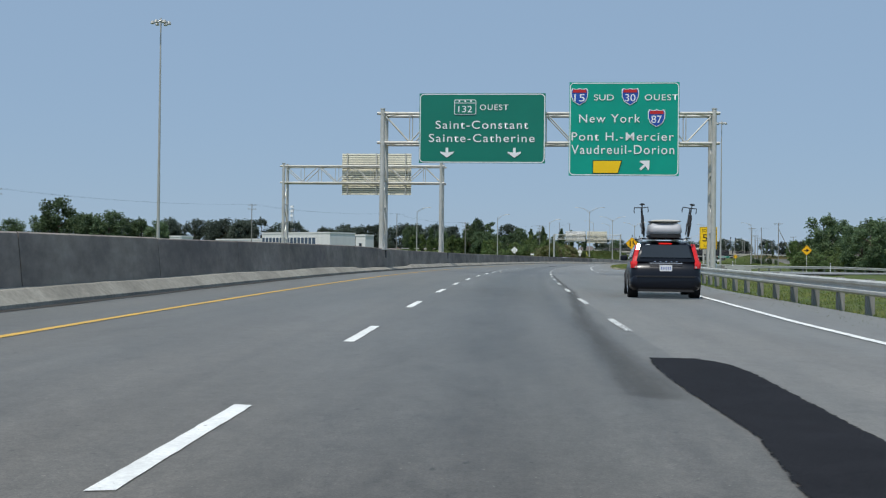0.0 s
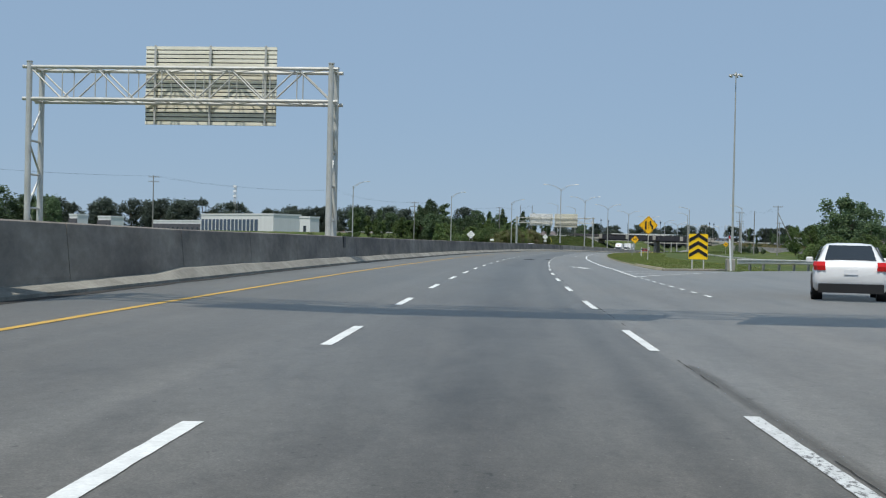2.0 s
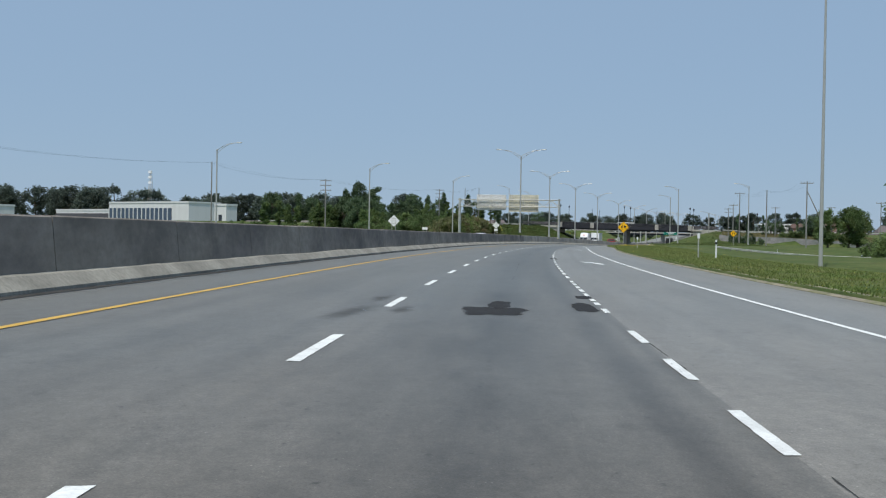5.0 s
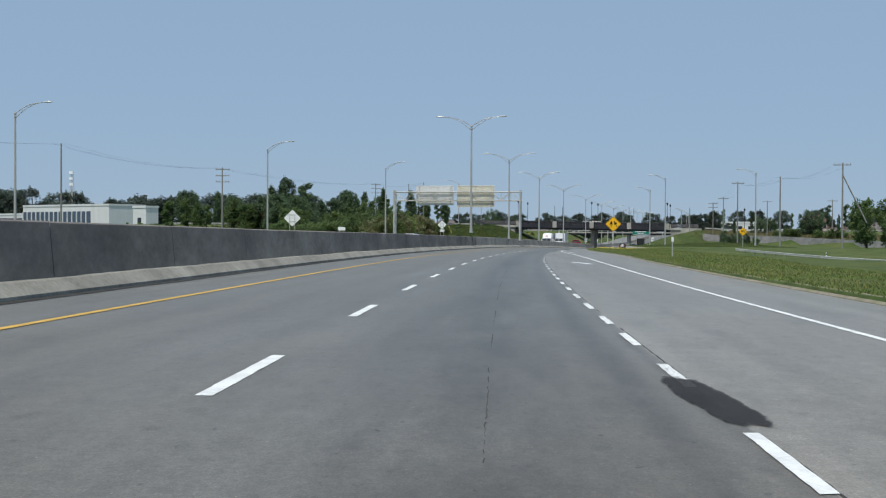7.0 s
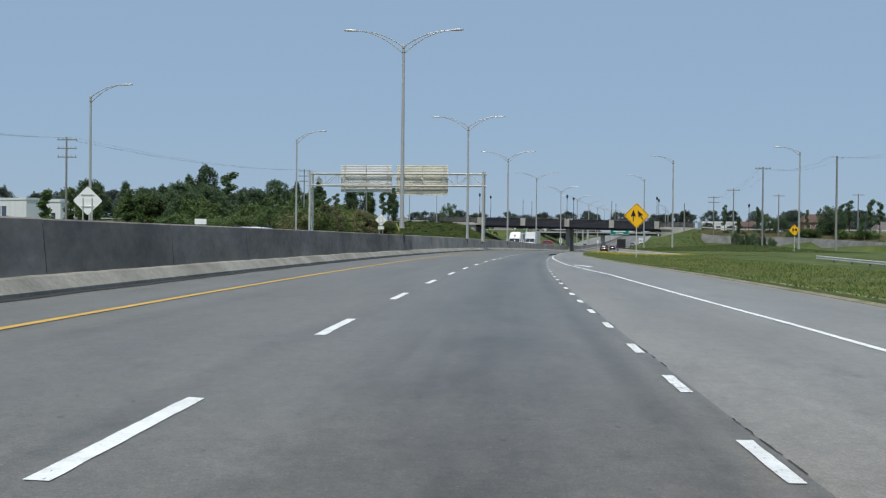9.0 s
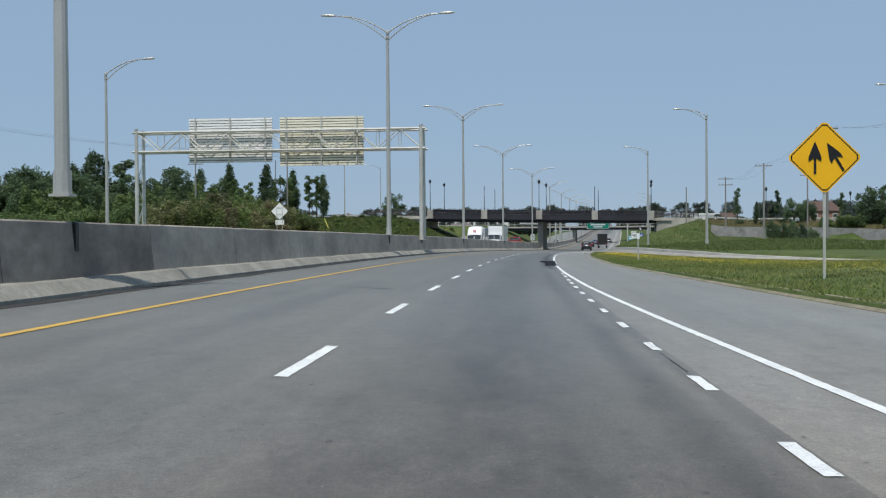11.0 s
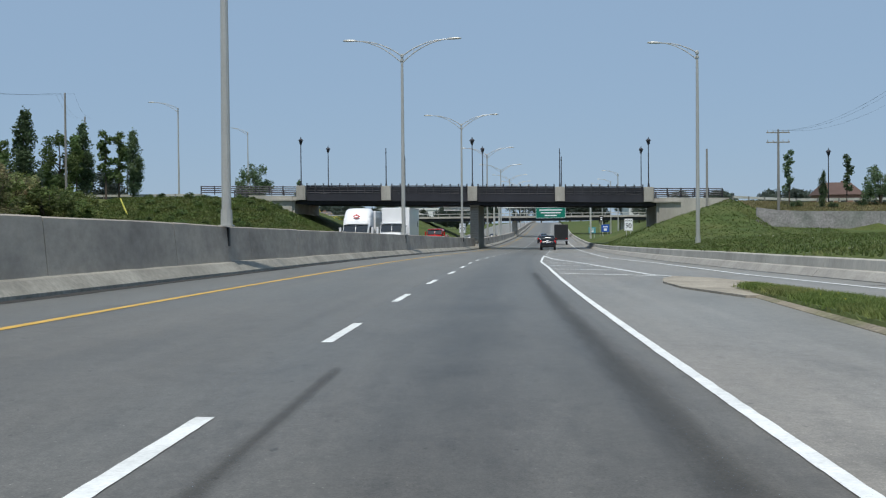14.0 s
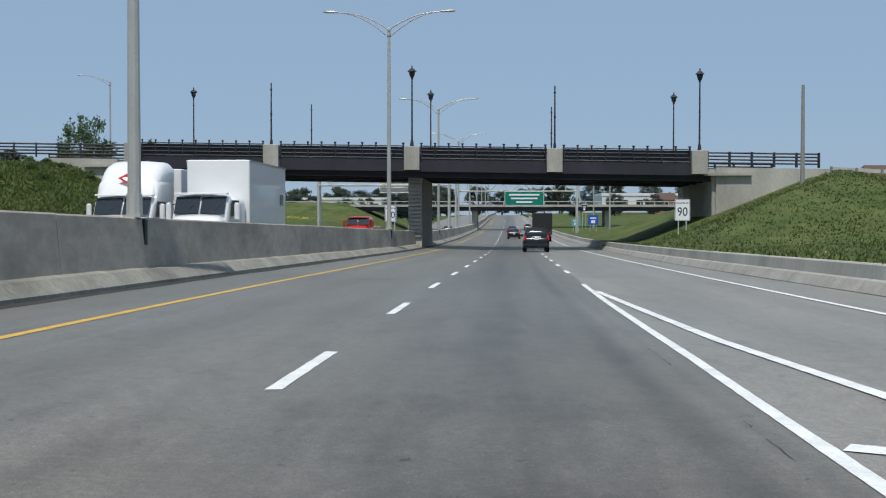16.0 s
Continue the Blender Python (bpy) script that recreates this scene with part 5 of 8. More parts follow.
def railing(s, side):
    for k in range(4):
        u0, u1 = BLOCK_U[k] + 0.62, BLOCK_U[k + 1] - 0.62
        for z, r in ((0.06, 0.055), (-0.28, 0.04), (-0.6, 0.04), (-0.9, 0.05)):
            g = Geo()
            g.tube(Q(s, u0, bz(u0) + z), Q(s, u1, bz(u1) + z), r, n=6)
            part("rail", g, M_DARKSTEEL, bridge)
        n = 9
        for i in range(n + 1):
            u = u0 + 0.1 + (u1 - u0 - 0.2) * i / n
            g = Geo()
            x, y, z = Q(s, u, bz(u))
            g.box((0, 0, -0.38), (0.1, 0.12, 1.24))
            g.box((0, 0, 0.27), (0.17, 0.17, 0.1))
            ob = part("rail_post", g, M_DARKSTEEL, bridge)
            ob.location = (x, y, z)
        bar_u("screen", u0, u1, s + 0.06, s + 0.075, -0.02, -0.92, M_DARKSTEEL, n=2)
    # the open rails on the approaches
    for u0, u1 in ((BLOCK_U[0] - 13.5, BLOCK_U[0] - 0.65), (BLOCK_U[4] + 0.65, BLOCK_U[4] + 9.2)):
        for z in (-0.16, -0.42, -0.68, -0.94):
            g = Geo()
            g.tube(Q(s, u0, bz(u0) + z), Q(s, u1, bz(u1) + z), 0.075, n=6)
            part("rail", g, M_DARKSTEEL, bridge)
        n = max(3, int((u1 - u0) / 1.7))
        for i in range(n + 1):
            u = u0 + (u1 - u0) * i / n
            g = Geo()
            g.box((0, 0, -0.64), (0.14, 0.16, 1.16))
            ob = part("rail_post", g, M_DARKSTEEL, bridge)
            ob.location = Q(s, u, bz(u))


railing(BR_NEAR + 0.1, -1)
railing(BR_FAR - 0.2, 1)
for s in (BR_NEAR - 0.12, BR_FAR + 0.12):
    for u in BLOCK_U:
        g = Geo()
        g.chamfer((0, 0, -0.92), (1.22, 0.7, 1.85), 0.03)
        ob = part("parapet_block", g, M_CONC, bridge)
        ob.matrix_world = at(s, u, bz(u))

# abutments, wing walls, pier
for sgn, u in ((1, 16.0), (-1, -30.9)):
    g = Geo()
    for a, b, zt in ((BR_NEAR + 0.2, BR_FAR - 0.2, bz(u) - 1.75),):
        v = [Q(s, u + d, z) for z in (-2.6, zt) for s, d in ((a, 0), (a, 1.5 * sgn), (b, 1.5 * sgn), (b, 0))]
        g.add(v, [(0, 1, 2, 3), (4, 5, 6, 7), (0, 1, 5, 4), (1, 2, 6, 5), (2, 3, 7, 6), (3, 0, 4, 7)])
    part("abutment", g, M_CONC, bridge)
    for s in (BR_NEAR - 0.05, BR_FAR - 0.4):
        g = Geo()
        ua, ub = u + 0.3 * sgn, u + (9.0 if sgn > 0 else 6.0) * sgn
        za, zb2 = bz(ua) - 1.3, bz(ub) - 1.3
        low_a, low_b = -2.4, zb2 - 3.2
        poly = [(ua, low_a), (u + 2.2 * sgn, low_a + 0.6), (ub, low_b), (ub, zb2), (ua, za)]
        n = len(poly)
        v = [Q(s, a, z) for a, z in poly] + [Q(s + 0.45, a, z) for a, z in poly]
        g.add(v, [tuple(range(n)), tuple(range(n, 2 * n))] + [(i, (i + 1) % n, (i + 1) % n + n, i + n) for i in range(n)])
        part("wing_wall", g, M_CONC, bridge)
    g = Geo()
    a = BR_NEAR - 0.35
    v = [Q(s, u + d * sgn, bz(u) + z) for z in (-1.95, -1.75) for s, d in ((a, -0.6), (a, 3.0), (a + 0.9, 3.0), (a + 0.9, -0.6))]
    g.add(v, [(0, 1, 2, 3), (4, 5, 6, 7), (0, 1, 5, 4), (1, 2, 6, 5), (2, 3, 7, 6), (3, 0, 4, 7)])
    part("bearing_shelf", g, M_CONC, bridge)
g = Geo()
v = [Q(s, u, z) for z in (-2.5, bz(-7.5) - 2.38) for s, u in ((540.2, -7.95), (540.2, -6.85), (552.5, -6.85), (552.5, -7.95))]
g.add(v, [(0, 1, 2, 3), (4, 5, 6, 7), (0, 1, 5, 4), (1, 2, 6, 5), (2, 3, 7, 6), (3, 0, 4, 7)])
part("pier", g, M_CONC, bridge)
for k in range(15):
    g = Geo()
    g.chamfer((0, 0, 0), (1.0, 0.12, 0.2), 0.02)
    ob = part("pier_band", g, M_TOE, bridge)
    ob.matrix_world = at(540.1, -7.4, -1.1 + 0.31 * k)


def lantern_post(m, label, tall=6.2):
    top = thing("lantern_post", m, label, "lamp post", "lantern posts of the overpass")
    g = Geo()
    g.tube((0, 0, 0), (0, 0, 0.5), 0.16, 0.1, 10)
    g.tube((0, 0, 0.5), (0, 0, tall - 0.75), 0.075, 0.055, 10)
    g.tube((0, 0, tall - 0.9), (0, 0, tall - 0.8), 0.1, 0.1, 10)
    part("post", g, M_DARKSTEEL, top)
    g = Geo()
    g.loft([[(r * math.cos(2 * math.pi * i / 8), r * math.sin(2 * math.pi * i / 8), z) for i in range(8)] for r, z in ((0.08, tall - 0.80), (0.17, tall - 0.70), (0.25, tall - 0.36), (0.2, tall - 0.24))])
    part("lantern", g, M_DARKSTEEL, top)
    g = Geo()
    g.loft([[(r * math.cos(2 * math.pi * i / 8), r * math.sin(2 * math.pi * i / 8), z) for i in range(8)] for r, z in ((0.36, tall - 0.30), (0.34, tall - 0.26), (0.16, tall - 0.08), (0.05, tall - 0.02), (0.06, tall + 0.06), (0.02, tall + 0.2))])
    part("cap", g, M_DARKSTEEL, top)
    return top


first = None
for s in (BR_NEAR - 0.12, BR_FAR + 0.12):
    for u in (BLOCK_U[0], BLOCK_U[2], BLOCK_U[4]):
        u += 0.35 if s > BR_NEAR else 0.0
        m = at(s, u, bz(u))
        first = first or lantern_post(m, "black iron lantern post standing on a parapet block")
        if first.matrix_world.translation != m.translation:
            copy_thing(first, m)
lantern_post(at(538.3, 37.3, terrain(538.3, 37.3)), "tall black iron lantern post beside the approach road", 6.8)
for s, u in ((545, -56.0), (553, 56.0)):
    copy_thing(first, at(s, u, terrain(s, u)))
fp = None
for s in (BR_NEAR - 0.12, BR_FAR + 0.12):
    for u in (BLOCK_U[1], BLOCK_U[3]):
        u += 0.35 if s > BR_NEAR else 0.0
        m = at(s, u, bz(u))
        if fp is None:
            fp = thing("banner_pole", m, "slender black banner pole standing on a parapet block", "pole", "banner poles of the overpass")
            g = Geo()
            g.tube((0, 0, 0), (0, 0, 4.9), 0.075, 0.05, 8)
            g.tube((0, 0, 0), (0, 0, 0.4), 0.13, 0.1, 8)
            part("pole", g, M_DARKSTEEL, fp)
            for z in (2.4, 4.3):
                g = Geo()
                g.tube((0, 0, z), (0, 0, z + 0.12), 0.09, n=8)
                part("bracket", g, M_DARKSTEEL, fp)
        else:
            copy_thing(fp, m)

# guard rails along the approach road on the embankment
guardrail("guardrail", [Q(541.5, u, terrain(541.5, u)) for u in range(26, 140, 8)], "galvanized guardrail along the overpass approach")
guardrail("guardrail", [Q(541.5, u, terrain(541.5, u)) for u in range(-44, -150, -8)][::-1], "galvanized guardrail along the far overpass approach")
RET_TOP = knots((25, 2.62), (26, 2.55), (28.5, 2.16), (37, 2.05), (46, 1.85), (72, 0.6))
ret = structure("retaining_wall", "grey concrete block retaining wall below the approach road", "wall")
for k in range(18):
    g = Geo()
    rows = []
    for t in (k / 18 + 0.0001, (k + 1) / 18 - 0.0001):
        u = 25.4 + 46 * t
        s, z = FENCE_S(u), RET_TOP(u)
        rows.append([Q(s, u, z - 3.6), Q(s + 0.3, u, z - 3.6), Q(s + 0.3, u, z), Q(s, u, z)])
    g.loft(rows)
    part("wall_block", g, M_BLOCK, ret)

# the second bridge, farther on
bridge2 = structure("far_overpass", "far low road bridge across the highway", "bridge")
for name, z0, z1, s0, s1, mt in (("girder", 2.45, 3.25, 700, 712, M_DARKSTEEL), ("deck", 3.25, 3.75, 699.5, 712.5, M_CONC), ("rail", 4.35, 4.5, 700.0, 700.2, M_STEEL)):
    g = Geo()
    v = [Q(s, u, z) for z in (z0, z1) for s, u in ((s0, -60), (s0, 60), (s1, 60), (s1, -60))]
    g.add(v, [(0, 1, 2, 3), (4, 5, 6, 7), (0, 1, 5, 4), (1, 2, 6, 5), (2, 3, 7, 6), (3, 0, 4, 7)])
    part(name, g, mt, bridge2)
for u in range(-58, 60, 3):
    g = Geo()
    g.box((0, 0, 0.35), (0.12, 0.12, 0.75))
    ob = part("rail_post", g, M_STEEL, bridge2)
    ob.location = Q(700.1, u, 3.75)
for u in (-7.4, 22, -32):
    g = Geo()
    g.box((0, 0, 2.4), (1.2, 9, 6.0))
    ob = part("pier", g, M_CONC, bridge2)
    ob.matrix_world = at(706, u, -3.0 + 0.05)


# ---------------------------------------------------------------- roadside signs
def posts(top, xs, h, material=None, r=0.035):
    for x in xs:
        g = Geo()
        g.box((x, 0.03, h / 2 - 0.2), (0.07, 0.05, h + 0.4))
        part("post", g, material or M_STEEL, top)


def diamond(size):
    d = size / math.sqrt(2) * 1.0
    r = 0.06
    return [(0.0 - r, -d + r), (0.0 + r, -d + r), (d - r, -r), (d - r, r), (r, d - r), (-r, d - r), (-d + r, r), (-d + r, -r)]


def warn_sign(m, label, bottom, size, kind, tab=False):
    top = thing("warning_sign", m, label, "road sign")
    d = size / math.sqrt(2)
    posts(top, (0.0,) if not tab else (-0.22, 0.22), bottom + d)
    pl = new("sign_plate")
    pl.parent = top
    pl.location = (0, 0, bottom + d)
    shape("face", diamond(size), M_YELLOW, pl, -0.01, 0.01)
    e = diamond(size * 0.95)
    f = diamond(size * 0.915)
    n = len(e)
    g = Geo()
    g.add([(x, -0.024, z) for x, z in e] + [(x, -0.024, z) for x, z in f], [(i, (i + 1) % n, (i + 1) % n + n, i + n) for i in range(n)])
    part("border", g, M_BLACK, pl)
    k = size
    if kind == "narrow":
        shape("symbol_line", [(-0.25 * k, -0.3 * k), (-0.13 * k, -0.3 * k), (-0.13 * k, 0.3 * k), (-0.25 * k, 0.3 * k)], M_BLACK, pl, -0.024)
        shape("symbol_line", [(0.22 * k, -0.3 * k), (0.34 * k, -0.3 * k), (0.34 * k, -0.05 * k), (0.2 * k, 0.12 * k), (0.2 * k, 0.32 * k), (0.08 * k, 0.32 * k), (0.08 * k, 0.06 * k), (0.22 * k, -0.1 * k)], M_BLACK, pl, -0.024)
        for z in (-0.22, -0.05, 0.12):
            shape("symbol_dash", [(0.0, z * k), (0.04 * k, z * k), (0.04 * k, (z + 0.09) * k), (0.0, (z + 0.09) * k)], M_BLACK, pl, -0.024)
    elif kind == "merge":
        shape("symbol_arrow", arrow_poly(0.24 * k, 0.62 * k, -0.18 * k, 0, 180), M_BLACK, pl, -0.024)
        shape("symbol_arrow", arrow_poly(0.24 * k, 0.62 * k, 0.2 * k, 0.02, 180 + 30), M_BLACK, pl, -0.024)
    else:
        shape("symbol_arrow", arrow_poly(0.36 * k, 0.72 * k, 0, 0, 90), M_BLACK, pl, -0.024)
    return top


warn_sign(at(159.0, 10.35, terrain(159, 10.35)), "yellow diamond lane-narrowing sign on the grass island", 2.3, 1.24, "narrow")
warn_sign(at(337.0, 8.5, terrain(337, 8.5)), "yellow diamond merge sign beside the kerb", 2.3, 1.42, "merge")
warn_sign(at(390.0, 30.0, terrain(390, 30.0), 12), "small yellow diamond merge sign beside the on-ramp", 1.9, 1.05, "merge")
warn_sign(at(157.0, 33.2, terrain(157, 33.2)), "yellow diamond arrow sign beside the exit ramp", 2.2, 1.0, "arrow")


def back_sign(m, label, bottom, size, tab):
    top = thing("warning_sign", m, label, "road sign")
    d = size / math.sqrt(2)
    posts(top, (-0.3, 0.3), bottom + d + 0.2)
    pl = new("sign_plate")
    pl.parent = top
    pl.location = (0, 0.08, bottom + d)
    shape("back", diamond(size), M_BACK, pl, 0.0, 0.012)
    for z in (-0.28, 0.28):
        g = Geo()
        g.box((0, -0.03, z * size), (size * 0.62, 0.03, 0.06))
        part("brace", g, M_STEEL, pl)
    if tab:
        g = Geo()
        g.prism(rounded(0.95, 0.55, 0.05, 2, 0, -d - 0.3), 0.0, 0.012)
        part("tab", g, M_BACK, pl)
    return top


back_sign(at(321.0, -29.1, terrain(321, -29.1), 8), "grey aluminium back of a diamond sign", 2.6, 1.4, False)
back_sign(at(431.0, -29.6, terrain(431, -29.6), 8), "grey aluminium back of a diamond sign with a small tab", 3.0, 1.35, True)

small = thing("direction_sign", at(340.8, -27.7, terrain(340.8, -27.7), 6), "small white back of a rectangular sign on posts", "road sign")
posts(small, (-0.3, 0.3), 2.3 - terrain(340.8, -27.7))
shape("plate", rounded(1.0, 0.46, 0.04, 2, 0, 2.3 - terrain(340.8, -27.7)), M_BACK, small, 0.0)

chev = thing("chevron_board", at(121.6, 10.4, terrain(121.6, 10.4)), "yellow board with black chevrons at the exit nose", "road sign")
posts(chev, (-0.33, 0.33), 1.2)
pl = new("board")
pl.parent = chev
pl.location = (0, 0, 1.42)
shape("face", rounded(1.1, 1.48, 0.06, 3), M_LEMON, pl, -0.01, 0.012)
for k in range(3):
    z = -0.62 + 0.44 * k
    shape("chevron", [(-0.53, z - 0.02), (0.0, z + 0.3), (0.53, z - 0.02), (0.53, z + 0.2), (0.0, z + 0.52), (-0.53, z + 0.2)], M_BLACK, pl, -0.024)

ex = thing("exit_speed_sign", at(85.0, 13.2, terrain(85, 13.2)), "yellow advisory exit speed sign on two posts", "road sign")
posts(ex, (-0.35, 0.35), 2.3)
pl = new("sign_plate")
pl.parent = ex
pl.location = (0, 0, 2.72)
shape("face", rounded(1.26, 1.62, 0.07, 3), M_LEMON, pl, -0.01, 0.012)
frame_poly(pl, 1.26, 1.62, 0.06, 0.03, 0.025, M_BLACK, -0.024)
legend("SORTIE", 0, 0.54, 0.9, 0.24, M_BLACK, pl, y=-0.026)
legend("55", 0, 0.0, 0.82, 0.52, M_BLACK, pl, y=-0.026)
legend("km/h", 0, -0.55, 0.62, 0.24, M_BLACK, pl, y=-0.026)


def limit_sign(m, h, w=0.98, t=1.4, top_text=True):
    top = thing("speed_limit_sign", m, "white maximum 90 speed limit sign on posts", "road sign", "speed limit signs")
    posts(top, (-0.25, 0.25), h + 0.4)
    pl = new("sign_plate")
    pl.parent = top
    pl.location = (0, 0, h + t / 2)
    shape("face", rounded(w, t, 0.06, 3), M_WHITE, pl, -0.01, 0.012)
    frame_poly(pl, w, t, 0.05, 0.025, 0.02, M_BLACK, -0.024)
    legend("MAXIMUM", 0, t * 0.32, w * 0.78, t * 0.085, M_BLACK, pl, y=-0.026)
    legend("90", 0, -t * 0.08, w * 0.66, t * 0.4, M_BLACK, pl, y=-0.026)
    return top


limit_sign(at(523.0, 11.43, terrain(523, 11.43)), 0.09 - terrain(523, 11.43))
def service_sign(s, u, z, w, h, material, label):
    ground = terrain(s, u)
    top = thing("service_sign", at(s, u, ground), label, "road sign", "far roadside signs")
    posts(top, (-w * 0.3, w * 0.3), z - ground + h * 0.4)
    pl = new("sign_plate")
    pl.parent = top
    pl.location = (0, 0, z - ground)
    shape("face", rounded(w, h, 0.06, 3), material, pl, -0.01, 0.012)
    shape("text_bar", rounded(w * 0.6, h * 0.14, 0.02, 2, 0, h * 0.2), M_WHITE, pl, -0.024)
    shape("symbol", rounded(w * 0.4, h * 0.3, 0.03, 2, 0, -h * 0.18), M_WHITE, pl, -0.024)
    return top


service_sign(640, 14.25, 0.3, 1.7, 1.6, M_BLUE, "blue service sign with a white symbol on posts")
service_sign(640, 11.4, -0.1, 1.5, 1.3, M_TEAL, "pale blue-green sign with a white symbol on posts")
service_sign(668, 14.6, 2.6, 1.0, 1.2, M_BLACK, "dark sign panel on thin posts")
limit_sign(at(524.0, U_WALL(524) - 0.75, level(524) + 1.4), 0.75, 0.8, 1.1)


def delineator(s, u, label, red=False):
    top = thing("delineator_post", at(s, u, terrain(s, u)), label, "marker post", "marker posts")
    g = Geo()
    g.tube((0, 0, -0.2), (0, 0, 1.15), 0.06, 0.05, 8)
    part("post", g, M_WHITE, top)
    g = Geo()
    g.tube((0, 0, 0.88), (0, 0, 1.02), 0.066, 0.066, 8)
    part("band", g, M_RED if red else M_BLACK, top)


for s, u in ((136, 21.5), (150, 35), (64, 9.9), (72, 12.0), (206.9, 11.8), (300, 56), (318, 45), (336, 34.5)):
    delineator(s, u, "white plastic delineator post in the grass", red=False)


def end_marker(s, u):
    """A tall slim white marker with a red tip, leaning a little, at the end of a guard rail."""
    top = thing("delineator_post", at(s, u, terrain(s, u)), "tall slim white delineator with red tip beside the guardrail end", "marker post", "marker posts")
    g = Geo()
    g.tube((0.06, 0, -0.2), (-0.06, 0, 2.0), 0.06, 0.05, 8)
    part("post", g, M_WHITE, top)
    g = Geo()
    g.tube((-0.058, 0, 1.96), (-0.064, 0, 2.12), 0.052, 0.045, 8)
    part("tip", g, M_RED, top)


end_marker(123.8, 12.6)


def marker_plate(s, u, label, high):
    top = thing("kilometre_marker", at(s, u, terrain(s, u)), label, "road sign", "marker plates")
    posts(top, (0,), high, M_ALU)
    shape("plate", rounded(0.15, 0.32, 0.03, 2, 0, high - 0.14), M_WHITE, top, -0.01)
    return top


marker_plate(267.0, 10.1, "white marker plate on a thin steel post in the grass", 1.34 - terrain(267.0, 10.1))
marker_plate(366.0, 6.2, "small white marker plate on a thin steel post in the flowers", 1.45)
marker_plate(206.0, 10.6, "small white marker plate on a thin steel post", 1.5)
g = Geo()
g.chamfer((0, 0, 0.35), (0.5, 0.7, 0.8), 0.04)
cush = part("rail_end_block", g, M_TOE, None)
cush.matrix_world = at(124.4, 12.7, terrain(124, 12.7))
tagged(cush, "pale concrete end block of the guardrail", "guardrail end")


# ---------------------------------------------------------------- utility poles and wires
def utility_pole(s, u, top_z, label, arms=1, brace=False, turn=0.0, steel=False):
    base = terrain(s, u)
    h = top_z - base
    top = thing("utility_pole", at(s, u, base, turn), label, "utility pole", "utility poles")
    g = Geo()
    g.tube((0, 0, -0.3), (0, 0, h), 0.17, 0.11, 9)
    part("pole", g, M_WOOD, top)
    for k in range(arms):
        z = h - 0.35 - 1.1 * k
        g = Geo()
        g.box((0, 0.14, z), (2.6, 0.1, 0.13))
        part("crossarm", g, M_WOOD, top)
        for x in (-1.15, -0.55, 0.55, 1.15):
            g = Geo()
            g.tube((x, 0.14, z + 0.06), (x, 0.14, z + 0.3), 0.05, 0.035, 6)
            part("insulator", g, M_TOE, top)
    if brace:
        g = Geo()
        g.tube((3.6, 0, h * 0.3), (0.0, 0, h * 0.86), 0.12, 0.1, 7)
        part("brace", g, M_WOOD, top)
    return [Vector(Q(s, u, top_z - 0.1)) + Vector((dx, 0, 0)) for dx in (-1.1, -0.5, 1.1)]


rowR = [utility_pole(375, 43.6, 13.1, "weathered wooden utility pole with crossarm and diagonal brace", 1, True),
        utility_pole(405, 37.7, 12.5, "plain weathered wooden utility pole", 0),
        utility_pole(443, 32.5, 13.4, "weathered wooden utility pole with crossarm", 1),
        utility_pole(484, 30.5, 11.5, "weathered wooden utility pole on the grass slope", 1),
        utility_pole(523, 28.2, 11.4, "weathered wooden utility pole above the retaining wall", 2)]
utility_pole(533, 21.6, 10.0, "bare grey wooden pole on the embankment", 0)
utility_pole(524, 43.0, 11.9, "weathered wooden utility pole above the retaining wall", 1)
utility_pole(520, 60, 12.0, "far wooden utility pole with crossarm", 1)
utility_pole(470, 70, 12.0, "far wooden utility pole with crossarm", 1)
rowL = [utility_pole(355, -75.3, 15.3, "tall weathered wooden utility pole behind the trees", 0),
        utility_pole(384.4, -60.6, 13.4, "wooden utility pole with three crossarms", 3),
        utility_pole(482.8, -59.2, 15.4, "tall wooden utility pole with crossarms", 3),
        utility_pole(528, -57.4, 17.8, "tall bare wooden utility pole beside the approach", 0),
        utility_pole(574, -74.2, 19.6, "far tall bare wooden utility pole", 0)]
M_SLEEVE = surface("yellow_plastic", (0.72, 0.66, 0.14), 0.5, vary=0.1, fine_amount=0.05, bump=0)
guy = thing("guy_guard", at(522, -47.8, terrain(522, -47.8)), "leaning yellow plastic sleeve on a guy wire in the bushes", "wire guard")
g = Geo()
g.tube((0.5, 0, -0.1), (-0.35, 0, 1.9), 0.1, 0.09, 8)
part("sleeve", g, M_SLEEVE, guy)
g = Geo()
g.tube((-0.35, 0, 1.9), (-2.8, 0, 7.6), 0.008, n=4)
part("wire", g, M_BLACK, guy)
rowL.insert(0, utility_pole(300, -100, 15.5, "tall wooden utility pole with crossarms", 2))
rowL.insert(0, utility_pole(230, -130, 15.5, "far tall wooden utility pole with crossarms", 2))
for row in (rowR, rowL):
    line = thing("overhead_line", Matrix.Identity(4), "thin black overhead wires between utility poles", "wires")
    for a, b in zip(row, row[1:]):
        for p, q in zip(a, b):
            g = Geo()
            g.pipe([p.lerp(q, t) - Vector((0, 0, 1.1 * 4 * t * (1 - t))) for t in [i / 8 for i in range(9)]], 0.008, 3)
            part("wire", g, M_BLACK, line, fix=False)

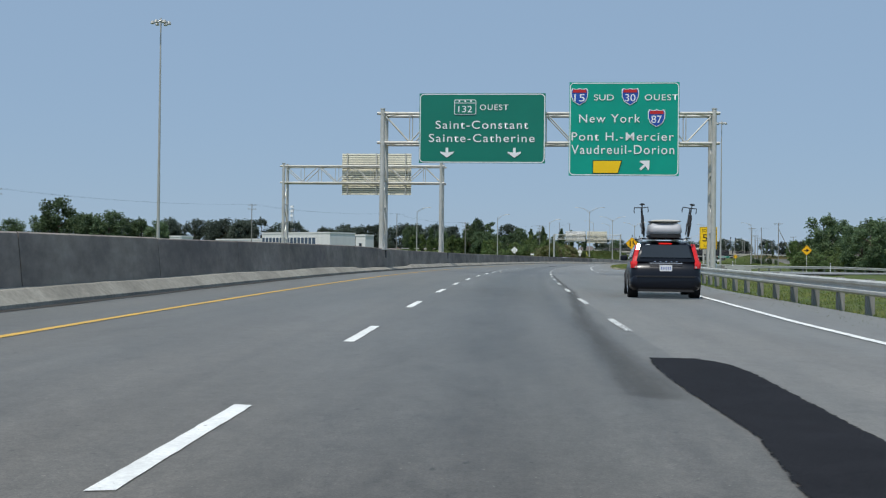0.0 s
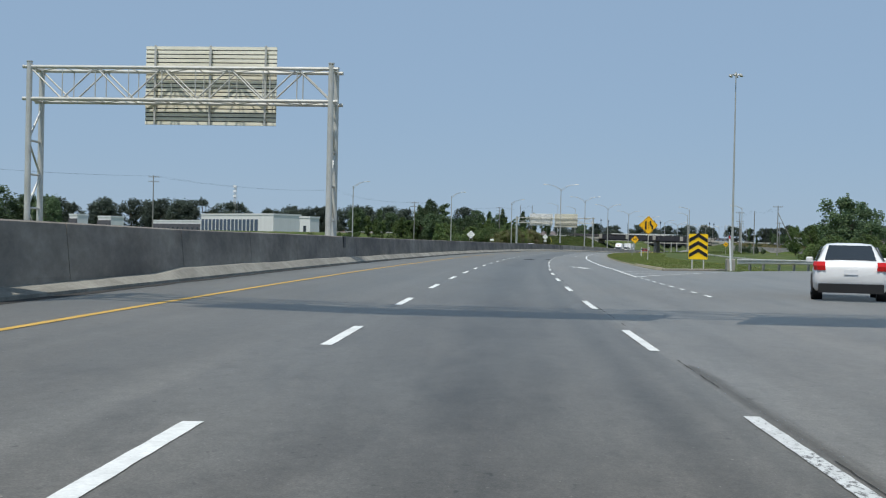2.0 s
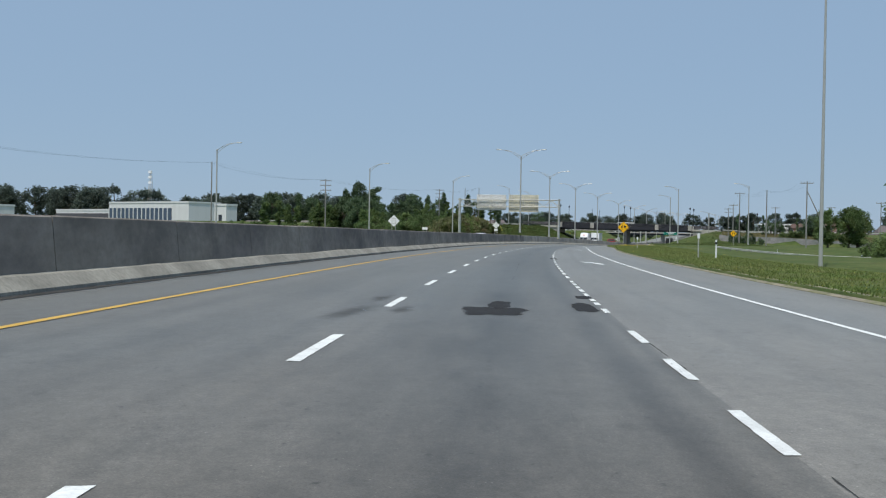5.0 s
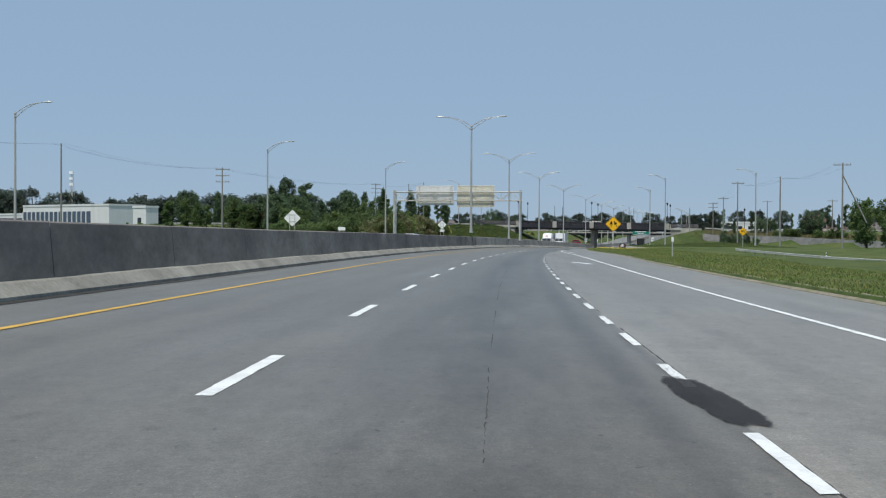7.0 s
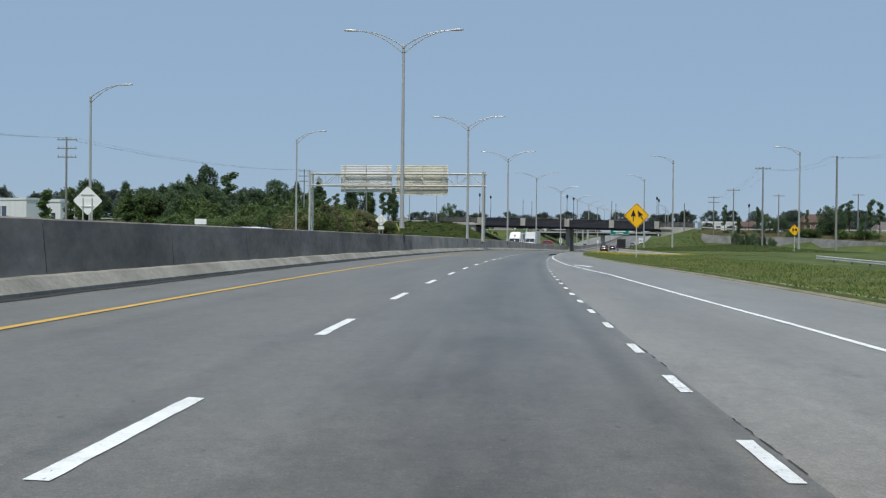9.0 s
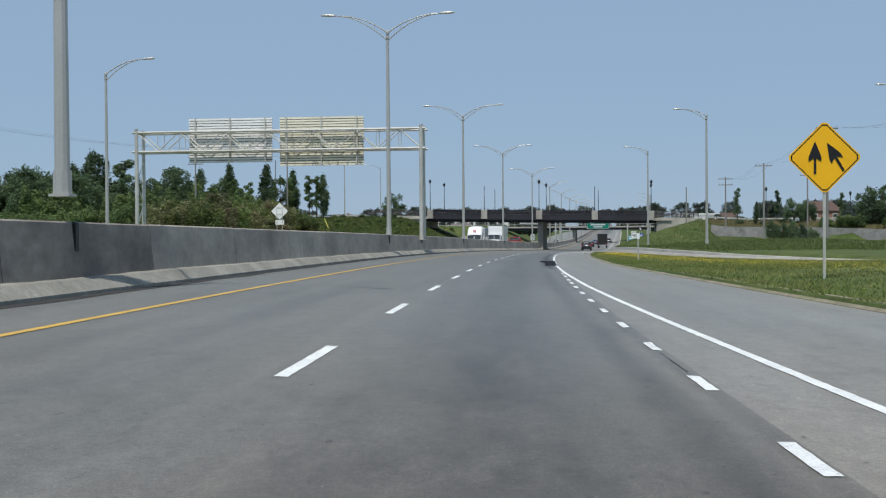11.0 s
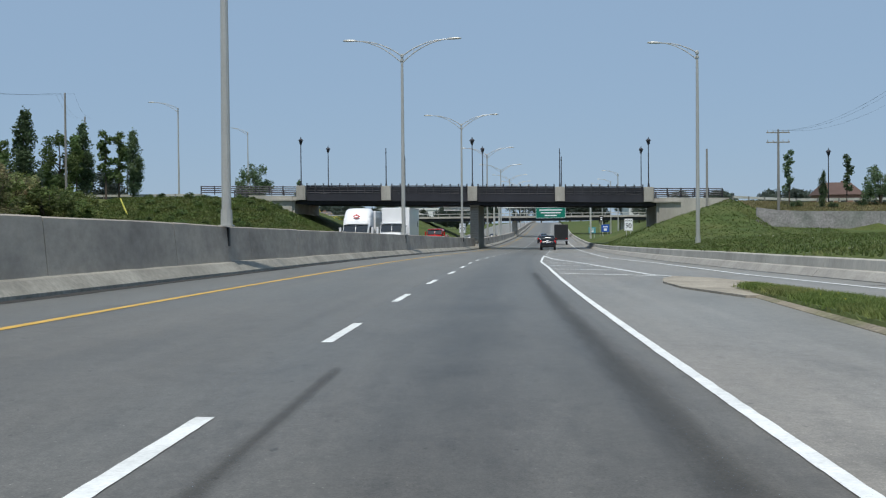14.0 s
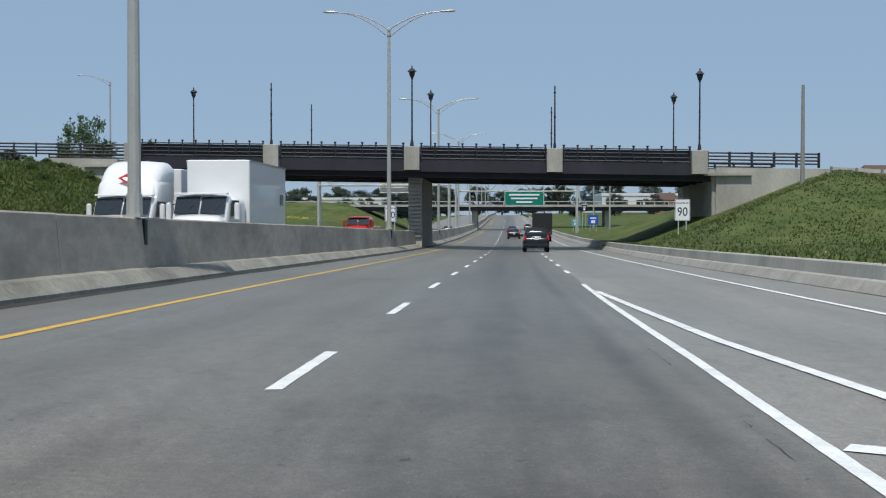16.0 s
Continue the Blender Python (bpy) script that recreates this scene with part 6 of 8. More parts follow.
tower = thing("lattice_tower", at(900, -400, 0.0), "far steel lattice tower", "tower")
g = Geo()
for sx, sy in ((-1, -1), (1, -1), (1, 1), (-1, 1)):
    g.tube((2.4 * sx, 2.4 * sy, 0), (0.5 * sx, 0.5 * sy, 45), 0.22, 0.14, 5)
part("legs", g, M_STEEL, tower)
g = Geo()
for k in range(11):
    z0, z1 = 4 * k, 4 * (k + 1)
    w0, w1 = 2.4 - 1.9 * z0 / 45, 2.4 - 1.9 * z1 / 45
    g.tube((-w0, -w0, z0), (w1, -w1, z1), 0.12, n=4)
    g.tube((w0, -w0, z0), (-w1, -w1, z1), 0.12, n=4)
    g.tube((-w1, -w1, z1), (w1, -w1, z1), 0.12, n=4)
part("bracing", g, M_STEEL, tower)
for z in (36, 40, 44):
    g = Geo()
    g.box((0, -1.2, z), (2.8, 0.5, 1.8))
    part("antenna", g, M_WHITE, tower)

# ---------------------------------------------------------------- trees and bushes
def leaf_cloud(rng, lobes, count, size):
    """Small folded leaf sprays scattered through the outer part of several lobes."""
    v, f = [], []
    total = sum(r[0] * r[1] + r[0] * r[2] for _, r in lobes)
    for c, r in lobes:
        n = int(count * (r[0] * r[1] + r[0] * r[2]) / total)
        for _ in range(n):
            d = Vector((rng.gauss(0, 1), rng.gauss(0, 1), rng.gauss(0, 1))).normalized()
            k = 0.25 + 0.95 * rng.random() ** 0.7
            k *= 1 + 0.25 * noise.noise(Vector((d.x * 2.2 + c[0], d.y * 2.2 + c[1], d.z * 2.2 + c[2])))
            p = Vector((c[0] + d.x * r[0] * k, c[1] + d.y * r[1] * k, c[2] + d.z * r[2] * k))
            a = Vector((rng.gauss(0, 1), rng.gauss(0, 1), rng.gauss(0, 0.7))).normalized()
            b = a.cross(Vector((rng.gauss(0, 1), rng.gauss(0, 1), rng.gauss(0, 1)))).normalized()
            w = size * (0.6 + 0.8 * rng.random())
            i = len(v)
            n2 = a.cross(b) * w * 0.25
            v += [p - a * w, p - b * w * 0.55 + n2, p + a * w, p + b * w * 0.55 + n2]
            f += [(i, i + 1, i + 2), (i, i + 2, i + 3)]
    return v, f


def tree_meshes(seed, kind):
    """Trunk and crown meshes for a tree about one unit of 10 m high."""
    rng = random.Random(seed)
    g = Geo()
    lobes = []
    if kind == "broad":
        h = 10.0
        g.pipe([(0, 0, -0.3), (0.1, 0, 1.2), (0.0, 0.1, 3.0), (0.2, 0.0, 5.5), (0.2, 0.1, 8)], 0.26, 7, 0.05)
        for k in range(7):
            a = rng.random() * 6.28
            z = 2.0 + 4.0 * rng.random()
            q = (1.7 * math.cos(a), 1.7 * math.sin(a), z + 1.6)
            g.pipe([(0.1, 0, z), (0.6 * q[0], 0.6 * q[1], z + 0.8), q], 0.1, 5, 0.03)
        for k in range(46):
            a, z = rng.random() * 6.28, 1.4 + 7.6 * rng.random()
            reach = 2.5 * math.sin(min(3.0, (z - 0.2) / 10.2 * 3.14)) ** 0.8 + 0.25
            r = 0.35 + 0.6 * rng.random()
            d = rng.random() ** 0.4
            lobes.append(((reach * math.cos(a) * d, reach * math.sin(a) * d, z), (r, r, r * (0.8 + 0.9 * rng.random()))))
        for k in range(6):
            a, d = rng.random() * 6.28, 1.3 * rng.random()
            lobes.append(((d * math.cos(a), d * math.sin(a), 8.4 + 1.4 * rng.random() - 0.4 * d), (0.32, 0.32, 0.8)))
        v, f = leaf_cloud(rng, lobes, 6000, 0.19)
    elif kind == "poplar":
        lean = 0.5 * (rng.random() - 0.5)
        g.pipe([(0, 0, -0.3), (0.3 * lean, 0.05, 4), (lean, 0, 9.2)], 0.16, 6, 0.03)
        for k in range(40):
            z = 0.9 + 8.2 * ((k + rng.random()) / 40)
            reach = 1.25 * math.sin(min(3.05, 0.75 + 2.3 * (z / 10.0))) + 0.08
            a, d = rng.random() * 6.28, reach * (0.25 + 0.6 * rng.random())
            r = 0.30 + 0.42 * reach * rng.random()
            lobes.append(((lean * z / 9.2 + d * math.cos(a), d * math.sin(a), z + 0.3 * d), (r, r, r * (1.2 + 0.8 * rng.random()))))
            if k % 3 == 0:
                g.pipe([(lean * z / 9.2, 0, z - 0.5), (lean * z / 9.2 + d * math.cos(a), d * math.sin(a), z + 0.3 * d)], 0.05, 4, 0.02)
        lobes.append(((lean, 0, 9.4), (0.2, 0.2, 0.75)))
        v, f = leaf_cloud(rng, lobes, 5200, 0.15)
    elif kind == "thin":
        g.pipe([(0, 0, -0.3), (0, 0.05, 4), (0.15, 0, 9.4)], 0.17, 6, 0.03)
        for k in range(9):
            z = 3.0 + 0.78 * k
            a = rng.random() * 6.28
            lobes.append(((0.55 * math.cos(a) + 0.1, 0.55 * math.sin(a), z), (0.55 + 0.4 * rng.random(), 0.6, 0.6)))
            g.pipe([(0.05, 0, z - 0.9), (0.5 * math.cos(a), 0.5 * math.sin(a), z)], 0.06, 4, 0.02)
        v, f = leaf_cloud(rng, lobes, 900, 0.25)
    else:
        for k in range(9):
            a = rng.random() * 6.28
            g.pipe([(0, 0, -0.2), (0.7 * math.cos(a), 0.7 * math.sin(a), 3), (1.9 * math.cos(a), 1.9 * math.sin(a), 6.5)], 0.12, 5, 0.03)
        for k in range(44):
            a, rr = rng.random() * 6.28, 3.8 * rng.random() ** 0.5
            z = 0.6 + (8.8 - rr * 1.2) * rng.random() ** 0.8
            r = 0.45 + 0.75 * rng.random()
            lobes.append(((rr * math.cos(a), rr * math.sin(a), z), (r * 1.1, r * 1.1, r * (0.8 + 0.7 * rng.random()))))
        v, f = leaf_cloud(rng, lobes, 5600, 0.22)
    c = Geo()
    c.add(v, f)
    return g.mesh("trunk"), c.mesh("crown", fix=False)


TREE_KINDS = {}
for kind, n in (("broad", 4), ("poplar", 3), ("thin", 2), ("bush", 4)):
    TREE_KINDS[kind] = [tree_meshes(100 + 7 * k + len(kind), kind) for k in range(n)]
_shaded = {}
tree_rng = random.Random(42)


def tree(s, u, height, kind, material, label, sink=0.0, width=1.0, category="tree", group=""):
    trunk, crown = TREE_KINDS[kind][tree_rng.randrange(len(TREE_KINDS[kind]))]
    key = (crown.name, material.name)
    if key not in _shaded:
        me = crown.copy()
        me.materials.clear()
        me.materials.append(material)
        _shaded[key] = me
    if not trunk.materials:
        trunk.materials.append(M_BARK)
    top = thing("tree" if category == "tree" else "bush", at(s, u, terrain(s, u) - sink, 360 * tree_rng.random()), label, category, group)
    k = height / 10.0
    top.scale = (k * width * (0.9 + 0.2 * tree_rng.random()), k * width, k)
    part("trunk", trunk, None, top)
    part("crown", _shaded[key], None, top)
    return top


def belt(s0, u0, s1, u1, n, h0, h1, kind, material, label, depth=8.0, width=1.1, category="tree", group=""):
    for i in range(n):
        t = (i + tree_rng.random() * 0.8) / n
        pick = kind if isinstance(kind, str) else kind[tree_rng.randrange(len(kind))]
        tree(s0 + (s1 - s0) * t + depth * (tree_rng.random() - 0.5), u0 + (u1 - u0) * t + depth * (tree_rng.random() - 0.5), h0 + (h1 - h0) * tree_rng.random(), pick, material, label, width=width, category=category, group=group)


# leaf colour greyed and blued, which paints distance haze into the far trees
M_LEAFHAZE = leaf_surface("hazed_far_leaves", (0.105, 0.134, 0.108), (0.12, 0.148, 0.116))
# left side: far wood, near thicket, poplars
for s, u, h in ((330, -200, 13), (331, -184, 20), (333, -177, 15), (330, -170, 14.5), (329, -163, 15.5), (334, -155, 13.5), (330, -147, 12.5), (336, -192, 15), (342, -160, 12)):
    tree(s, u, h, "broad", M_LEAF3, "dark green broad tree beyond the far carriageway", width=1.25, group="far roadside trees")
belt(905, -640, 905, -380, 24, 29, 34, "broad", M_LEAFHAZE, "dark green broad tree in a far wood", 30, 1.3, group="far wood")
belt(905, -380, 905, -210, 20, 25, 29, "broad", M_LEAFHAZE, "dark green broad tree in a far wood", 30, 1.3, group="far wood")
belt(560, -148, 575, -118, 11, 11, 14.5, ("broad", "broad", "poplar", "thin"), M_LEAF3, "dark green broad tree in the thicket", 16, 1.25, group="thicket trees")
tree(557, -113, 16.5, "broad", M_LEAF3, "tall dark green broad tree", width=0.8, group="thicket trees")
tree(560, -107, 15.5, "thin", M_LEAF3, "tall dark green broad tree", width=1.5, group="thicket trees")
tree(556, -118, 14.0, "poplar", M_LEAF3, "dark green broad tree in the thicket", width=1.6, group="thicket trees")
belt(476, -119, 484, -86, 13, 7.8, 11.3, ("broad", "broad", "poplar", "thin"), M_LEAF, "dense green broad tree in the thicket", 8, 1.25, group="thicket trees")
belt(468, -134, 470, -88, 16, 3.0, 5.0, "bush", M_LEAF, "dense green bush below the thicket", 5, 1.2, "bush", "thicket bushes")
belt(470, -88, 545, -84, 18, 7.5, 12, ("broad", "broad", "poplar", "thin"), M_LEAF3, "dark green broad tree in the thicket", 14, 1.15, group="thicket trees")
belt(462, -78, 480, -56, 8, 5.5, 9, ("broad", "broad", "poplar", "thin"), M_LEAF, "leafy green tree beside the far carriageway", 8, 1.2, group="thicket trees")
belt(428, -66, 468, -60, 12, 4.5, 7, "bush", M_LEAF, "dense dark green bush", 8, 1.3, "bush", "thicket bushes")
belt(440, -45, 500, -49, 8, 5.6, 8.0, "bush", M_LEAF4, "brownish green leafy bush beside the far carriageway", 5, 1.25, "bush", "roadside bushes")
belt(440, -46, 500, -50, 14, 5.4, 8.4, "bush", M_LEAF2, "yellow-green leafy bush beside the far carriageway", 5, 1.25, "bush", "roadside bushes")
belt(452, -58, 524, -60, 18, 6.5, 9.5, "bush", M_LEAF, "green leafy bush beside the far carriageway", 6, 1.2, "bush", "roadside bushes")
belt(492, -46, 518, -50, 9, 4.2, 6.0, "bush", M_LEAF2, "yellow-green leafy bush on the bank", 5, 1.2, "bush", "roadside bushes")
for s, u, z in ((532, -77.4, 15.7), (537, -72.7, 17.0), (522, -60.0, 15.8), (536, -58.6, 15.3), (539, -52.9, 14.5)):
    tree(s, u, 0.98 * (z - terrain(s, u)), "poplar", M_LEAF3, "slender dark poplar tree", width=1.05, group="poplars")
belt(524, -76, 533, -50, 9, 6.5, 9.5, ("broad", "thin"), M_LEAF, "leafy grey-green tree between the poplars", 6, 1.0, group="poplar undergrowth")
tree(560, -42.0, 8.2, "bush", M_LEAF3, "small dark round tree beside the approach road", width=0.75)
tree(556, -34.0, 4.0, "poplar", M_LEAF3, "small dark conifer beside the parapet", width=1.3)
belt(500, -31, 536, -33, 8, 0.5, 1.0, "bush", M_LEAF, "low green shrub on the bank", 5, 1.5, "bush", "bank shrubs")
belt(498, -38, 537, -42, 6, 0.6, 1.2, "bush", M_LEAF, "low green shrub on the bank", 7, 1.5, "bush", "bank shrubs")
belt(531, -30.5, 537, -38, 10, 0.45, 0.95, "bush", M_LEAF, "low green shrub beside the wing wall", 3, 1.4, "bush", "bank shrubs")
belt(505, -33, 537, -47, 34, 0.4, 0.8, "bush", M_LEAF, "low dense green shrub on the bank", 12, 1.9, "bush", "bank shrubs")
# right side
for s, u, h in ((326, 55, 15.8), (335, 59, 14.5), (318, 60, 13)):
    tree(s, u, h, "broad", M_LEAF3, "large dark green broad tree beyond the exit ramp", width=1.15)
belt(255, 52, 330, 50, 13, 4, 7, "bush", M_LEAF, "dense green bush beyond the exit ramp", 10, 1.3, "bush", "ramp bushes")
belt(170, 42, 215, 56, 7, 6.5, 9, "broad", M_LEAF3, "dark green broad tree beyond the exit ramp", 6, 1.2, group="ramp trees")
belt(120, 62, 170, 75, 7, 5, 8, "broad", M_LEAF3, "dark green broad tree beyond the exit ramp", 8, 1.2, group="ramp trees")
tree(523, 54.5, 8.6, "bush", M_LEAF3, "dark green dense tree behind the retaining wall", width=1.05)
belt(378, 50, 398, 56, 4, 6, 9, "broad", M_LEAF, "green broad tree beside the on-ramp", 5, 1.2, group="on-ramp trees")
for s, u, h in ((474, 30.6, 3.6), (478, 32.3, 3.4), (482, 34.2, 3.9), (486, 36.0, 3.6), (490, 38.5, 3.2)):
    tree(s, u, h, "bush", M_LEAF3, "dense green bush by the retaining wall", width=0.8, category="bush", group="slope bushes")
for s, u, h in ((529, 31.4, 1.1), (528, 35.4, 0.9), (530, 39.2, 1.0)):
    tree(s, u, h, "bush", M_LEAF3, "small dark shrub in the dry grass of the terrace", width=1.5, category="bush", group="terrace shrubs")
belt(521, 45, 508, 64, 9, 2.2, 3.2, "bush", M_LEAF, "green shrub behind the retaining wall", 3, 1.3, "bush", "wall shrubs")
belt(530, 56, 532, 70, 5, 6.5, 8.5, "thin", M_LEAF3, "thin green tree behind the on-ramp", 8, 1.0, group="on-ramp trees")
belt(500, 70, 490, 80, 4, 2, 3.2, "bush", M_LEAF, "low green bush behind the on-ramp", 6, 1.2, "bush", "slope bushes")
for s, u, z, kind in ((532, 31.2, 9.8, "thin"), (528, 34.2, 7.1, "poplar"), (537, 39.2, 9.5, "thin"), (531, 41.6, 8.8, "bush"), (533, 44.5, 8.2, "bush"), (530, 50.0, 8.6, "thin"), (526, 55, 8.6, "poplar"), (533, 63, 8.4, "poplar")):
    tree(s, u, z - terrain(s, u), kind, M_LEAF3, "young slender roadside tree on the embankment", width=0.8, group="embankment trees")
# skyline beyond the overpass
belt(820, -200, 860, -20, 30, 7, 10.5, "broad", M_LEAFHAZE, "far dark green tree on the skyline", 40, 1.6, group="skyline trees")
belt(880, 40, 820, 330, 44, 6.5, 10.5, "broad", M_LEAFHAZE, "far dark green tree on the skyline", 60, 1.6, group="skyline trees")
belt(1160, -420, 1160, 640, 120, 16, 20, "broad", M_LEAFHAZE, "far dark green tree on the horizon", 60, 1.5, group="horizon trees")
belt(700, 150, 620, 420, 16, 7, 11, "broad", M_LEAFHAZE, "far dark green tree among the houses", 60, 1.4, group="skyline trees")
belt(1250, 200, 900, 900, 24, 12, 18, "broad", M_LEAFHAZE, "far dark green tree on the horizon", 80, 2.6, group="horizon trees")
belt(600, 28, 660, 40, 6, 3, 5, "bush", M_LEAF2, "yellow-green bush on the bank beyond the overpass", 5, 1.2, "bush", "bank bushes")
belt(585, -38, 660, -44, 8, 2.5, 4.2, "bush", M_LEAF2, "yellow-green bush on the bank beyond the overpass", 6, 1.2, "bush", "bank bushes")

# ---------------------------------------------------------------- buildings
M_CLAD = surface("white_cladding", (0.72, 0.72, 0.70), 0.6, vary=0.06, scale=0.1, fine=2, fine_amount=0.04, bump=0, stretch=(3, 3, 0.2))
M_CLAD2 = surface("grey_cladding", (0.10, 0.095, 0.105), 0.6, vary=0.1, scale=0.1, fine=2, fine_amount=0.05, bump=0, stretch=(3, 3, 0.2))
M_BRICK = surface("brown_brick", (0.30, 0.17, 0.12), 0.85, vary=0.12, scale=0.3, fine=6, fine_amount=0.15, bump=0)
M_SIDING = surface("pale_siding", (0.60, 0.57, 0.50), 0.8, vary=0.08, scale=0.3, fine=6, fine_amount=0.05, bump=0)
M_ROOF = surface("roof_shingles", (0.14, 0.12, 0.115), 0.9, vary=0.15, scale=0.4, fine=6, fine_amount=0.2, bump=0)
M_ROOF2 = surface("reddish_shingles", (0.11, 0.07, 0.058), 0.9, vary=0.15, scale=0.4, fine=6, fine_amount=0.2, bump=0)
M_TINTED = surface("blue_tinted_glass", (0.06, 0.085, 0.125), 0.12, vary=0.2, scale=0.2, fine_amount=0.05, bump=0, spec=0.7)
M_GLASS = surface("dark_glass", (0.02, 0.025, 0.03), 0.08, vary=0.1, fine_amount=0.02, bump=0, spec=0.8)


def hall(s, u, turn, length, depth, height, label, dark=0.0, base=None, glass=0.0):
    """A flat-roofed industrial hall with a band of windows and a roof edge."""
    top = thing("industrial_building", at(s, u, terrain(s, u) - 0.1 if base is None else base, turn), label, "building")
    g = Geo()
    g.box((0, depth / 2, height / 2), (length, depth, height))
    part("wall", g, M_CLAD, top)
    g = Geo()
    g.box((0, depth / 2, height + 0.1), (length + 0.5, depth + 0.5, 1.1))
    part("roof", g, M_CLAD, top, "white roof edge")
    if glass:
        bays = int(length * glass / 4.2)
        for i in range(bays):
            x = -length / 2 + (i + 0.5) * length * glass / bays
            w = new("window")
            w.parent = top
            w.location = (x, -0.15, height * 0.40)
            g = Geo()
            g.box((-length * glass / bays / 2 + 0.35, -0.2, 0), (0.7, 0.5, height * 0.8))
            part("frame", g, M_CLAD, w)
            g = Geo()
            g.box((0, 0.05, 0), (length * glass / bays - 0.5, 0.2, height * 0.78))
            part("pane", g, M_TINTED, w)
    if dark:
        g = Geo()
        g.box((-length / 2 + length * dark / 2, -0.3, height * 0.41), (length * dark, 0.6, height * 0.82))
        part("dark_front", g, M_CLAD2, top, "dark grey wall panels")
    n = 0 if glass else int(length / 6)
    for i in range(n):
        x = -length / 2 + (i + 0.5) * length / n
        if 0 < dark < 1 and x > -length / 2 + length * dark:
            continue
        w = new("window")
        w.parent = top
        w.location = (x, -0.65 if x < -length / 2 + length * dark else -0.02, height * 0.42)
        g = Geo()
        g.box((0, 0, 0), (2.6, 0.12, height * 0.42))
        part("frame", g, M_CLAD2, w)
        g = Geo()
        g.box((0, -0.05, 0), (2.3, 0.06, height * 0.42 - 0.3))
        part("pane", g, M_GLASS, w)
    return top


hall(800.7, -345, -22.5, 82, 26, 17.0, "long white industrial building with a tinted window front", base=1.6, glass=0.8)
hall(828, -403, -22.5, 86, 24, 12.6, "long low dark grey industrial building", 1.0, base=1.2)
hall(700, -243, -20, 9, 8, 14.0, "small plain white industrial annex", 0, base=1.0)
hall(700, -387, -20, 14, 10, 12.6, "small dark grey industrial building", 1.0, base=1.0)
hall(700, -411, -20, 9, 8, 13.6, "small dark grey industrial building", 1.0, base=1.0)
hall(905, 52, 5, 30, 20, 5.5, "far white commercial building", 0, base=5.2)
hall(1000, -80, 0, 50, 20, 6, "far white commercial building beyond the second bridge", 0, base=5.0)


def house(s, u, turn, w, d, h, label, wall, roof, base=None):
    top = thing("house", at(s, u, terrain(s, u) - 0.1 if base is None else base, turn), label, "house", "houses")
    g = Geo()
    g.box((0, d / 2, h / 2), (w, d, h))
    part("wall", g, wall, top)
    g = Geo()
    o, r = 0.45, 0.36 * d
    g.add([(-w / 2 - o, -o, h), (w / 2 + o, -o, h), (w / 2 + o, d + o, h), (-w / 2 - o, d + o, h), (-w / 2 + w * 0.14, d / 2, h + r), (w / 2 - w * 0.14, d / 2, h + r)],
          [(0, 1, 5, 4), (2, 3, 4, 5), (0, 4, 3), (1, 2, 5), (0, 3, 2, 1)])
    part("roof", g, roof, top)
    for i in range(3):
        for z in ((h * 0.3, h * 0.75) if h > 4.5 else (h * 0.5,)):
            wd = new("window")
            wd.parent = top
            wd.location = (-w / 3 + i * w / 3, -0.04, z)
            g = Geo()
            g.box((0, 0, 0), (1.5, 0.1, 1.3))
            part("frame", g, M_WHITE, wd)
            g = Geo()
            g.box((0, -0.04, 0), (1.3, 0.06, 1.1))
            part("pane", g, M_GLASS, wd)
    g = Geo()
    g.box((w * 0.2, d * 0.6, h + r * 0.9), (0.7, 0.7, 1.4))
    part("chimney", g, M_BRICK, top)
    return top


hr = random.Random(9)
house(655, 68.0, 8, 9, 8, 3.0, "low brick house with a reddish hipped roof", M_BRICK, M_ROOF2, 4.4)
for k, (s, u) in enumerate(((572, 62), (574, 74), (580, 80), (590, 100), (600, 122), (560, 130), (640, 70), (650, 92), (660, 120), (690, 160), (700, 200), (720, 240), (640, 180), (660, 220), (620, 260), (760, 130), (780, 90), (790, 180), (740, 300), (680, 330), (900, 62), (760, 380), (640, 420), (840, 260), (860, 320))):
    house(s, u, 25 * (hr.random() - 0.5), 9 + 5 * hr.random(), 8, 3.2 + (2.4 if hr.random() > 0.6 else 0), "suburban house with a hipped shingle roof", M_BRICK if k % 3 else M_SIDING, M_ROOF2 if k % 4 == 0 else M_ROOF)
for k, (s, u) in enumerate(((720, -95), (735, -70), (745, -120), (760, -150), (700, -140), (790, -60), (610, -160), (625, -190))):
    house(s, u, 20 * (hr.random() - 0.5), 10 + 4 * hr.random(), 8, 3.2, "far suburban house with a shingle roof", M_SIDING if k % 2 else M_BRICK, M_ROOF)


# ---------------------------------------------------------------- grass and flowers
def tufts(name, label, region, count, height, material, seed, blades=5, wide=0.012):
    """Upright blades in tufts; region(rng) gives s, u."""
    rng = random.Random(seed)
    v, f = [], []
    for _ in range(count):
        s, u = region(rng)
        x, y, _z = Q(s, u, 0)
        z = terrain(s, u)
        for _ in range(blades):
            a = rng.random() * 6.28
            h = height * (0.5 + 0.9 * rng.random())
            px, py = x + 0.12 * rng.gauss(0, 1), y + 0.12 * rng.gauss(0, 1)
            lean = h * (0.3 + 1.0 * rng.random())
            dx, dy = math.cos(a), math.sin(a)
            w = wide * (1 + rng.random())
            i = len(v)
            v += [(px - dy * w, py + dx * w, z - 0.02), (px + dy * w, py - dx * w, z - 0.02), (px + dx * lean, py + dy * lean, z + 0.8 * h)]
            f.append((i, i + 1, i + 2))
    g = Geo()
    g.add(v, f)
    return tagged(part(name, g, material, None, fix=False), label, "grass", kind="stuff")


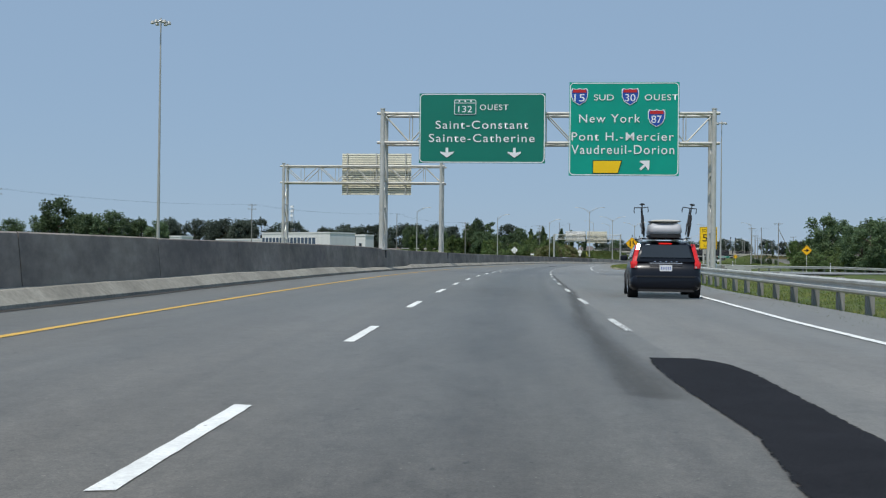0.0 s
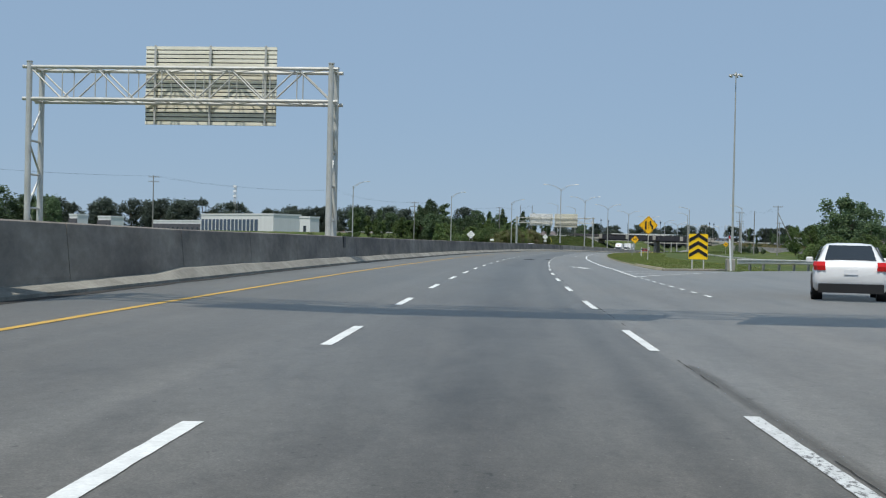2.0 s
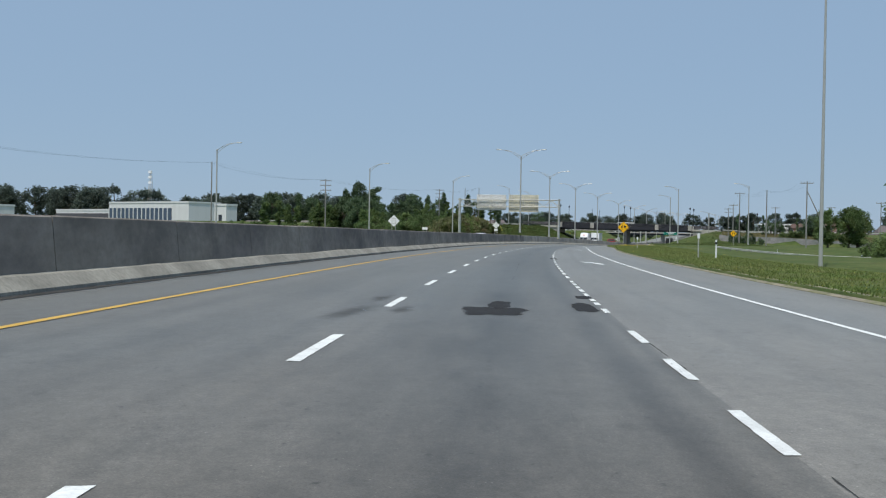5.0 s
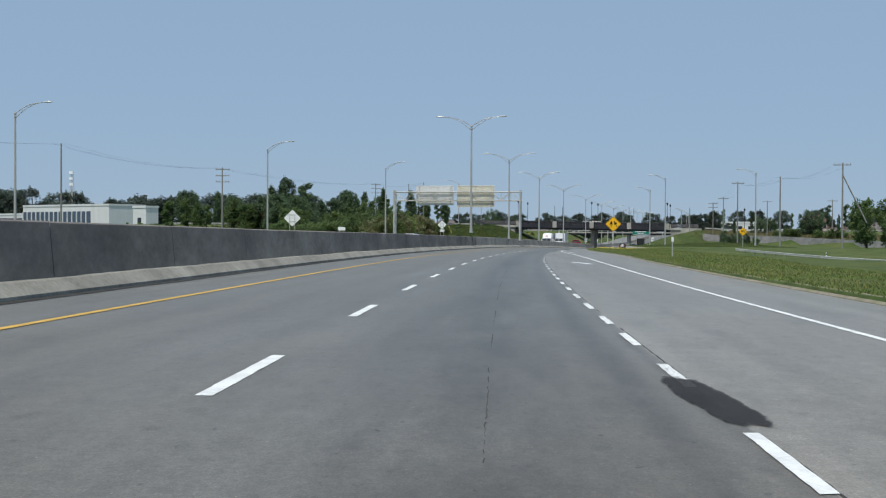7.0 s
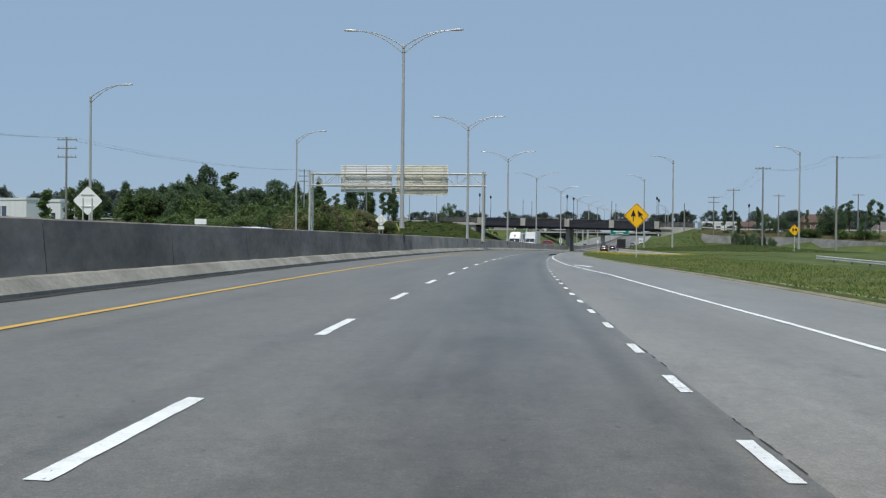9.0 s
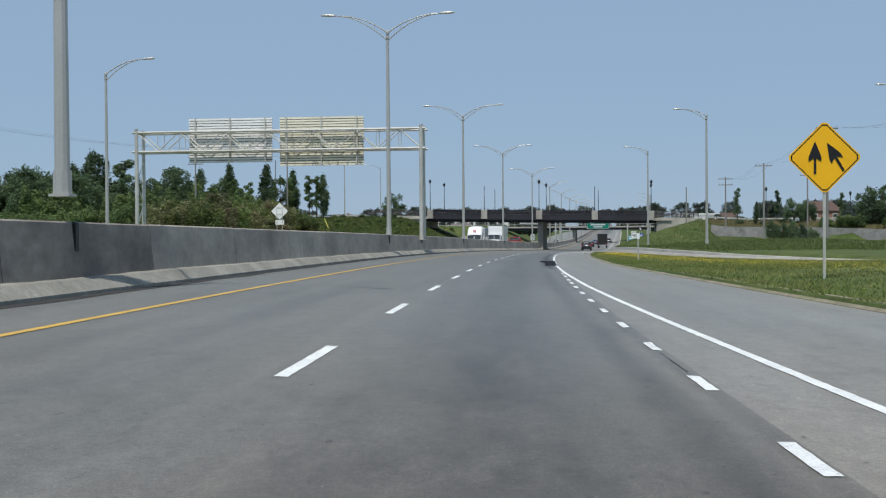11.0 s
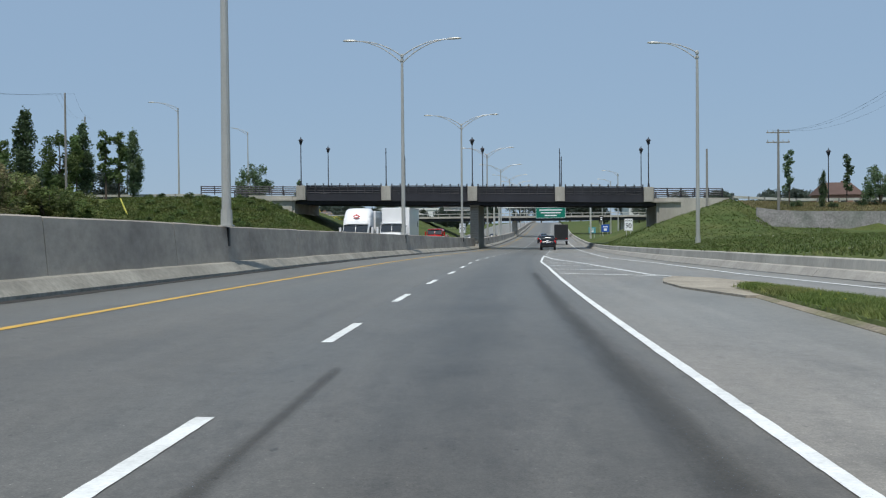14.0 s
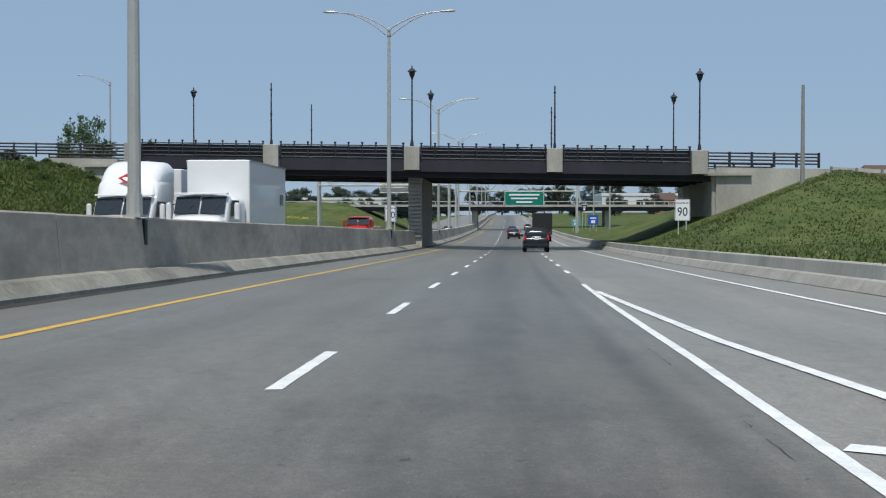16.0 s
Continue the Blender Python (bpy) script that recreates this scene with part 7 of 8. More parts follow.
def isle_region(rng):
    s = 122 + 294 * rng.random()
    k, e = U_KERB(s) + 0.34, min(U_ISLE(s), U_KERB(s) + 9)
    return s, k + max(0.0, e - k) * rng.random() ** 1.7


def slope_region(rng):
    s = 385 + 150 * rng.random()
    return s, U_RWALL(s) + 0.5 + 25 * rng.random()


def near_isle(rng):
    s = 345 + 72 * rng.random()
    k, e = U_KERB(s) + 0.34, U_ISLE(s)
    return s, k + max(0.0, e - k) * rng.random()


def exit_verge(rng):
    s = 4 + 76 * rng.random()
    return s, EXIT_R(s) + 1.0 + 8 * rng.random() ** 1.5 + (1.2 if s > 60 else 0)


tufts("grass", "rough green grass blades on the island", isle_region, 34000, 0.085, M_BLADE, 1, 4, 0.02)
tufts("grass", "tall weedy grass on the island tail", near_isle, 30000, 0.11, M_BLADE, 2, 6, 0.009)
tufts("grass", "rough grass blades on the slope", slope_region, 26000, 0.13, M_BLADE2, 3, 4, 0.03)
def bank_region(rng):
    s = 490 + 47 * rng.random()
    return s, U_OPP(s) - 0.6 - 32 * rng.random() ** 1.1


def terrace(rng):
    u = 26 + 46 * rng.random()
    return FENCE_S(u) + 2.8 + 14 * rng.random() ** 0.8, u


M_DRY = leaf_surface("dry_grass_blades", (0.30, 0.25, 0.13), (0.24, 0.23, 0.10))
tufts("grass", "tall dry beige grass above the retaining wall", terrace, 9000, 0.24, M_DRY, 6, 5, 0.03)
tufts("grass", "rough grass blades on the far bank", bank_region, 22000, 0.26, M_BLADE2, 5, 5, 0.05)
tufts("grass", "dry grass blades under the guardrail", exit_verge, 6000, 0.075, M_BLADE, 4, 4, 0.016)


def flowers(name, label, region, count, height, size, material, seed):
    rng = random.Random(seed)
    v, f = [], []
    for _ in range(count):
        s, u = region(rng)
        x, y, _z = Q(s, u, 0)
        z = terrain(s, u) + height * (0.6 + 0.6 * rng.random())
        for k in range(3):
            a = rng.random() * 6.28
            dx, dy = size * math.cos(a), size * math.sin(a)
            ox, oy, oz = 0.05 * rng.gauss(0, 1), 0.05 * rng.gauss(0, 1), 0.05 * rng.gauss(0, 1)
            i = len(v)
            v += [(x + ox - dx, y + oy - dy, z + oz), (x + ox + dy, y + oy - dx, z + oz + size * 0.6), (x + ox + dx, y + oy + dy, z + oz), (x + ox - dy, y + oy + dx, z + oz - size * 0.4)]
            f.append((i, i + 1, i + 2, i + 3))
    g = Geo()
    g.add(v, f)
    return tagged(part(name, g, material, None, fix=False), label, "flowers", kind="stuff")


def clumps(points, spread):
    def region(rng):
        s, u, k = points[rng.randrange(len(points))]
        return s + spread * 2.2 * k * rng.gauss(0, 1), max(U_KERB(min(s, 417)) + 0.5, u + 0.45 * spread * k * rng.gauss(0, 1))
    return region


flowers("yellow_wildflowers", "yellow wildflowers in clumps on the island", clumps([(372, 8.0, 1.2), (380, 7.3, 1.0), (386, 7.0, 1.4), (393, 6.4, 0.6), (365, 8.8, 1.0), (352, 11, 1.5), (398, 7.0, 1.0), (358, 9.6, 1.3), (344, 12, 1.6)], 1.6), 7500, 0.13, 0.0105, M_FLOWER, 11)
flowers("yellow_wildflowers", "scattered yellow wildflowers on the island", isle_region, 900, 0.10, 0.009, M_FLOWER, 12)
flowers("pale_wildflowers", "scattered pale wildflowers on the slope", slope_region, 160, 0.13, 0.018, M_FLOWERW, 13)


def far_bank(rng):
    s = 556 + 70 * rng.random()
    return s, -29 - 7 * rng.random()


flowers("yellow_wildflowers", "yellow wildflowers on the bank beyond the overpass", lambda r: (lambda a: (a[0], a[1]))(far_bank(r)), 450, 0.3, 0.07, M_FLOWER, 14)

# ---------------------------------------------------------------- vehicles
def paint(name, base, rough=0.25, gloss=0.5):
    return surface(name, base, rough, vary=0.04, scale=0.6, fine=30, fine_amount=0.02, bump=0, spec=gloss, coat=0.8 * gloss)


M_NAVY = paint("dark_blue_paint", (0.0035, 0.0045, 0.009), 0.3, 0.3)
M_CARBLACK = paint("black_car_paint", (0.006, 0.006, 0.008))
M_CARWHITE = paint("white_car_paint", (0.78, 0.78, 0.77), 0.35)
M_CARGREY = paint("grey_car_paint", (0.16, 0.165, 0.175))
M_CARRED = paint("red_truck_paint", (0.50, 0.02, 0.015))
M_CARBLUE = paint("blue_car_paint", (0.03, 0.05, 0.10))
M_TYRE = surface("tyre_rubber", (0.018, 0.018, 0.019), 0.9, vary=0.2, scale=3, fine=30, fine_amount=0.15, bump=0)
M_RIM = surface("alloy_rim", (0.55, 0.55, 0.56), 0.3, metal=0.7, vary=0.08, fine_amount=0.03, bump=0)
M_TRIM = surface("black_trim", (0.02, 0.02, 0.021), 0.6, vary=0.15, fine_amount=0.1, bump=0)
M_TAIL = surface("red_lamp_glass", (0.62, 0.012, 0.01), 0.15, vary=0.06, fine_amount=0.03, bump=0, spec=0.7)
M_CLEAR = surface("clear_lamp_glass", (0.34, 0.24, 0.22), 0.15, vary=0.06, fine_amount=0.03, bump=0, spec=0.7)
M_PLATE = surface("number_plate", (0.72, 0.73, 0.74), 0.4, vary=0.04, fine_amount=0.02, bump=0)
M_CHROME = surface("chrome", (0.75, 0.76, 0.78), 0.12, metal=0.9, vary=0.04, fine_amount=0.02, bump=0)
M_BOXGREY = surface("roof_box_plastic", (0.42, 0.43, 0.45), 0.45, vary=0.06, scale=1.5, fine=20, fine_amount=0.04, bump=0)
M_STOP = bpy.data.materials.new("lit_brake_lamp")
M_STOP.use_nodes = True
_b = M_STOP.node_tree.nodes["Principled BSDF"]
_b.inputs["Base Color"].default_value = (0.7, 0.01, 0.01, 1)
_b.inputs["Emission Color"].default_value = (1.0, 0.03, 0.02, 1)
_b.inputs["Emission Strength"].default_value = 0.55


def wheel(top, x, y, r, w, side, rims=M_RIM):
    """A wheel of its own: tyre, rim with spokes."""
    wh = new("wheel")
    wh.parent = top
    wh.location = (x, y, r)
    g = Geo()
    prof = [(-w / 2, r * 0.66), (-w / 2, r * 0.93), (-w / 2 + 0.03, r), (w / 2 - 0.03, r), (w / 2, r * 0.93), (w / 2, r * 0.66)]
    n = 20
    rings = [[(px, pr * math.cos(2 * math.pi * i / n), pr * math.sin(2 * math.pi * i / n)) for px, pr in prof] for i in range(n)]
    v = [p for q in rings for p in q]
    k = len(prof)
    f = [(i * k + j, i * k + (j + 1) % k, ((i + 1) % n) * k + (j + 1) % k, ((i + 1) % n) * k + j) for i in range(n) for j in range(k)]
    g.add(v, f)
    part("tyre", g, M_TYRE, wh)
    g = Geo()
    xs = side * (w / 2 - 0.02)
    g.tube((xs, 0, 0), (xs + side * 0.03, 0, 0), r * 0.2, r * 0.16, 12)
    for i in range(7):
        a = 2 * math.pi * i / 7
        g.tube((xs + side * 0.015, 0.1 * r * math.cos(a), 0.1 * r * math.sin(a)), (xs, 0.64 * r * math.cos(a), 0.64 * r * math.sin(a)), r * 0.075, r * 0.06, 5)
    g.pipe([(xs, 0.64 * r * math.cos(2 * math.pi * i / n), 0.64 * r * math.sin(2 * math.pi * i / n)) for i in range(n + 1)], r * 0.05, 5)
    g.tube((xs - side * 0.04, 0, 0), (xs - side * 0.035, 0, 0), r * 0.62, r * 0.62, 16)
    part("rim", g, rims, wh)
    return wh


def section(y, w, zb, zt, crown=0.03):
    """A rounded cross-section of a car's lower body."""
    return [(-w * 0.9, y, zb), (-w * 0.985, y, zb + 0.08), (-w, y, zb + (zt - zb) * 0.42), (-w * 0.985, y, zb + (zt - zb) * 0.72), (-w * 0.945, y, zt - 0.02), (-w * 0.86, y, zt + crown * 0.5), (-w * 0.4, y, zt + crown),
            (w * 0.4, y, zt + crown), (w * 0.86, y, zt + crown * 0.5), (w * 0.945, y, zt - 0.02), (w * 0.985, y, zb + (zt - zb) * 0.72), (w, y, zb + (zt - zb) * 0.42), (w * 0.985, y, zb + 0.08), (w * 0.9, y, zb)]


def cabin(y, wb, wt, zb, zr):
    k = (zr - zb)
    return [(-wb, y, zb), (-wb + (wb - wt) * 0.55, y, zb + k * 0.5), (-wt, y, zr - min(0.09, k * 0.3)), (-wt * 0.88, y, zr - 0.025), (-wt * 0.45, y, zr),
            (wt * 0.45, y, zr), (wt * 0.88, y, zr - 0.025), (wt, y, zr - min(0.09, k * 0.3)), (wb - (wb - wt) * 0.55, y, zb + k * 0.5), (wb, y, zb)]


def quad(name, pts, material, parent, thick=0.012):
    """A thin pane through four corner points, pushed outwards along its normal."""
    p = [Vector(q) for q in pts]
    n = (p[1] - p[0]).cross(p[3] - p[0]).normalized() * thick
    g = Geo()
    g.add([q for q in p] + [q + n for q in p], [(3, 2, 1, 0), (4, 5, 6, 7), (0, 1, 5, 4), (1, 2, 6, 5), (2, 3, 7, 6), (3, 0, 4, 7)])
    return part(name, g, material, parent)


def car(name, m, label, body, house_, wheels, r, mat, belt_z, tail="tall", category="car", plate_z=0.72):
    """A car with its tail at y = 0: lower body sections, cabin sections, wheels at y."""
    top = thing(name, m, label, category)
    g = Geo()
    g.loft([section(*q) for q in body])
    part("body", g, mat, top, smooth=True)
    g = Geo()
    g.loft([cabin(y, wb, wt, belt_z - 0.03, zr) for y, wb, wt, zr in house_])
    part("cabin", g, mat, top, smooth=True)
    w = max(q[1] for q in body)
    for y in wheels:
        for sd in (-1, 1):
            wheel(top, sd * (w - 0.085), y, r, 0.215, sd)
            g = Geo()
            g.tube((sd * (w - 0.25), y, r + 0.02), (sd * (w + 0.001), y, r + 0.02), r * 1.14, r * 1.14, 20)
            part("wheel_arch", g, M_TRIM, top)
    return top


# dark wagon with a roof box and two bicycles
WB = [(0.0, 0.74, 0.34, 0.60, 0.02), (0.05, 0.85, 0.27, 0.74, 0.03), (0.14, 0.905, 0.23, 0.93, 0.03), (0.6, 0.925, 0.20, 0.98, 0.03), (1.6, 0.93, 0.19, 0.97, 0.03), (2.9, 0.93, 0.22, 0.95, 0.03), (3.5, 0.925, 0.22, 0.92, 0.04), (4.2, 0.90, 0.24, 0.84, 0.05), (4.62, 0.82, 0.28, 0.72, 0.04), (4.8, 0.64, 0.36, 0.62, 0.02)]
WH = [(0.12, 0.86, 0.80, 1.0), (0.2, 0.86, 0.76, 1.20), (0.34, 0.86, 0.70, 1.44), (0.6, 0.865, 0.68, 1.495), (1.4, 0.87, 0.69, 1.53), (2.3, 0.87, 0.68, 1.515), (2.75, 0.86, 0.67, 1.43), (3.3, 0.84, 0.70, 1.14), (3.6, 0.82, 0.76, 0.97)]
wagon = car("station_wagon", at(30.0, 4.22, None, -3.5), "dark blue station wagon with a roof box and two bicycles", WB, WH, (0.98, 3.72), 0.325, M_NAVY, 0.98)
quad("rear_window", [(-0.66, 0.158, 1.06), (0.66, 0.158, 1.06), (0.58, 0.318, 1.39), (-0.58, 0.318, 1.39)], M_GLASS, wagon, 0.04)
for sd in (-1, 1):
    for y0, y1 in ((0.62, 1.32), (1.4, 2.2), (2.28, 3.1)):
        a = 0.0 if y1 < 3 else 0.3
        pts = [(sd * 0.868, y0, 1.02), (sd * 0.868, y1, 1.02), (sd * 0.722, y1 - a, 1.40 - a * 0.25), (sd * 0.722, y0 + (0.06 if y0 < 1 else 0), 1.41)]
        quad("side_window", pts if sd > 0 else pts[::-1], M_GLASS, wagon, 0.02)
    # tall corner lamps
    g = Geo()
    g.loft([[(sd * (x + dx), y + dy, z) for dx, dy in ((-0.05, -0.01), (0.03, 0.0), (0.062, 0.05), (0.055, 0.2), (-0.05, 0.1))] for x, y, z in ((0.70, 0.33, 1.43), (0.735, 0.24, 1.28), (0.77, 0.17, 1.12), (0.80, 0.11, 1.0), (0.81, 0.085, 0.95))])
    part("tail_light", g, M_TAIL, wagon, smooth=False)
    g = Geo()
    g.loft([[(sd * (x + dx), y + dy, z) for dx, dy in ((-0.07, 0.0), (0.05, 0.01), (0.095, 0.06), (0.112, 0.28), (-0.06, 0.1))] for x, y, z in ((0.805, 0.08, 0.97), (0.81, 0.05, 0.9), (0.80, 0.045, 0.80))])
    part("brake_light", g, M_TAIL, wagon)
    g = Geo()
    g.loft([[(sd * (x + dx), y + dy, z) for dx, dy in ((0, 0), (0.05, 0.006), (0.05, 0.03), (0, 0.03))] for x, y, z in ((0.745, 0.06, 0.90), (0.75, 0.035, 0.80))])
    part("reversing_light", g, M_CLEAR, wagon)
    g = Geo()
    g.chamfer((sd * 1.0, 2.85, 1.06), (0.2, 0.12, 0.15), 0.03)
    part("mirror", g, M_NAVY, wagon)
    g = Geo()
    g.tube((sd * 0.6, 0.6, 1.54), (sd * 0.6, 2.3, 1.56), 0.018, n=6)
    for y in (0.65, 1.45, 2.25):
        g.tube((sd * 0.6, y, 1.49), (sd * 0.6, y, 1.55), 0.018, n=6)
    part("roof_rail", g, M_CHROME, wagon)
quad("high_brake_light", [(-0.17, 0.325, 1.425), (0.17, 0.325, 1.425), (0.17, 0.345, 1.452), (-0.17, 0.345, 1.452)], M_STOP, wagon, 0.02)
quad("window_sticker", [(-0.52, 0.298, 1.34), (-0.40, 0.298, 1.34), (-0.40, 0.332, 1.41), (-0.52, 0.332, 1.41)], M_WHITE, wagon, 0.028)
quad("number_plate", [(-0.16, 0.048, 0.72), (0.16, 0.048, 0.72), (0.16, 0.052, 0.88), (-0.16, 0.052, 0.88)], M_PLATE, wagon, 0.02)
for i in range(6):
    x = -0.115 + 0.046 * i
    quad("plate_bar", [(x - 0.008, 0.026, 0.765), (x + 0.008, 0.026, 0.765), (x + 0.008, 0.028, 0.83), (x - 0.008, 0.028, 0.83)], M_BLUE, wagon, 0.003)
g = Geo()
g.tube((-0.42, 0.055, 0.925), (0.42, 0.055, 0.925), 0.012, n=6)
part("chrome_strip", g, M_CHROME, wagon)
for i in range(5):
    x = -0.28 + 0.14 * i
    quad("badge_bar", [(x - 0.02, 0.04, 0.955), (x + 0.02, 0.04, 0.955), (x + 0.02, 0.045, 0.975), (x - 0.02, 0.045, 0.975)], M_CHROME, wagon, 0.006)
g = Geo()
g.loft([section(y, w, zb, zt, 0.0) for y, w, zb, zt in ((-0.045, 0.70, 0.30, 0.56), (-0.03, 0.84, 0.25, 0.60), (0.12, 0.915, 0.23, 0.62), (0.3, 0.932, 0.23, 0.6))])
part("bumper", g, M_NAVY, wagon, smooth=True)
g = Geo()
g.box((0, -0.04, 0.58), (1.5, 0.04, 0.035))
part("bumper_strip", g, M_TRIM, wagon)
g = Geo()
g.chamfer((0, 0.03, 0.25), (1.45, 0.12, 0.13), 0.03)
part("lower_valance", g, M_TRIM, wagon)
# roof box
g = Geo()
g.loft([[(w * x, y, z0 + (z1 - z0) * k) for x, k in ((-0.9, 0), (-1, 0.35), (-0.93, 0.85), (-0.75, 1), (0.75, 1), (0.93, 0.85), (1, 0.35), (0.9, 0))] for y, w, z0, z1 in ((0.25, 0.36, 1.70, 1.86), (0.4, 0.43, 1.66, 1.98), (1.2, 0.45, 1.64, 2.02), (2.0, 0.42, 1.64, 1.98), (2.5, 0.30, 1.68, 1.86))])
part("roof_box", g, M_BOXGREY, wagon, "grey plastic roof box", smooth=True)
g = Geo()
g.loft([[(w * x, y, z0 + (z1 - z0) * k) for x, k in ((-0.9, 0), (-1, 0.8), (1, 0.8), (0.9, 0))] for y, w, z0, z1 in ((0.24, 0.40, 1.60, 1.70), (1.2, 0.47, 1.58, 1.68), (2.5, 0.34, 1.60, 1.70))])
part("roof_box_base", g, M_TRIM, wagon)
g = Geo()
g.loft([[(w * math.cos(a), y + 0.0, 2.04 + 0.035 * math.sin(a)) for a in [2 * math.pi * i / 10 for i in range(10)]] for y, w in ((0.3, 0.2), (0.4, 0.40), (1.1, 0.44), (2.0, 0.34), (2.4, 0.1))])
part("board_on_box", g, M_SIDING, wagon, "pale board strapped on the roof box", smooth=True)
for y in (0.75, 1.75):
    g = Geo()
    g.tube((-0.68, y, 1.585), (0.68, y, 1.585), 0.02, n=6)
    part("cross_bar", g, M_CHROME, wagon)


def bicycle(x, y0, lean, label):
    """A bicycle clamped upright on the roof, rear wheel towards the tail, front wheel taken off."""
    b = new("bicycle")
    b.parent = wagon
    b.location = (x, y0, 1.62)
    b.rotation_euler = (0, radians(lean), 0)
    b.scale = (0.86, 0.86, 0.86)
    tagged(b, label)
    r = 0.33
    g = Geo()
    ring = [(0, r * math.cos(2 * math.pi * i / 24), r + r * math.sin(2 * math.pi * i / 24)) for i in range(25)]
    g.pipe(ring, 0.022, 6)
    g.pipe([(0, 0.93 * q[1], r + 0.93 * (q[2] - r)) for q in ring], 0.014, 4)
    for i in range(10):
        a = math.pi * i / 10
        g.tube((0, -r * 0.93 * math.cos(a), r - r * 0.93 * math.sin(a)), (0, r * 0.93 * math.cos(a), r + r * 0.93 * math.sin(a)), 0.004, n=3)
    part("wheel", g, M_TYRE, b)
    g = Geo()
    bb, seat, head, fork, hub = (0, 0.42, 0.3), (0, 0.28, 0.82), (0, 0.83, 0.84), (0, 0.98, 0.1), (0, 0, r)
    for p, q in ((bb, seat), (seat, head), (bb, (0, 0.85, 0.74)), (hub, bb), (hub, (0, 0.3, 0.76)), (head, fork)):
        g.tube(p, q, 0.02, n=6)
    g.tube(seat, (0, 0.24, 0.98), 0.015, n=6)
    g.tube(head, (0, 0.82, 0.92), 0.018, n=6)
    part("frame", g, M_TRIM, b)
    g = Geo()
    g.loft([[(w * math.cos(a), y, 1.0 + 0.035 * math.sin(a)) for a in [2 * math.pi * i / 8 for i in range(8)]] for y, w in ((0.08, 0.05), (0.14, 0.085), (0.26, 0.05), (0.36, 0.02))])
    part("saddle", g, M_TRIM, b)
    g = Geo()
    g.pipe([(-0.21, 0.98, 0.78), (-0.22, 1.02, 0.84), (-0.21, 0.92, 0.94), (-0.05, 0.86, 0.93), (0.05, 0.86, 0.93), (0.21, 0.92, 0.94), (0.22, 1.02, 0.84), (0.21, 0.98, 0.78)], 0.016, 6)
    part("handlebar", g, M_TRIM, b)
    g = Geo()
    g.tube((-0.02, 0.42, 0.3), (0.035, 0.42, 0.3), 0.1, 0.1, 14)
    g.tube((0.06, 0.42, 0.3), (0.07, 0.52, 0.17), 0.014, n=5)
    g.tube((-0.06, 0.42, 0.3), (-0.07, 0.32, 0.43), 0.014, n=5)
    part("crankset", g, M_RIM, b)
    g = Geo()
    g.box((0, 0.5, -0.02), (0.09, 1.3, 0.035))
    part("carrier_rail", g, M_CHROME, b)


bicycle(-0.56, 0.35, -3, "black road bicycle on the roof carrier")
bicycle(0.58, 0.35, 8, "black road bicycle on the roof carrier")

# white sedan on the exit
SB = [(0.0, 0.70, 0.45, 0.78, 0.02), (0.06, 0.82, 0.34, 0.92, 0.03), (0.25, 0.87, 0.25, 0.97, 0.03), (1.0, 0.885, 0.22, 0.96, 0.03), (2.8, 0.885, 0.22, 0.92, 0.03), (3.6, 0.87, 0.22, 0.86, 0.05), (4.3, 0.80, 0.26, 0.72, 0.04), (4.55, 0.62, 0.34, 0.6, 0.02)]
SH = [(0.55, 0.80, 0.74, 0.97), (0.8, 0.80, 0.66, 1.18), (1.15, 0.80, 0.60, 1.39), (1.9, 0.80, 0.61, 1.44), (2.5, 0.80, 0.60, 1.40), (3.1, 0.79, 0.66, 1.10), (3.4, 0.77, 0.72, 0.93)]


def sedan(m, mat, label):
    c = car("sedan", m, label, SB, SH, (0.95, 3.6), 0.31, mat, 0.95)
    quad("rear_window", [(-0.60, 0.60, 1.0), (0.60, 0.60, 1.0), (0.50, 1.05, 1.355), (-0.50, 1.05, 1.355)], M_GLASS, c, 0.025)
    for sd in (-1, 1):
        for y0, y1, a in ((0.95, 1.75, 0.0), (1.83, 2.75, 0.25)):
            pts = [(sd * 0.80, y0, 0.99), (sd * 0.80, y1, 0.99), (sd * 0.655, y1 - a, 1.33), (sd * 0.655, y0 + 0.2, 1.33)]
            quad("side_window", pts if sd > 0 else pts[::-1], M_GLASS, c, 0.02)
        g = Geo()
        g.loft([[(sd * (x + dx), y + dy, z) for dx, dy in ((-0.17, -0.03), (0.02, 0.0), (0.10, 0.12), (0.11, 0.34), (-0.1, 0.2))] for x, y, z in ((0.76, 0.03, 0.97), (0.77, -0.01, 0.87), (0.75, 0.0, 0.76))])
        part("tail_light", g, M_TAIL, c)
        g = Geo()
        g.chamfer((sd * 0.95, 2.65, 1.0), (0.18, 0.12, 0.13), 0.03)
        part("mirror", g, mat, c)
    g = Geo()
    g.box((0, 0.0, 0.33), (1.5, 0.2, 0.22))
    part("lower_bumper", g, M_TRIM, c)
    quad("number_plate", [(-0.16, 0.0, 0.66), (0.16, 0.0, 0.66), (0.16, 0.01, 0.78), (-0.16, 0.01, 0.78)], M_PLATE, c, 0.02)
    return c


sedan(at(82.0, 8.35, None, -14), M_CARWHITE, "white sedan driving onto the exit ramp")
sedan(at(655.0, 0.8), M_CARBLUE, "dark blue sedan far ahead on the road")
sedan(at(606.0, 0.9), M_CARBLACK, "black sedan far ahead beyond the overpass")
sedan(at(700.0, 4.4), M_CARGREY, "grey sedan far ahead on the road")
sedan(at(585.0, -11.0, None, 180), M_CARWHITE, "white sedan on the opposite carriageway")
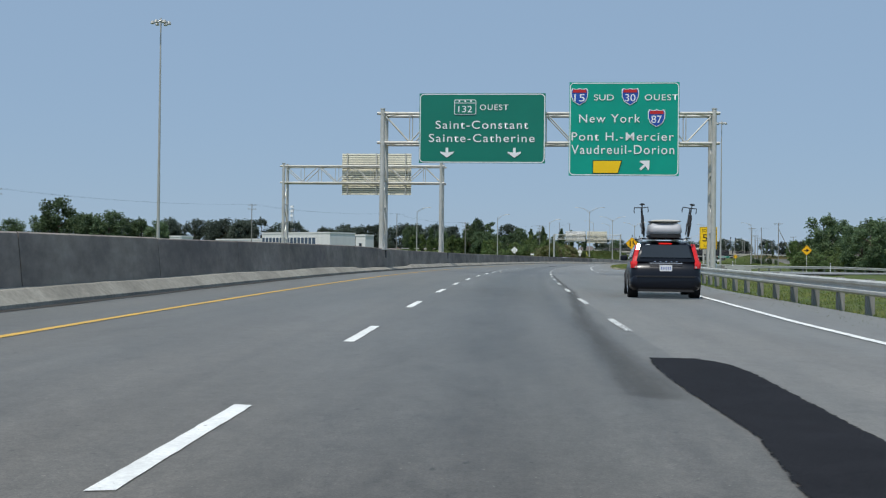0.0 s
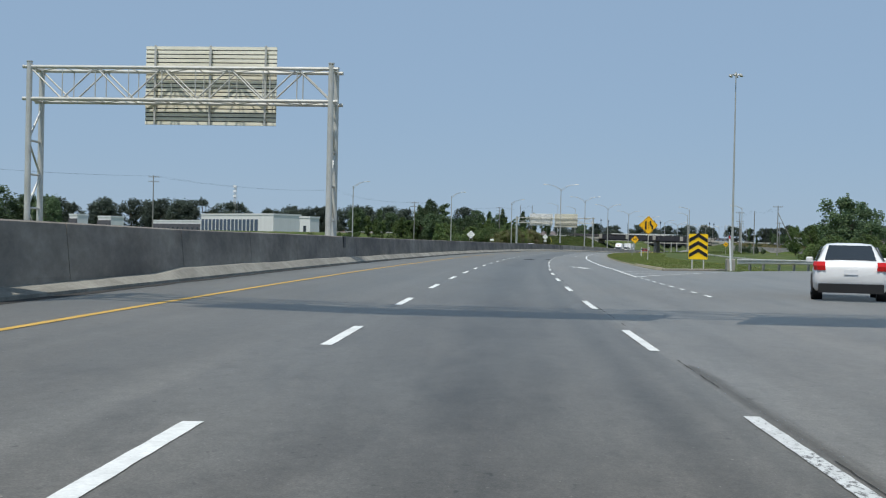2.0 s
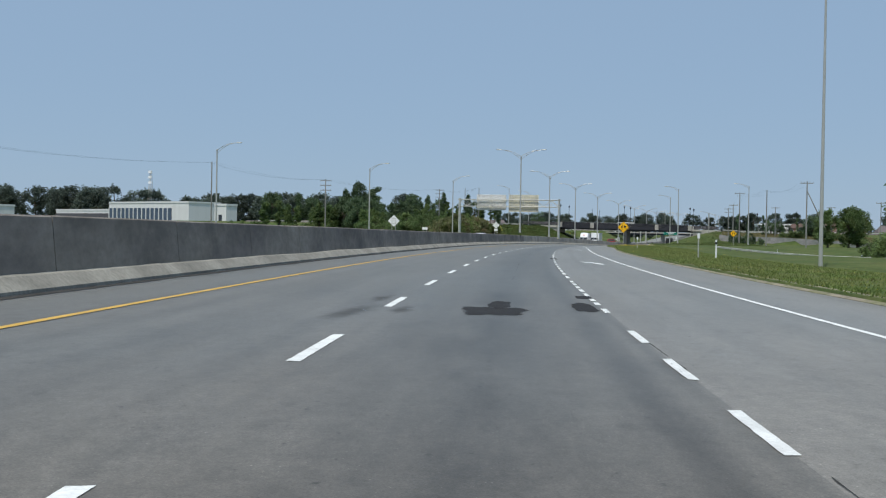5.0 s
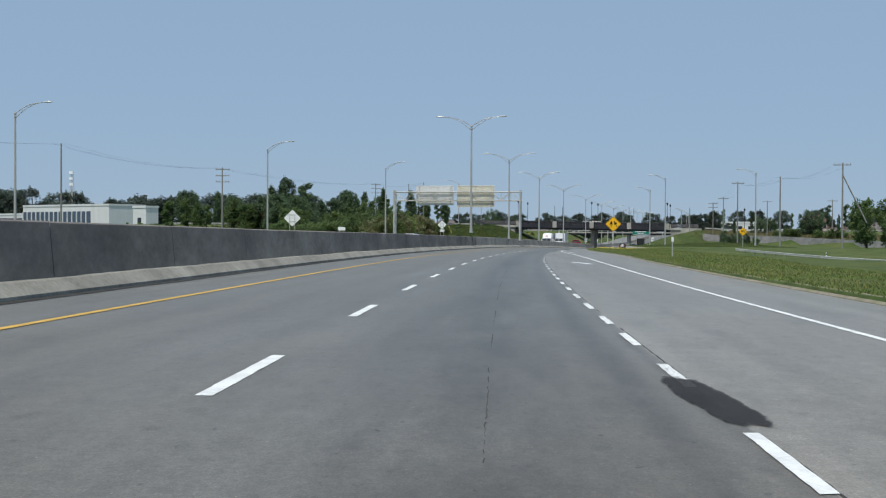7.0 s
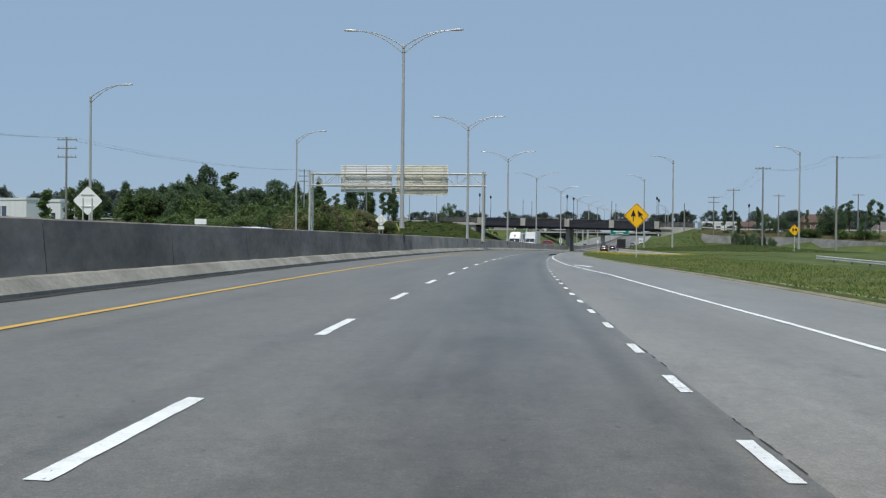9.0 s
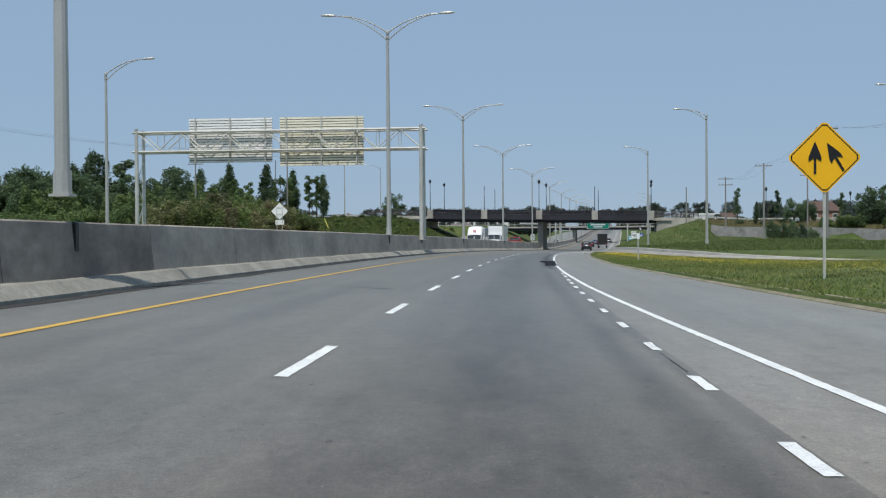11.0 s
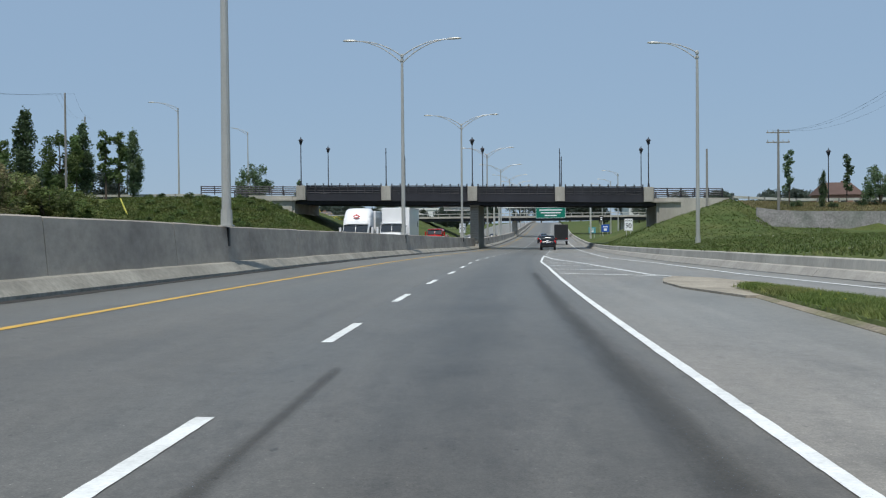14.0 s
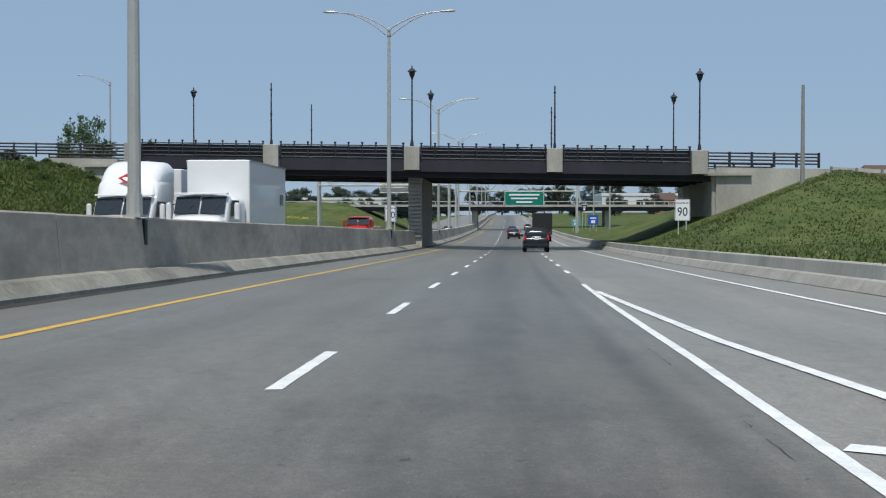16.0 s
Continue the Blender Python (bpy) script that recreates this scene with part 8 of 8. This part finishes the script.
sedan(at(640.0, -14.5, None, 180), M_CARGREY, "grey sedan on the opposite carriageway")
sedan(at(660.0, -11.0, None, 180), M_CARBLACK, "dark sedan on the opposite carriageway")

# sport utility vehicles
UB = [(0.0, 0.78, 0.48, 0.86, 0.02), (0.06, 0.90, 0.38, 1.02, 0.03), (0.2, 0.94, 0.32, 1.08, 0.03), (1.0, 0.95, 0.3, 1.08, 0.03), (3.0, 0.95, 0.3, 1.06, 0.03), (3.8, 0.94, 0.3, 1.02, 0.05), (4.5, 0.88, 0.34, 0.92, 0.04), (4.75, 0.72, 0.42, 0.8, 0.02)]
UH = [(0.12, 0.88, 0.84, 1.1), (0.22, 0.88, 0.80, 1.4), (0.34, 0.88, 0.74, 1.70), (0.7, 0.88, 0.73, 1.76), (1.8, 0.88, 0.73, 1.78), (2.7, 0.87, 0.72, 1.70), (3.3, 0.85, 0.76, 1.3), (3.6, 0.84, 0.80, 1.06)]


def suv(m, mat, label):
    c = car("sport_utility_vehicle", m, label, UB, UH, (1.0, 3.75), 0.37, mat, 1.08)
    quad("rear_window", [(-0.70, 0.165, 1.16), (0.70, 0.165, 1.16), (0.62, 0.315, 1.62), (-0.62, 0.315, 1.62)], M_GLASS, c)
    quad("windscreen", [(0.70, 3.48, 1.12), (-0.70, 3.48, 1.12), (-0.62, 2.78, 1.64), (0.62, 2.78, 1.64)], M_GLASS, c, 0.03)
    for sd in (-1, 1):
        for y0, y1, a in ((0.5, 1.25, 0.0), (1.32, 2.15, 0.0), (2.22, 3.1, 0.3)):
            pts = [(sd * 0.885, y0, 1.14), (sd * 0.885, y1, 1.14), (sd * 0.772, y1 - a, 1.60), (sd * 0.772, y0 + 0.05, 1.60)]
            quad("side_window", pts if sd > 0 else pts[::-1], M_GLASS, c, 0.02)
        g = Geo()
        g.loft([[(sd * (x + dx), y + dy, z) for dx, dy in ((-0.05, 0.0), (0.1, 0.03), (0.1, 0.2), (-0.03, 0.1))] for x, y, z in ((0.81, 0.11, 1.2), (0.84, 0.06, 1.0), (0.84, 0.04, 0.86))])
        part("tail_light", g, M_TAIL, c)
        g = Geo()
        g.chamfer((sd * 1.02, 2.9, 1.2), (0.2, 0.14, 0.19), 0.03)
        part("mirror", g, mat, c)
        g = Geo()
        g.tube((sd * 0.62, 0.6, 1.81), (sd * 0.62, 2.6, 1.81), 0.022, n=6)
        for y in (0.7, 1.6, 2.5):
            g.tube((sd * 0.62, y, 1.72), (sd * 0.62, y, 1.81), 0.02, n=6)
        part("roof_rail", g, M_TRIM, c)
    g = Geo()
    g.box((0, -0.01, 0.55), (1.75, 0.12, 0.22))
    part("bumper", g, M_TRIM, c)
    quad("number_plate", [(-0.16, 0.02, 0.90), (0.16, 0.02, 0.90), (0.16, 0.025, 1.02), (-0.16, 0.025, 1.02)], M_PLATE, c, 0.02)
    g = Geo()
    g.tube((-0.32, 0.06, 1.10), (0.32, 0.06, 1.10), 0.035, n=6)
    part("chrome_strip", g, M_CHROME, c)
    return c


suv(at(532.0, 2.2), M_CARBLACK, "black sport utility vehicle driving ahead under the overpass")
suv(at(297.0, -11.2, None, 180), M_CARWHITE, "white sport utility vehicle behind the median barrier")
suv(at(333.0, -14.9, None, 180), M_CARGREY, "dark grey sport utility vehicle behind the median barrier")
suv(at(372.0, -11.3, None, 180), M_CARWHITE, "white sport utility vehicle behind the median barrier")
suv(at(466.0, -15.0, None, 180), M_CARGREY, "grey minivan roof behind the median barrier")


# trucks
def truck_cab(top, w, h, mat, nose, sleeper=0.0):
    """A conventional cab that faces +y with its bonnet; the cab's back is at y = 0. A sleeper roof adds a rounded hood above it."""
    def ring(y, k, zt, zb, round_top):
        """A cross-section with rounded shoulders."""
        half, r = w / 2 * k, round_top
        right = [(half, y, zb), (half, y, (zb + zt) * 0.5), (half, y, zt - r)]
        right += [(half - r + r * math.cos(a), y, zt - r + r * math.sin(a)) for a in (0.4, 0.8, 1.2)]
        right += [(half - r, y, zt), (0.3 * half, y, zt + 0.03)]
        return right + [(-x, yy, z) for x, yy, z in reversed(right)]

    g = Geo()
    g.loft([ring(y, k, zt, 0.9, r) for y, k, zt, r in ((0.0, 0.97, h - 0.06, 0.3), (0.15, 1.0, h, 0.3), (1.0, 1.0, h, 0.32), (1.5, 0.99, h - 0.05, 0.32), (1.9, 0.97, h - 0.16, 0.32), (2.1, 0.955, 2.86, 0.28), (2.4, 0.93, 2.68, 0.22), (2.78, 0.92, 2.0, 0.15))])
    part("cab", g, mat, top, smooth=True)
    if sleeper:
        g = Geo()
        g.loft([ring(y, k, zt, 2.7, r) for y, k, zt, r in ((-0.12, 0.97, h + sleeper - 0.05, 0.4), (0.1, 0.99, h + sleeper, 0.42), (0.8, 0.99, h + sleeper - 0.02, 0.45), (1.3, 0.97, h + sleeper - 0.16, 0.45), (1.75, 0.93, h + sleeper - 0.5, 0.4), (2.05, 0.88, h - 0.42, 0.3), (2.22, 0.84, 2.84, 0.1))])
        part("roof_fairing", g, mat, top, smooth=True)
    g = Geo()
    g.loft([ring(y, k, zt, 0.6, r) for y, k, zt, r in ((2.6, 0.9, 2.08, 0.3), (2.6 + nose * 0.5, 0.86, 1.96, 0.3), (2.6 + nose * 0.85, 0.8, 1.78, 0.3), (2.6 + nose, 0.72, 1.55, 0.3))])
    part("bonnet", g, mat, top, smooth=True)
    for x0, x1 in ((0.43, 0.012), (-0.012, -0.43)):
        quad("windscreen", [(w * x0, 2.80, 2.08), (w * x1, 2.82, 2.08), (w * x1, 2.44, 2.72), (w * x0 * 1.0, 2.41, 2.70)], M_GLASS, top, 0.03)
    for x in (-0.2, 0.25):
        g = Geo()
        g.tube((x * w, 2.85, 2.07), ((x - 0.14) * w, 2.66, 2.42), 0.014, n=5)
        part("wiper", g, M_TRIM, top)
    g = Geo()
    g.chamfer((0, 2.42, 2.84), (w * 0.9, 0.34, 0.06), 0.02)
    part("sun_visor", g, mat, top)
    for sd in (-1, 1):
        pts = [(sd * w / 2 * 0.99, 1.3, 2.0), (sd * w / 2 * 0.962, 2.3, 2.0), (sd * w / 2 * 0.965, 2.12, 2.6), (sd * w / 2 * 0.995, 1.3, 2.6)]
        quad("side_window", pts if sd > 0 else pts[::-1], M_GLASS, top, 0.04)
        g = Geo()
        g.chamfer((sd * (w / 2 + 0.2), 2.3, 2.2), (0.2, 0.12, 0.62), 0.05)
        part("mirror", g, mat, top)
        g = Geo()
        g.tube((sd * w / 2 * 0.95, 2.25, 2.45), (sd * (w / 2 + 0.2), 2.3, 2.4), 0.02, n=5)
        part("mirror_arm", g, M_TRIM, top)
        g = Geo()
        g.chamfer((sd * w * 0.30, 2.58 + nose, 1.15), (0.3, 0.12, 0.24), 0.04)
        part("headlight", g, M_RIM, top)
    g = Geo()
    g.box((0, 2.62 + nose, 1.1), (w * 0.42, 0.06, 0.8))
    part("grille", g, M_CHROME, top)
    g = Geo()
    g.chamfer((0, 2.7 + nose, 0.55), (w * 0.95, 0.25, 0.35), 0.04)
    part("bumper", g, mat, top)
    for y in (-0.4, 2.2 + nose * 0.6):
        for sd in (-1, 1):
            wheel(top, sd * (w / 2 - 0.2), y, 0.5, 0.3, sd)


semi = thing("semi_truck", at(494.0, -14.7, None, 180), "white semi truck with a white trailer on the opposite carriageway", "truck")
truck_cab(semi, 2.5, 3.6, M_CARWHITE, 1.6, 0.62)
for k, m in ((1.0, M_RED), (0.55, M_CARWHITE)):
    lift = 0.02 * (1 - k)
    quad("emblem", [(-0.36 * k, 2.10 + lift, 3.5), (0.0, 2.14 + lift, 3.5 - 0.2 * k), (0.36 * k, 2.10 + lift, 3.5), (0.0, 2.02 + lift, 3.5 + 0.2 * k)], m, semi, 0.03)
g = Geo()
g.chamfer((0, -7.6, 2.55), (2.55, 13.4, 2.9), 0.03)
part("trailer", g, M_CARWHITE, semi)
for y in (-12.5, -11.2):
    for sd in (-1, 1):
        wheel(semi, sd * 1.05, y, 0.5, 0.3, sd)

box = thing("box_truck", at(492.5, -11.25, None, 180), "white box truck on the opposite carriageway beside the median", "truck")
truck_cab(box, 2.2, 2.75, M_CARWHITE, 1.1)
g = Geo()
g.chamfer((0, -3.6, 2.6), (2.5, 7.2, 3.25), 0.04)
part("cargo_box", g, M_CARWHITE, box)
g = Geo()
for sd in (-1, 1):
    g.box((sd * 1.26, -3.6, 4.18), (0.03, 7.2, 0.08))
part("box_edge", g, M_RIM, box)
quad("side_panel_mark", [(-1.26, -6.6, 2.5), (-1.26, -5.9, 2.5), (-1.26, -5.9, 3.0), (-1.26, -6.6, 3.0)][::-1], M_CARGREY, box, 0.01)
for sd in (-1, 1):
    wheel(box, sd * 0.9, -5.0, 0.45, 0.3, sd)

red = thing("box_truck", at(562.0, -14.6, None, 180), "red flatbed truck on the opposite carriageway", "truck")
truck_cab(red, 2.4, 2.9, M_CARRED, 1.2)
g = Geo()
g.chamfer((0, -4.0, 1.5), (2.4, 7.0, 0.9), 0.04)
part("truck_bed", g, M_CARRED, red)

dump = thing("box_truck", at(588.0, 4.3), "black truck with a tall dark body driving ahead", "truck")
g = Geo()
g.chamfer((0, 2.6, 2.15), (2.35, 5.2, 2.7), 0.05)
part("cargo_body", g, M_TRIM, dump)
g = Geo()
g.chamfer((0, 6.2, 1.6), (2.2, 1.9, 2.0), 0.1)
part("cab", g, M_CARBLACK, dump)
g = Geo()
g.box((0, -0.05, 0.75), (2.2, 0.15, 0.2))
part("bumper", g, M_RIM, dump)
for y in (1.0, 5.8):
    for sd in (-1, 1):
        wheel(dump, sd * 0.95, y, 0.48, 0.3, sd)
for sd in (-1, 1):
    quad("tail_light", [(sd * 0.9 - 0.1, -0.02, 1.0), (sd * 0.9 + 0.1, -0.02, 1.0), (sd * 0.9 + 0.1, -0.02, 1.15), (sd * 0.9 - 0.1, -0.02, 1.15)], M_TAIL, dump, 0.02)
